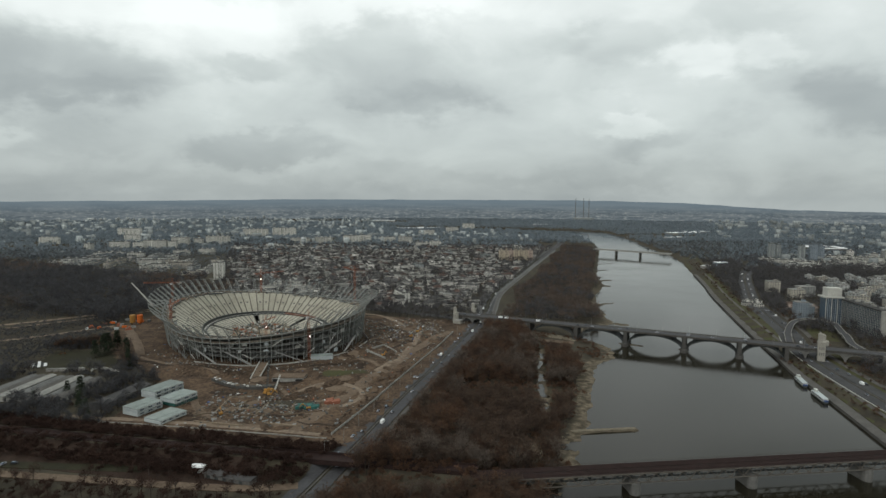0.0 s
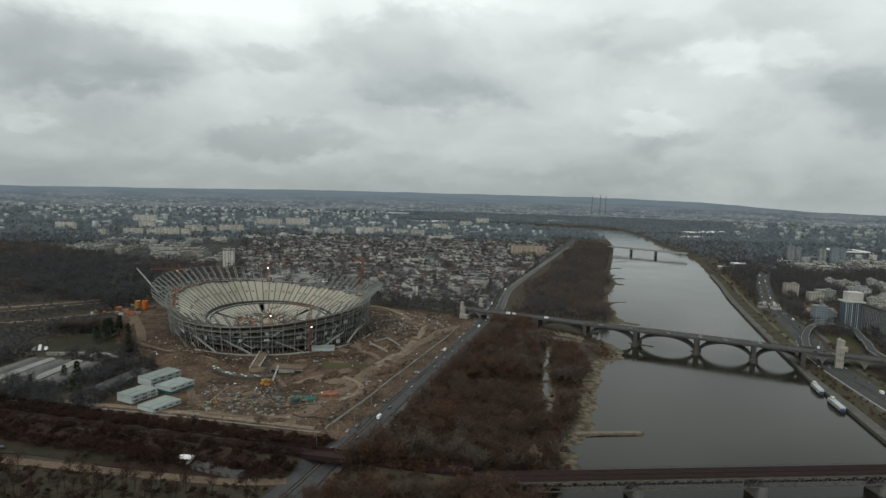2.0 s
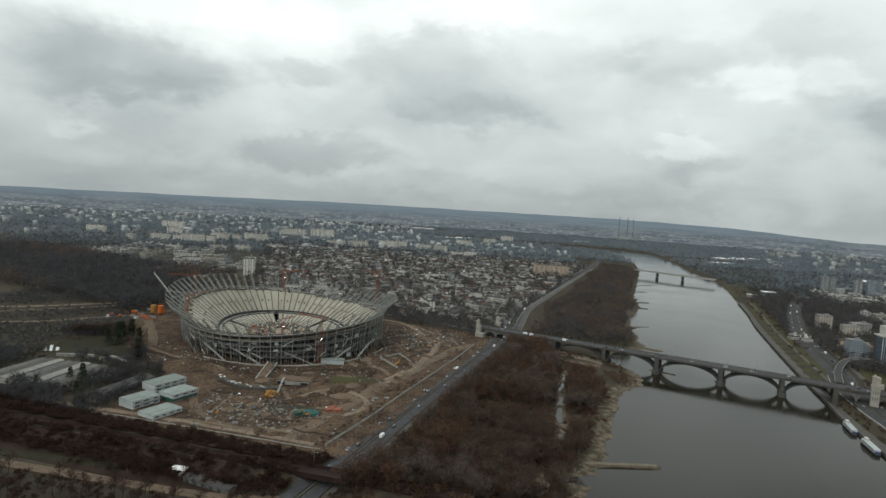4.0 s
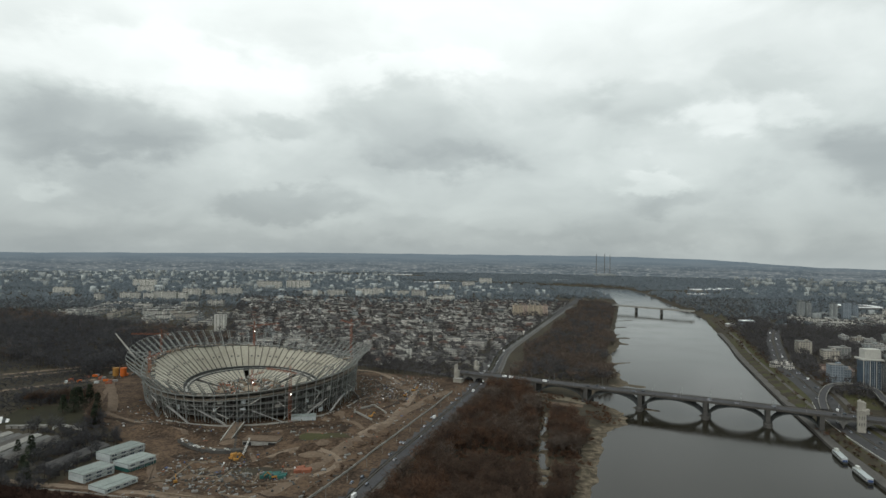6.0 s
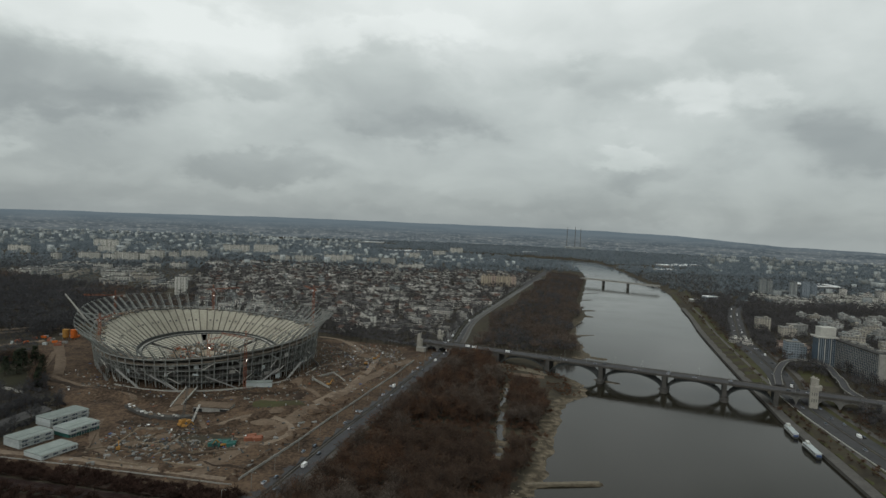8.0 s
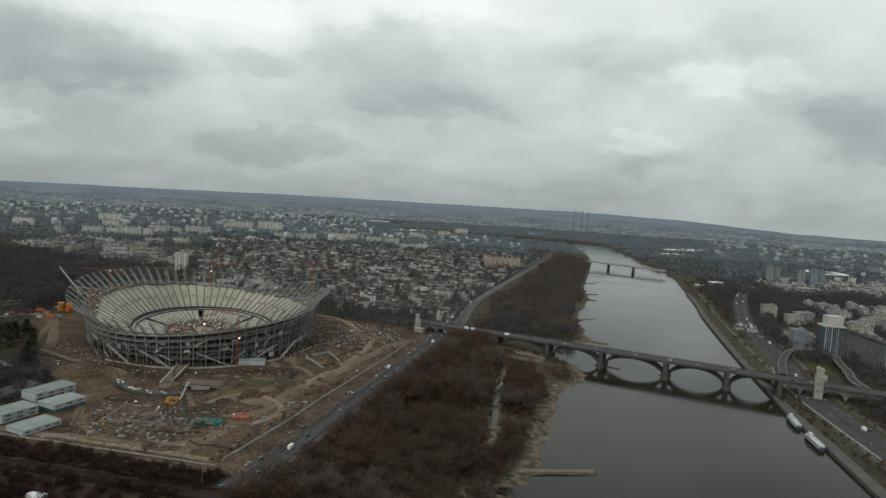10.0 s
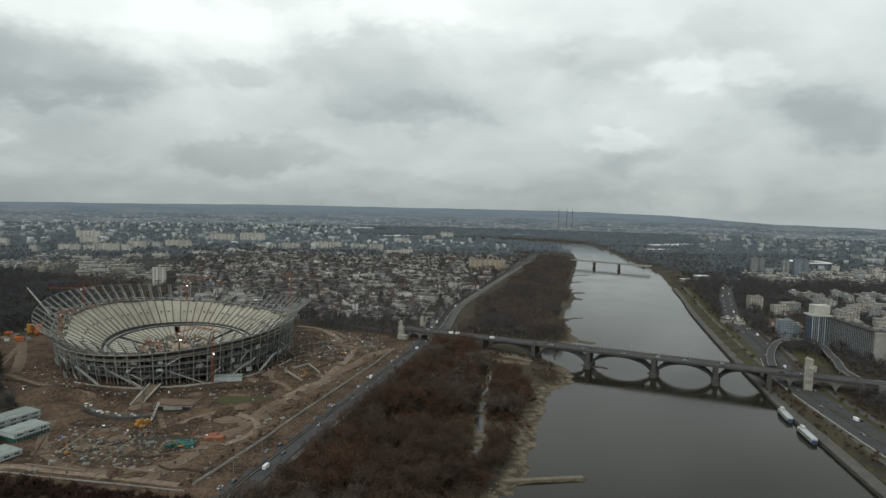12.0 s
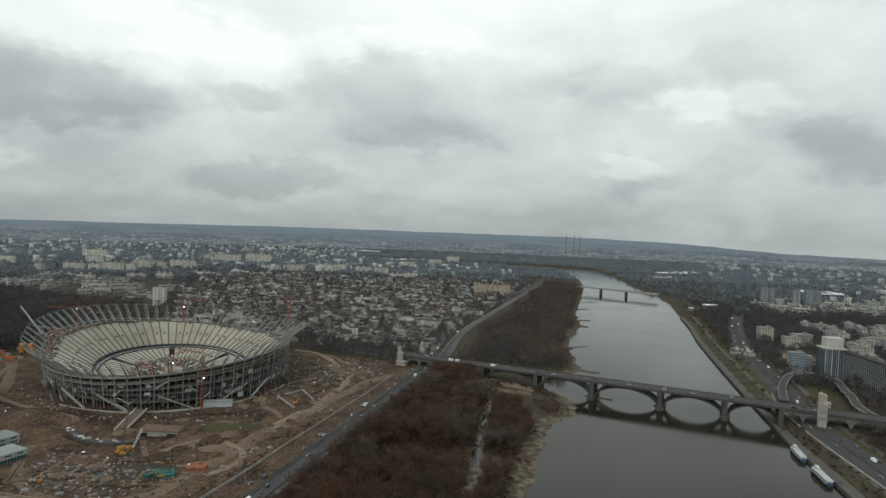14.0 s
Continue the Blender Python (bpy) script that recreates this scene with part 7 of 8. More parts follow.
# curb road that skirts the stadium
apron = base("stadium_apron", label="concrete apron wall at the stadium foot", category="retaining wall")
bm = bmesh.new()
ring_band(bm, [(5.4, 7.0, 0), (5.4, 9.8, 0), (6.6, 9.8, 0), (6.6, 7.0, 0)], 40, -2.4, -0.7, close=False)
part("wall", bm, M_CONCRETE, apron)

# tower cranes
M_LAMP = bpy.data.materials.new("floodlight")
M_LAMP.use_nodes = True
M_LAMP.node_tree.nodes["Principled BSDF"].inputs["Emission Color"].default_value = (1, 0.97, 0.9, 1)
M_LAMP.node_tree.nodes["Principled BSDF"].inputs["Emission Strength"].default_value = 6.0


def lattice(bm, p, q, w, n, r=0.14):
    """A square lattice boom from p to q."""
    p, q = Vector(p), Vector(q)
    way = (q - p).normalized()
    a = way.orthogonal().normalized() * w / 2
    b = way.cross(a)
    cs = [a + b, a - b, -a - b, b - a]
    for c in cs:
        strut(bm, p + c, q + c, r, 4)
    for k in range(n):
        u, v = p.lerp(q, k / n), p.lerp(q, (k + 1) / n)
        for i in range(4):
            strut(bm, u + cs[i], v + cs[(i + 1) % 4], r * 0.7, 3)


def tower_crane(x, y, z, h, jib, turn, lamp=None):
    c = base("tower_crane", x, y, z, turn, "red-brown lattice tower crane over the stadium", "tower crane", "tower cranes")
    bm = bmesh.new()
    lattice(bm, (0, 0, -1), (0, 0, h), 2.2, int(h / 2.6), 0.2)
    part("mast", bm, M_RUST, c)
    bm = bmesh.new()
    lattice(bm, (1.5, 0, h + 1.4), (jib, 0, h + 1.4), 1.4, int(jib / 2.6), 0.14)
    part("jib", bm, M_RUST, c)
    bm = bmesh.new()
    lattice(bm, (-1.5, 0, h + 1.2), (-jib * 0.3, 0, h + 1.2), 1.3, 6, 0.14)
    part("counter_jib", bm, M_RUST, c)
    bm = bmesh.new()
    box(bm, -jib * 0.29, 0, h - 0.6, 3.2, 1.8, 2.2)
    part("ballast", bm, M_CONCRETE, c)
    bm = bmesh.new()
    lattice(bm, (0, 0, h + 1), (0, 0, h + 8), 1.2, 3, 0.14)
    strut(bm, (0, 0, h + 8), (jib * 0.7, 0, h + 2), 0.07, 3)
    strut(bm, (0, 0, h + 8), (-jib * 0.28, 0, h + 2), 0.07, 3)
    part("head", bm, M_RUST, c)
    bm = bmesh.new()
    box(bm, 1.6, 0.9, h - 1.6, 1.6, 1.4, 2.0)
    part("cab", bm, M_WHITE, c)
    if lamp:
        bm = bmesh.new()
        box(bm, 0, -1.4, lamp, 1.1, 0.7, 0.8)
        part("floodlight", bm, M_LAMP, c, "bright white floodlight")


tower_crane(-139, 628, 8, 48, 34, 150, 27)
tower_crane(-392, 872, 8, 48, 40, 188)
tower_crane(-272, 905, 8, 58, 38, 40, 50)
tower_crane(-126, 880, 8, 66, 44, 120)
tower_crane(-224, 762, 4, 20, 22, 70, 12)
tower_crane(-320, 705, 8, 46, 30, 95)


# machines and vehicles
def excavator(x, y, rz, mat, s=1.0):
    e = base("excavator", x, y, site_z(x, y), rz, "yellow-orange tracked excavator on the site", "excavator", "excavators")
    for k in (-1.2, 1.2):
        bm = bmesh.new()
        box(bm, 0, k, 0, 4.4, 0.8, 1.0, 0, 0.9)
        part("track", bm, M_BLACK, e)
    bm = bmesh.new()
    box(bm, -0.4, 0, 1.0, 4.2, 2.8, 1.5, 0, 0.94)
    part("body", bm, mat, e)
    bm = bmesh.new()
    box(bm, 1.0, 0.7, 2.5, 1.6, 1.2, 1.5, 0, 0.85)
    part("cab", bm, M_GLASS, e)
    bm = bmesh.new()
    beam(bm, (1.4, -0.5, 2.0), (4.6, -0.5, 5.2), 0.6, 0.8)
    part("boom", bm, mat, e)
    bm = bmesh.new()
    beam(bm, (4.6, -0.5, 5.2), (7.0, -0.5, 2.2), 0.45, 0.6)
    arm = part("arm", bm, mat, e)
    bm = bmesh.new()
    box(bm, 7.0, -0.5, 1.0, 1.2, 1.3, 1.2, 0, 0.7)
    part("bucket", bm, M_DARKSTEEL, arm)
    e.scale = (s, s, s)


for x, y, rz in ((-150, 518, 20), (-109, 484, 200), (-176, 470, 120), (-62, 648, 60), (-36, 735, 300), (-28, 760, 40)):
    excavator(x, y, rz, M_YELLOW, 0.95)
mobile = base("mobile_crane", -153, 524, site_z(-153, 524), 70, "yellow mobile crane with a raised dark boom", "mobile crane")
bm = bmesh.new()
box(bm, 0, 0, 1.0, 12, 3, 1.6)
part("chassis", bm, M_YELLOW, mobile)
bm = bmesh.new()
box(bm, -2, 0, 2.6, 5, 2.8, 2.2)
part("house", bm, M_YELLOW, mobile)
for k in range(4):
    for s in (-1.3, 1.3):
        bm = bmesh.new()
        strut(bm, (-4.5 + 3 * k, s - 0.3, 0.7), (-4.5 + 3 * k, s + 0.3, 0.7), 0.7, 10)
        part("wheel", bm, M_BLACK, mobile)
bm = bmesh.new()
lattice(bm, (-2, 0, 4), (9, 5, 30), 1.2, 9, 0.16)
part("boom", bm, M_DARKSTEEL, mobile)
bm = bmesh.new()
lattice(bm, (4, -4, 2), (11, -5, 14), 1.0, 5, 0.2)
part("lowered_jib", bm, M_WHITESTEEL, mobile)

car_body = bmesh.new()
box(car_body, 0, 0, 0.35, 4.4, 1.8, 0.75, 0, 0.97)
car_me = bpy.data.meshes.new("body")
car_body.to_mesh(car_me)
car_body.free()
car_me.materials.append(M_CAR)
cab_b = bmesh.new()
box(cab_b, -0.2, 0, 1.1, 2.6, 1.65, 0.6, 0, 0.78)
cab_me = bpy.data.meshes.new("cabin")
cab_b.to_mesh(cab_me)
cab_b.free()
cab_me.materials.append(M_GLASS)
whl = bmesh.new()
strut(whl, (0, -0.12, 0), (0, 0.12, 0), 0.33, 10)
whl_me = bpy.data.meshes.new("wheel")
whl.to_mesh(whl_me)
whl.free()
whl_me.materials.append(M_BLACK)
van_b = bmesh.new()
box(van_b, -0.4, 0, 0.4, 5.2, 2.1, 2.2, 0, 0.97)
van_me = bpy.data.meshes.new("body")
van_b.to_mesh(van_me)
van_b.free()
van_me.materials.append(M_WHITE)


def car(x, y, z, rz, van=False, group="cars on the roads"):
    c = base("van" if van else "car", x, y, z, rz, "white delivery van on the road" if van else "passenger car on the road", "van" if van else "car", group)
    share("body", van_me if van else car_me, c)
    if not van:
        share("cabin", cab_me, c)
    for a in (-1.4, 1.4):
        for b in (-0.85, 0.85):
            share("wheel", whl_me, c, pose(a, b, 0.33))


car_rnd = random.Random(3)


def traffic(line, off, n, lift, first=0, last=None, flip=0):
    ln = offset_line(line, off)
    last = last or len(ln) - 2
    for k in range(n):
        i = int(first + (last - first) * (k + car_rnd.uniform(0.1, 0.9)) / n)
        (x, y), (u, v) = ln[i], ln[i + 1]
        car(x, y, lift(x, y), math.degrees(math.atan2(v - y, u - x)) + flip, car_rnd.random() < 0.14)


gz = lambda x, y: ground_z(x, y) + 0.47
traffic(RIVER_ROAD, -4.2, 26, gz, 12, 110, 180)
traffic(RIVER_ROAD, 4.5, 22, gz, 12, 110)
traffic(RIVER_ROAD, 7.6, 6, gz, 12, 60)
gz2 = lambda x, y: ground_z(x, y) + 0.52
traffic(WEST_ROAD, -6, 26, gz2, 16, 90, 180)
traffic(WEST_ROAD, 6, 24, gz2, 16, 90)
traffic(WEST_ROAD, -9.5, 16, gz2, 16, 60, 180)
deck_line = [tuple(on_deck(30 + 8 * k).xy) for k in range(55)]
traffic(deck_line, -3.5, 13, lambda x, y: DECK_Z + 0.1)
traffic(deck_line, 3.5, 7, lambda x, y: DECK_Z + 0.1, flip=180)

# stored material all over the site
PILES = []
for nm, mat, dims in (("timber", M_WOOD, (6, 2.2, 1.3)), ("steel_pipe", M_STEEL, (7, 2.0, 1.2)), ("crate", M_CRATE, (3, 2.2, 2.1)), ("container", M_RUST, (6, 2.4, 2.5)),
                      ("formwork_panel", M_WOOD, (5, 2.5, 1.2)), ("steel_bar", M_DARKSTEEL, (9, 1.6, 0.9)), ("container", M_TEAL, (6, 2.4, 2.5)), ("concrete_block", M_CRATE, (5, 2.6, 1.6))):
    bm = bmesh.new()
    a, b, c = dims
    if nm in ("crate", "container"):
        box(bm, 0, 0, 0, a, b, c)
    else:
        # one stepped, slightly leaning heap
        prof = [(-0.5, 0), (0.5, 0), (0.5, 0.7), (0.3, 0.75), (0.28, 1.0), (-0.1, 1.05), (-0.15, 0.8), (-0.46, 0.85)]
        ends = [[bm.verts.new((x, u * b, v * c)) for u, v in prof] for x in (-a / 2, a / 2)]
        for i in range(len(prof)):
            j = (i + 1) % len(prof)
            bm.faces.new((ends[0][i], ends[0][j], ends[1][j], ends[1][i]))
        bm.faces.new(ends[0][::-1])
        bm.faces.new(ends[1])
    me = bpy.data.meshes.new("body")
    bm.to_mesh(me)
    bm.free()
    me.materials.append(mat)
    PILES.append((nm, me, {"timber": "stack of raw planks on the soil", "steel_pipe": "grey bundle of steel pipes", "crate": "pale steel material crate on the soil", "container": "steel container standing on the site",
                           "formwork_panel": "stack of yellow formwork panels", "steel_bar": "dark bundle of steel bars", "concrete_block": "pale concrete block lying on the site"}[nm]))
pr = random.Random(21)


def pile(k, x, y, rz, s=1.0):
    nm, me, label = PILES[k]
    ob = new(nm, me)
    ob.matrix_basis = pose(x, y, site_z(x, y) - 0.1, 0, 0, rz) @ Matrix.Diagonal((s, s, s, 1))
    tagged(ob, label, nm.replace("_", " "), "stored material")


for k in range(8):
    pile(6, -116 + (k % 3) * 6.6 + pr.uniform(-0.6, 0.6), 484 + (k // 3) * 4.2, 20 + pr.uniform(-8, 8), 1.0)
for k in range(5):
    pile(3, -94 + (k % 2) * 6, 496 + (k // 2) * 3.4, 30 + pr.uniform(-6, 6), 1.1)
spots = 0
while spots < 250:
    x, y = pr.uniform(-215, 5), pr.uniform(440, 800)
    if pr.random() < 0.28:
        x, y = pr.gauss(-150, 26), pr.gauss(490, 24)
    if not site_mask(np.array([x]), np.array([y]))[0] or past_road(np.array([x]), np.array([y]))[0] > -34 or np.hypot((x - ST_X) / 128, (y - ST_Y) / 168) < 1.03 or y < 442 - 0.05 * (x + 150) or x < -204 and y < 570 or (abs(x + 180) < 9 and 550 < y < 640) or (abs(x + 147) < 19 and 536 < y < 560):
        continue
    pile(pr.choice((0, 1, 1, 5, 5, 5, 7, 7, 0, 4, 2)), x, y, pr.choice((20, 110, 60)) + pr.uniform(-20, 20), pr.uniform(0.3, 0.8))
    spots += 1
for k in range(230):
    # clutter on the pitch and round the rim
    if k < 130:
        p = ring_point(pr.uniform(0, 6.28), -108 + 36 * pr.random(), 4.2, 0)
        nm, me, label = PILES[pr.choice((0, 1, 5, 4, 7, 3))]
    else:
        p = ring_point(pr.uniform(-0.3, 3.4), pr.uniform(-12.5, -7), 38.4, 0.8)
        nm, me, label = PILES[pr.choice((0, 0, 1, 5, 5, 5))]
    ob = new(nm, me)
    ob.matrix_basis = pose(*p, 0, 0, pr.uniform(0, 180))
    tagged(ob, label, nm.replace("_", " "), "material in the stadium")

# small debris, too fine to count
DEBRIS = []
for a, b, c in ((2.4, 0.5, 0.4), (1.2, 1.0, 0.8), (3.6, 0.3, 0.3), (1.8, 1.4, 0.5), (0.9, 0.7, 1.1)):
    bm = bmesh.new()
    box(bm, 0, 0, -0.1, a, b, c, 0, 0.85)
    me = bpy.data.meshes.new("tmp")
    bm.to_mesh(me)
    bm.free()
    DEBRIS.append(flat_copy(me))
    bpy.data.meshes.remove(me)


def debris_spots(n, seed):
    rng = np.random.default_rng(seed)
    out = []
    while len(out) < n:
        c = rng.random()
        if c < 0.2:
            x, y = rng.normal(-150, 28), rng.normal(492, 20)
        elif c < 0.5:
            x, y = rng.normal(-40, 22), rng.normal(780, 34)
        elif c < 0.68:
            f = rng.random() * 5.6 - 2.9
            p = ring_point(f, rng.uniform(3, 26), 8, 0)
            x, y = p.x, p.y
        else:
            x, y = rng.uniform(-330, 10), rng.uniform(440, 850)
        if not site_mask(np.array([x]), np.array([y]))[0] or past_road(np.array([x]), np.array([y]))[0] > -30 or (x < -200 and y < 570):
            continue
        q = (math.cos(-ST_TURN) * (x - ST_X) - math.sin(-ST_TURN) * (y - ST_Y), math.sin(-ST_TURN) * (x - ST_X) + math.cos(-ST_TURN) * (y - ST_Y))
        if (q[0] / ST_A) ** 2 + (q[1] / ST_B) ** 2 < 0.92:
            continue
        out.append((x, y, site_z(x, y), rng.uniform(0.5, 1.5), rng.uniform(0, 6.28), rng.integers(0, 60)))
    return np.array(out)


for n, mat, seed, lab in ((1100, M_WOOD, 1, "brown planks and boards"), (600, M_CRATE, 2, "grey offcuts and drums"), (150, M_CONCRETE, 3, "pale concrete rubble"), (130, M_RUST, 4, "rusty scraps"), (45, M_WHITE, 5, "white sheets and bags"), (1000, M_DARKSTEEL, 6, "dark steel scraps"), (60, M_BLUE, 7, "blue barrels")):
    many("site_debris", DEBRIS, debris_spots(n, seed), mat, lab + " strewn over the building site", "debris")
# debris on the pitch and the terraces of the stadium
drng = np.random.default_rng(33)
for n, mat, lab in ((420, M_WOOD, "planks"), (320, M_DARKSTEEL, "steel bars"), (260, M_PALE, "concrete pieces"), (60, M_RUST, "red scaffold frames")):
    rows_d = []
    for k in range(n):
        if k % 3:
            p = ring_point(drng.uniform(0, 6.28), -112 + 42 * drng.random(), 4.25, 0)
        else:
            p = ring_point(drng.uniform(-3.14, 3.14), drng.uniform(-8.6, -4.8), 39.2, 0.85)
        rows_d.append((p.x, p.y, p.z, drng.uniform(1.6, 3.4) if k % 3 else drng.uniform(0.8, 1.8), drng.uniform(0, 6.28), drng.integers(0, 60)))
    many("stadium_debris", DEBRIS, np.array(rows_d), mat, lab + " lying about in the stadium", "debris")

# edge trees, conifers and bushes
for x, y, s in ((-316, 516, 1.1), (-309, 508, 0.9), (-330, 520, 0.8), (-280, 462, 1.0), (-287, 470, 0.8), (-346, 500, 0.7), (-372, 662, 1.5), (-370, 650, 1.4), (-374, 640, 1.2), (-368, 674, 1.5), (-296, 480, 0.9)):
    plant("pine", x, y, s, "conifers at the site's edge")
tr2 = random.Random(31)
for k in range(70):
    x, y = tr2.uniform(-420, -268), tr2.uniform(470, 660)
    if -405 < x < -296 and 495 < y < 672 or -300 < x < -258 and 480 < y < 562:
        continue
    plant(tr2.choice(("bare", "bush", "bush")), x, y, tr2.uniform(0.5, 0.85), "trees beside the site")
for k in range(30):
    x, y = fence_line[k % len(fence_line)]
    plant("bush", x - tr2.uniform(2, 9), y + tr2.uniform(-3, 3), tr2.uniform(0.3, 0.6), "bushes along the fence")
def field_ok(x, y):
    roads_w = np.min([capsule(x, y, *a, *b) for a, b in (((-620, 690), (-530, 716)), ((-530, 716), (-465, 772)), ((-760, 740), (-600, 800)), ((-600, 800), (-500, 880)), ((-500, 880), (-430, 930)), ((-700, 715), (-590, 770)), ((-590, 770), (-500, 850)))], 0)
    return (x < np.interp(y, [596, 645, 713, 790, 860], [-432, -420, -394, -440, -445])) & (roads_w > 12) & (np.hypot(x + 430, y - 818) > 26) & ~((y < 664) & (x > -425))


west_field = scatter(14000, -680, -330, 520, 960, field_ok, 61, 0.3, 0.55, 4.4)
# training field with a row of poplars
road("training_field", smooth_line([(-396, 600), (-404, 640), (-410, 668)], 8), 44, lambda x, y: ground_z(x, y) + 0.3, M_DARKGRASS, "dark green training field beside the site", "field")
road("training_field", smooth_line([(-354, 604), (-367, 640), (-381, 668)], 8), 38, lambda x, y: ground_z(x, y) + 0.42, M_DARKGRASS, "dark green training field beside the site", "field")
for k in range(26):
    f = k / 25
    plant("pine" if k % 2 else "bare", -316 - 36 * f + tr2.uniform(-2, 2), 594 + 68 * f, tr2.uniform(0.8, 1.15), "trees beside the training field")
for k in range(34):
    f = k / 33
    plant("bare", -436 + 62 * f, 674 + 16 * f + tr2.uniform(-3, 3), tr2.uniform(0.7, 1.0), "trees beside the training field")
wall_w = base("boundary_wall", label="pale curved boundary wall beside the market halls", category="wall")
wl_pts = smooth_line([(-348, 587), (-350, 598), (-340, 597), (-320, 587)], 4)
for p, q in zip(wl_pts, wl_pts[1:]):
    bm = bmesh.new()
    beam(bm, (*p, ground_z(*p) + 1.3), (*q, ground_z(*q) + 1.3), 0.5, 2.6)
    part("panel", bm, M_PALE, wall_w)
def lot_ok(x, y):
    ok = ~((x > -408) & (x < -310) & (y > 494) & (y < 572)) & (capsule(x, y, -283, 484, -272, 540) > 10) & ~((x > -264) & (y > 440) & (y < 566)) & (capsule(x, y, -394, 590, -358, 595) > 5) & (np.hypot(x + 413, y - 608) > 13)
    ok &= ~((y > 584) & (y < 674) & (x < -322 - 0.5 * (y - 594))) & (capsule(x, y, -350, 594, -320, 587) > 4) & (np.abs(capsule(x, y, -900, 545, 20, 360)) > 26)
    return ok & (x < np.interp(y, [440, 560, 600, 640, 700], [-258, -266, -305, -350, -395])) & (np.sin(x * 0.07) + np.sin(y * 0.06 + 1.0) > -1.3)


lot = scatter(9000, -480, -256, 440, 700, lot_ok, 64, 0.5, 0.95, 4.2)
many("edge_thicket", [c for _, c in BUSHES + TREES[:2]], lot, M_TWIG_PARK, "dark bare thicket and trees beside the building site", "thicket")
many("edge_thicket_stems", [t for t, _ in BUSHES + TREES[:2]], lot, M_BARK, "stems of the thicket beside the site", "thicket")
belt_line = [(-330, 962), (-160, 945), (-60, 905), (10, 868), (40, 846)]
belt = scatter(3000, -420, 60, 840, 1010, lambda x, y: np.min([np.abs(capsule(x, y, *a, *b) - 19) for a, b in zip(belt_line, belt_line[1:])], 0) < 13, 65, 0.5, 0.9, 4.5)
belt = belt[np.min([capsule(belt[:, 0], belt[:, 1], *a, *b) for a, b in zip(belt_line, belt_line[1:])], 0) > 8.5]
many("avenue_trees", [c for _, c in FARTREES], belt, M_TWIG_FAR, "dark bare trees lining the avenue", "trees")
many("avenue_trunks", [t for t, _ in FARTREES], belt, M_BARK, "trunks of the avenue trees", "trees")
many("field_thicket", [c for _, c in FARTREES + BUSHES], west_field, M_TWIG_PARK, "brown thicket west of the stadium", "thicket")
for line, w in (([(-620, 690), (-530, 716), (-465, 772), (-440, 800)], 8), ([(-760, 740), (-600, 800), (-500, 880), (-430, 930), (-330, 960)], 9), ([(-700, 715), (-590, 770), (-500, 850), (-440, 905)], 6)):
    road("park_road", smooth_line(line, 10), w, lambda x, y: ground_z(x, y) + 0.45, M_PALETRACK, "pale road west of the stadium")
road("bridge_ramp", smooth_line([(-60, 905), (-18, 930), (2, 980), (23, 1014), (58, 1034), (92, 1040)], 8), 9, lambda x, y: ground_z(x, y) + 0.7, M_ROADPALE, "pale curved ramp from the bridge to the river road")
road("bridge_green", smooth_line([(48, 880), (52, 930), (60, 985)], 9), 24, lambda x, y: ground_z(x, y) + 0.35, M_GRASS, "green lawn inside the ramp", "grass")
road("avenue", smooth_line([(-330, 962), (-160, 945), (-60, 905), (10, 868), (44, 842)], 10), 13, lambda x, y: ground_z(x, y) + 0.45, M_ASPHALT, "avenue behind the stadium leading to the bridge")

# ---- in front of the railway ----
road("front_road", smooth_line([(-480, 392), (-278, 367), (-200, 357), (-129, 349), (-96, 350), (-86, 352)], 10), 8, lambda x, y: ground_z(x, y) + 0.62, M_TRACK, "pale road in front of the railway embankment")
road("front_lot", smooth_line([(-330, 384), (-250, 378), (-190, 374)], 10), 9, lambda x, y: ground_z(x, y) + 0.4, M_DARKGRASS, "dull grass yard beside the front road", "yard")
kiosk = shed(-158, 372, -150, 371, 5, 4, M_WHITE, M_WHITE, "small white-roofed hut beside the road", "hut")
shed(-146, 366, -114, 355, 7, 3.2, M_ROOF_DARK, M_DARKCON, "low dark shed with pale doors")
for k in range(4):
    car(-300 + 7.2 * k + tr2.uniform(-1, 1), 381 - 0.03 * k * 7 + tr2.uniform(-2, 2), ground_z(-300 + 7.2 * k, 380) + 0.45, tr2.choice((80, 95, 10)), tr2.random() < 0.08, "parked cars")
front = scatter(2600, -560, -20, 290, 372, lambda x, y: (np.abs(capsule(x, y, -900, 545, 20, 360)) > 26) & (np.abs(y - np.interp(x, [-480, -278, -129, -96], [392, 367, 349, 350])) > 8) & (past_road(x, y) < -16), 62, 0.45, 0.85, 5.2)
many("front_trees", [c for _, c in TREES[:2] + BUSHES], front, M_THICKET, "bare trees and scrub in front of the railway", "trees")
many("front_trunks", [t for t, _ in TREES[:2] + BUSHES], front, M_BARK, "trunks and stems in front of the railway", "trees")
for off, wide in ((-17, 16.5), (19.5, 21.5), (-33, 15)):
    road("embankment_slope", offset_line([(-640 + 17 * k, 492.7 - 3.418 * k) for k in range(32)], off), wide, lambda x, y: ground_z(x, y) + 0.3, M_LITTER, "dark leaf litter on the railway embankment", "slope")
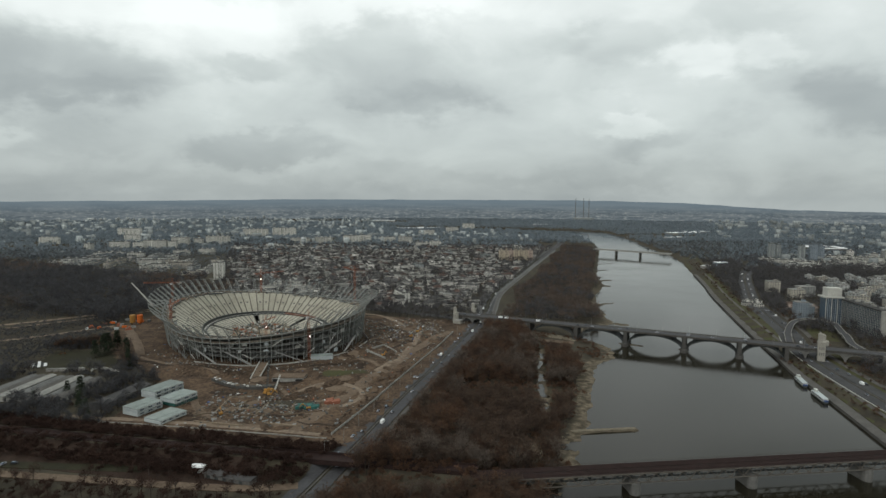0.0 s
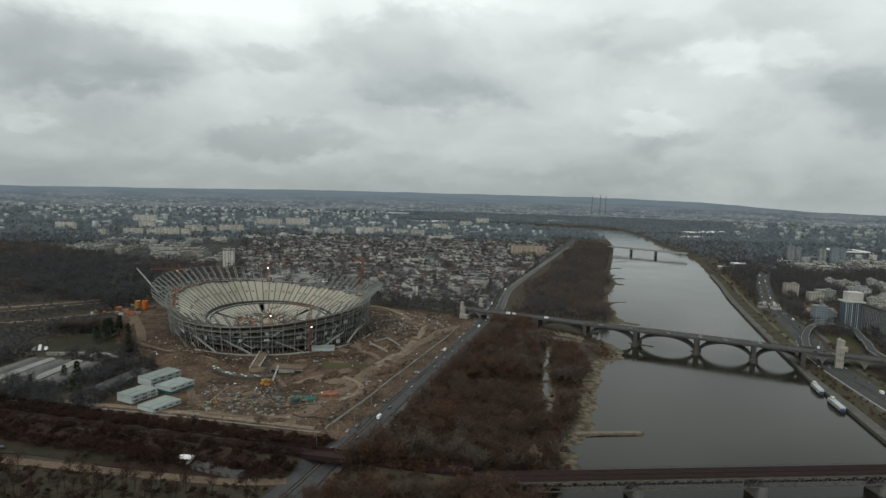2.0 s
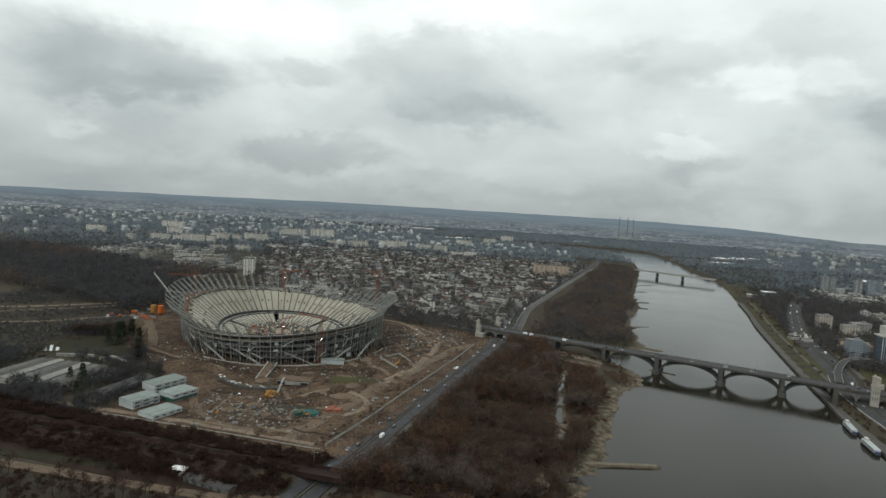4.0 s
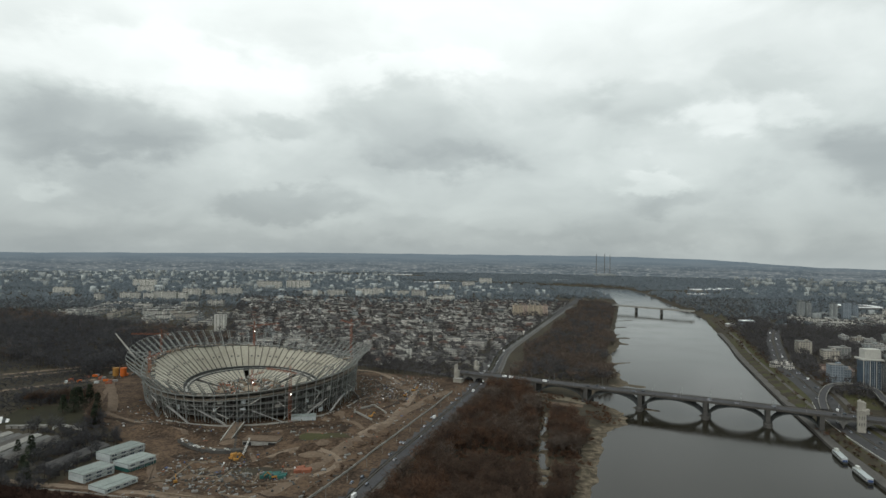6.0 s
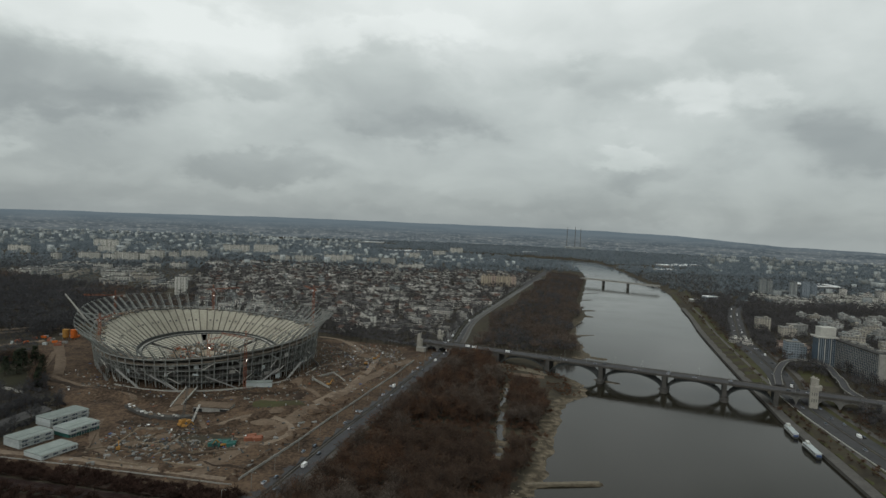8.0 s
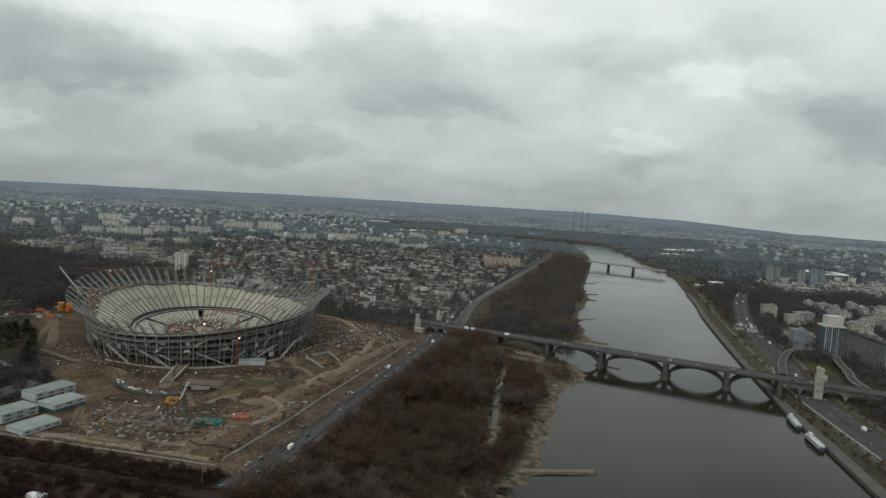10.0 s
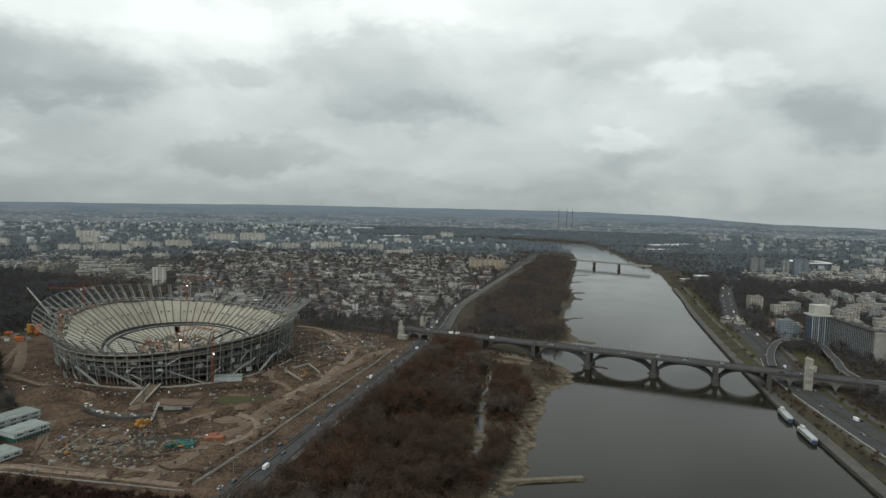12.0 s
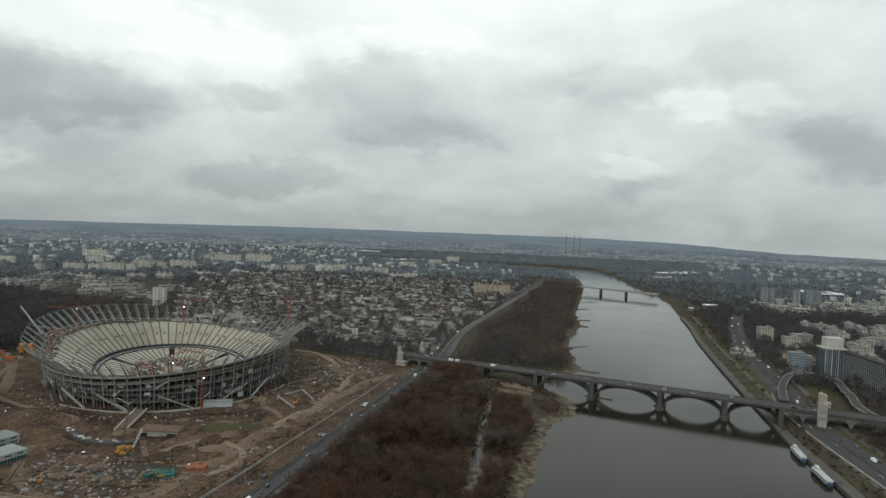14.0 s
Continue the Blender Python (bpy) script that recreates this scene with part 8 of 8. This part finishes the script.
# railway tracks on the embankment
track_thing = base("railway_track", label="pair of railway tracks along the embankment", category="railway track")
bm = bmesh.new()
strip(bm, [(-620, 488.7), (-300, 424.4), (-104, 385)], 11, 13.3, 0.5)
part("ballast", bm, M_RAILRUST, track_thing)
for s in (-3.4, -1.9, 1.9, 3.4):
    bm = bmesh.new()
    beam(bm, (-620, 488.7 + s, 13.45), (-104, 385 + s, 13.45), 0.1, 0.18)
    part("rail", bm, M_RAILRUST, track_thing)
# sandy flats by the bridge
track_s = smooth_line([(118, 792), (136, 776), (158, 764), (176, 752)], 5)
road("sand_flat", track_s, 20, lambda x, y: ground_z(x, y) + 0.35, M_RUBBLE, "pale sandy flat below the bridge", "sand")
road("sand_flat", smooth_line([(128, 742), (146, 738), (168, 734)], 5), 14, lambda x, y: ground_z(x, y) + 0.3, M_TRACK, "brown sandy flat beside the brook", "sand")
# broken stones along the bank
STONES = []
for s in range(3):
    bm = bmesh.new()
    bmesh.ops.create_icosphere(bm, subdivisions=1, radius=1.0)
    for v in bm.verts:
        v.co *= 0.7 + 0.5 * random.Random(s * 100 + v.index).random()
        v.co.z *= 0.6
    me = bpy.data.meshes.new("tmp")
    bm.to_mesh(me)
    bm.free()
    STONES.append(flat_copy(me))
    bpy.data.meshes.remove(me)
st_pl = scatter(9000, 90, 420, 380, 1500, lambda x, y: (height(x, y) > 0.15) & (height(x, y) < 1.5) & (river_gap(x, y) < 22) & (np.abs(x - np.interp(y, [380, 520, 650, 860, 1384], [100, 137, 175, 258, 366])) < 34), 63, 0.3, 1.0, 2.2)
many("bank_stones", STONES, st_pl, M_RUBBLE, "pale broken stones along the river bank", "stones")
groyne = base("groyne", label="low pale stone groyne reaching into the river", category="groyne")
bm = bmesh.new()
beam(bm, (104, 456, 0.9), (157, 463, 0.7), 3.6, 1.6)
part("crest", bm, M_RUBBLE, groyne)

# soil heaps, pits framed with boards, puddles and lamp posts
heap_rnd = random.Random(55)


def soil_heap(x, y, r, h, mat, label):
    bm = bmesh.new()
    rows = []
    for i in range(6):
        f = i / 5
        rows.append([bm.verts.new((r * (1 - f) * math.cos(a) * (1 + 0.3 * noise.noise((x + math.cos(a), y + math.sin(a), 1))), r * 0.75 * (1 - f) * math.sin(a) * (1 + 0.3 * noise.noise((x + math.sin(a), y, 4))),
                                  -0.6 + h * f ** 0.8 + 0.25 * h * noise.noise((x + 3 * f, y + a, 7)))) for a in [2 * math.pi * k / 12 for k in range(12)]])
    for a, b in zip(rows, rows[1:]):
        for k in range(12):
            j = (k + 1) % 12
            bm.faces.new((a[k], a[j], b[j], b[k]))
    ob = link("soil_mound", bm, mat, True)
    ob.matrix_basis = pose(x, y, site_z(x, y), 0, 0, heap_rnd.uniform(0, 180))
    tagged(ob, label, "soil mound", "soil mounds")


done = 0
while done < 95:
    x, y = heap_rnd.uniform(-230, 0), heap_rnd.uniform(440, 820)
    if not site_mask(np.array([x]), np.array([y]))[0] or past_road(np.array([x]), np.array([y]))[0] > -40 or np.hypot((x - ST_X) / 136, (y - ST_Y) / 174) < 1.04 or (x < -200 and y < 572):
        continue
    soil_heap(x, y, heap_rnd.uniform(4, 13), heap_rnd.uniform(1.0, 3.6), heap_rnd.choice((M_DIRT, M_DIRT, M_TRACK)), "heap of dug brown soil on the site")
    done += 1
pit = base("board_frame", label="foundation pit framed with pale boards", category="formwork")
for a, b in (((-182, 474), (-182, 512)), ((-182, 512), (-158, 516)), ((-176, 470), (-148, 468)), ((-148, 468), (-146, 500)), ((-174, 484), (-152, 482)), ((-196, 466), (-182, 474)), ((-190, 452), (-150, 446)),
             ((-120, 470), (-92, 480)), ((-120, 470), (-124, 500)), ((-208, 500), (-196, 470)), ((-136, 452), (-108, 446)), ((-166, 492), (-164, 512))):
    bm = bmesh.new()
    beam(bm, (*a, site_z(*a) + 0.5), (*b, site_z(*b) + 0.5), 0.9, 1.2)
    part("board", bm, heap_rnd.choice((M_WOOD, M_TRACK, M_WOOD)), pit)
for i in range(14, 96, 3):
    (x, y), (u, v) = offset_line(RIVER_ROAD, 11.2)[i], offset_line(RIVER_ROAD, 11.2)[i + 1]
    lamp = base("street_lamp", x, y, ground_z(x, y), math.degrees(math.atan2(v - y, u - x)), "slim grey lamp post beside the river road", "street lamp", "river road lamps")
    bm = bmesh.new()
    strut(bm, (0, 0, 0), (0, 0, 10), 0.16, 5, 0.09)
    part("pole", bm, M_STEEL, lamp)
    bm = bmesh.new()
    beam(bm, (0, 0, 10), (0, -2.4, 10.5), 0.14, 0.14)
    part("arm", bm, M_STEEL, lamp)
    bm = bmesh.new()
    box(bm, 0, -2.6, 10.35, 0.4, 1.0, 0.2)
    part("lantern", bm, M_STEEL, lamp)
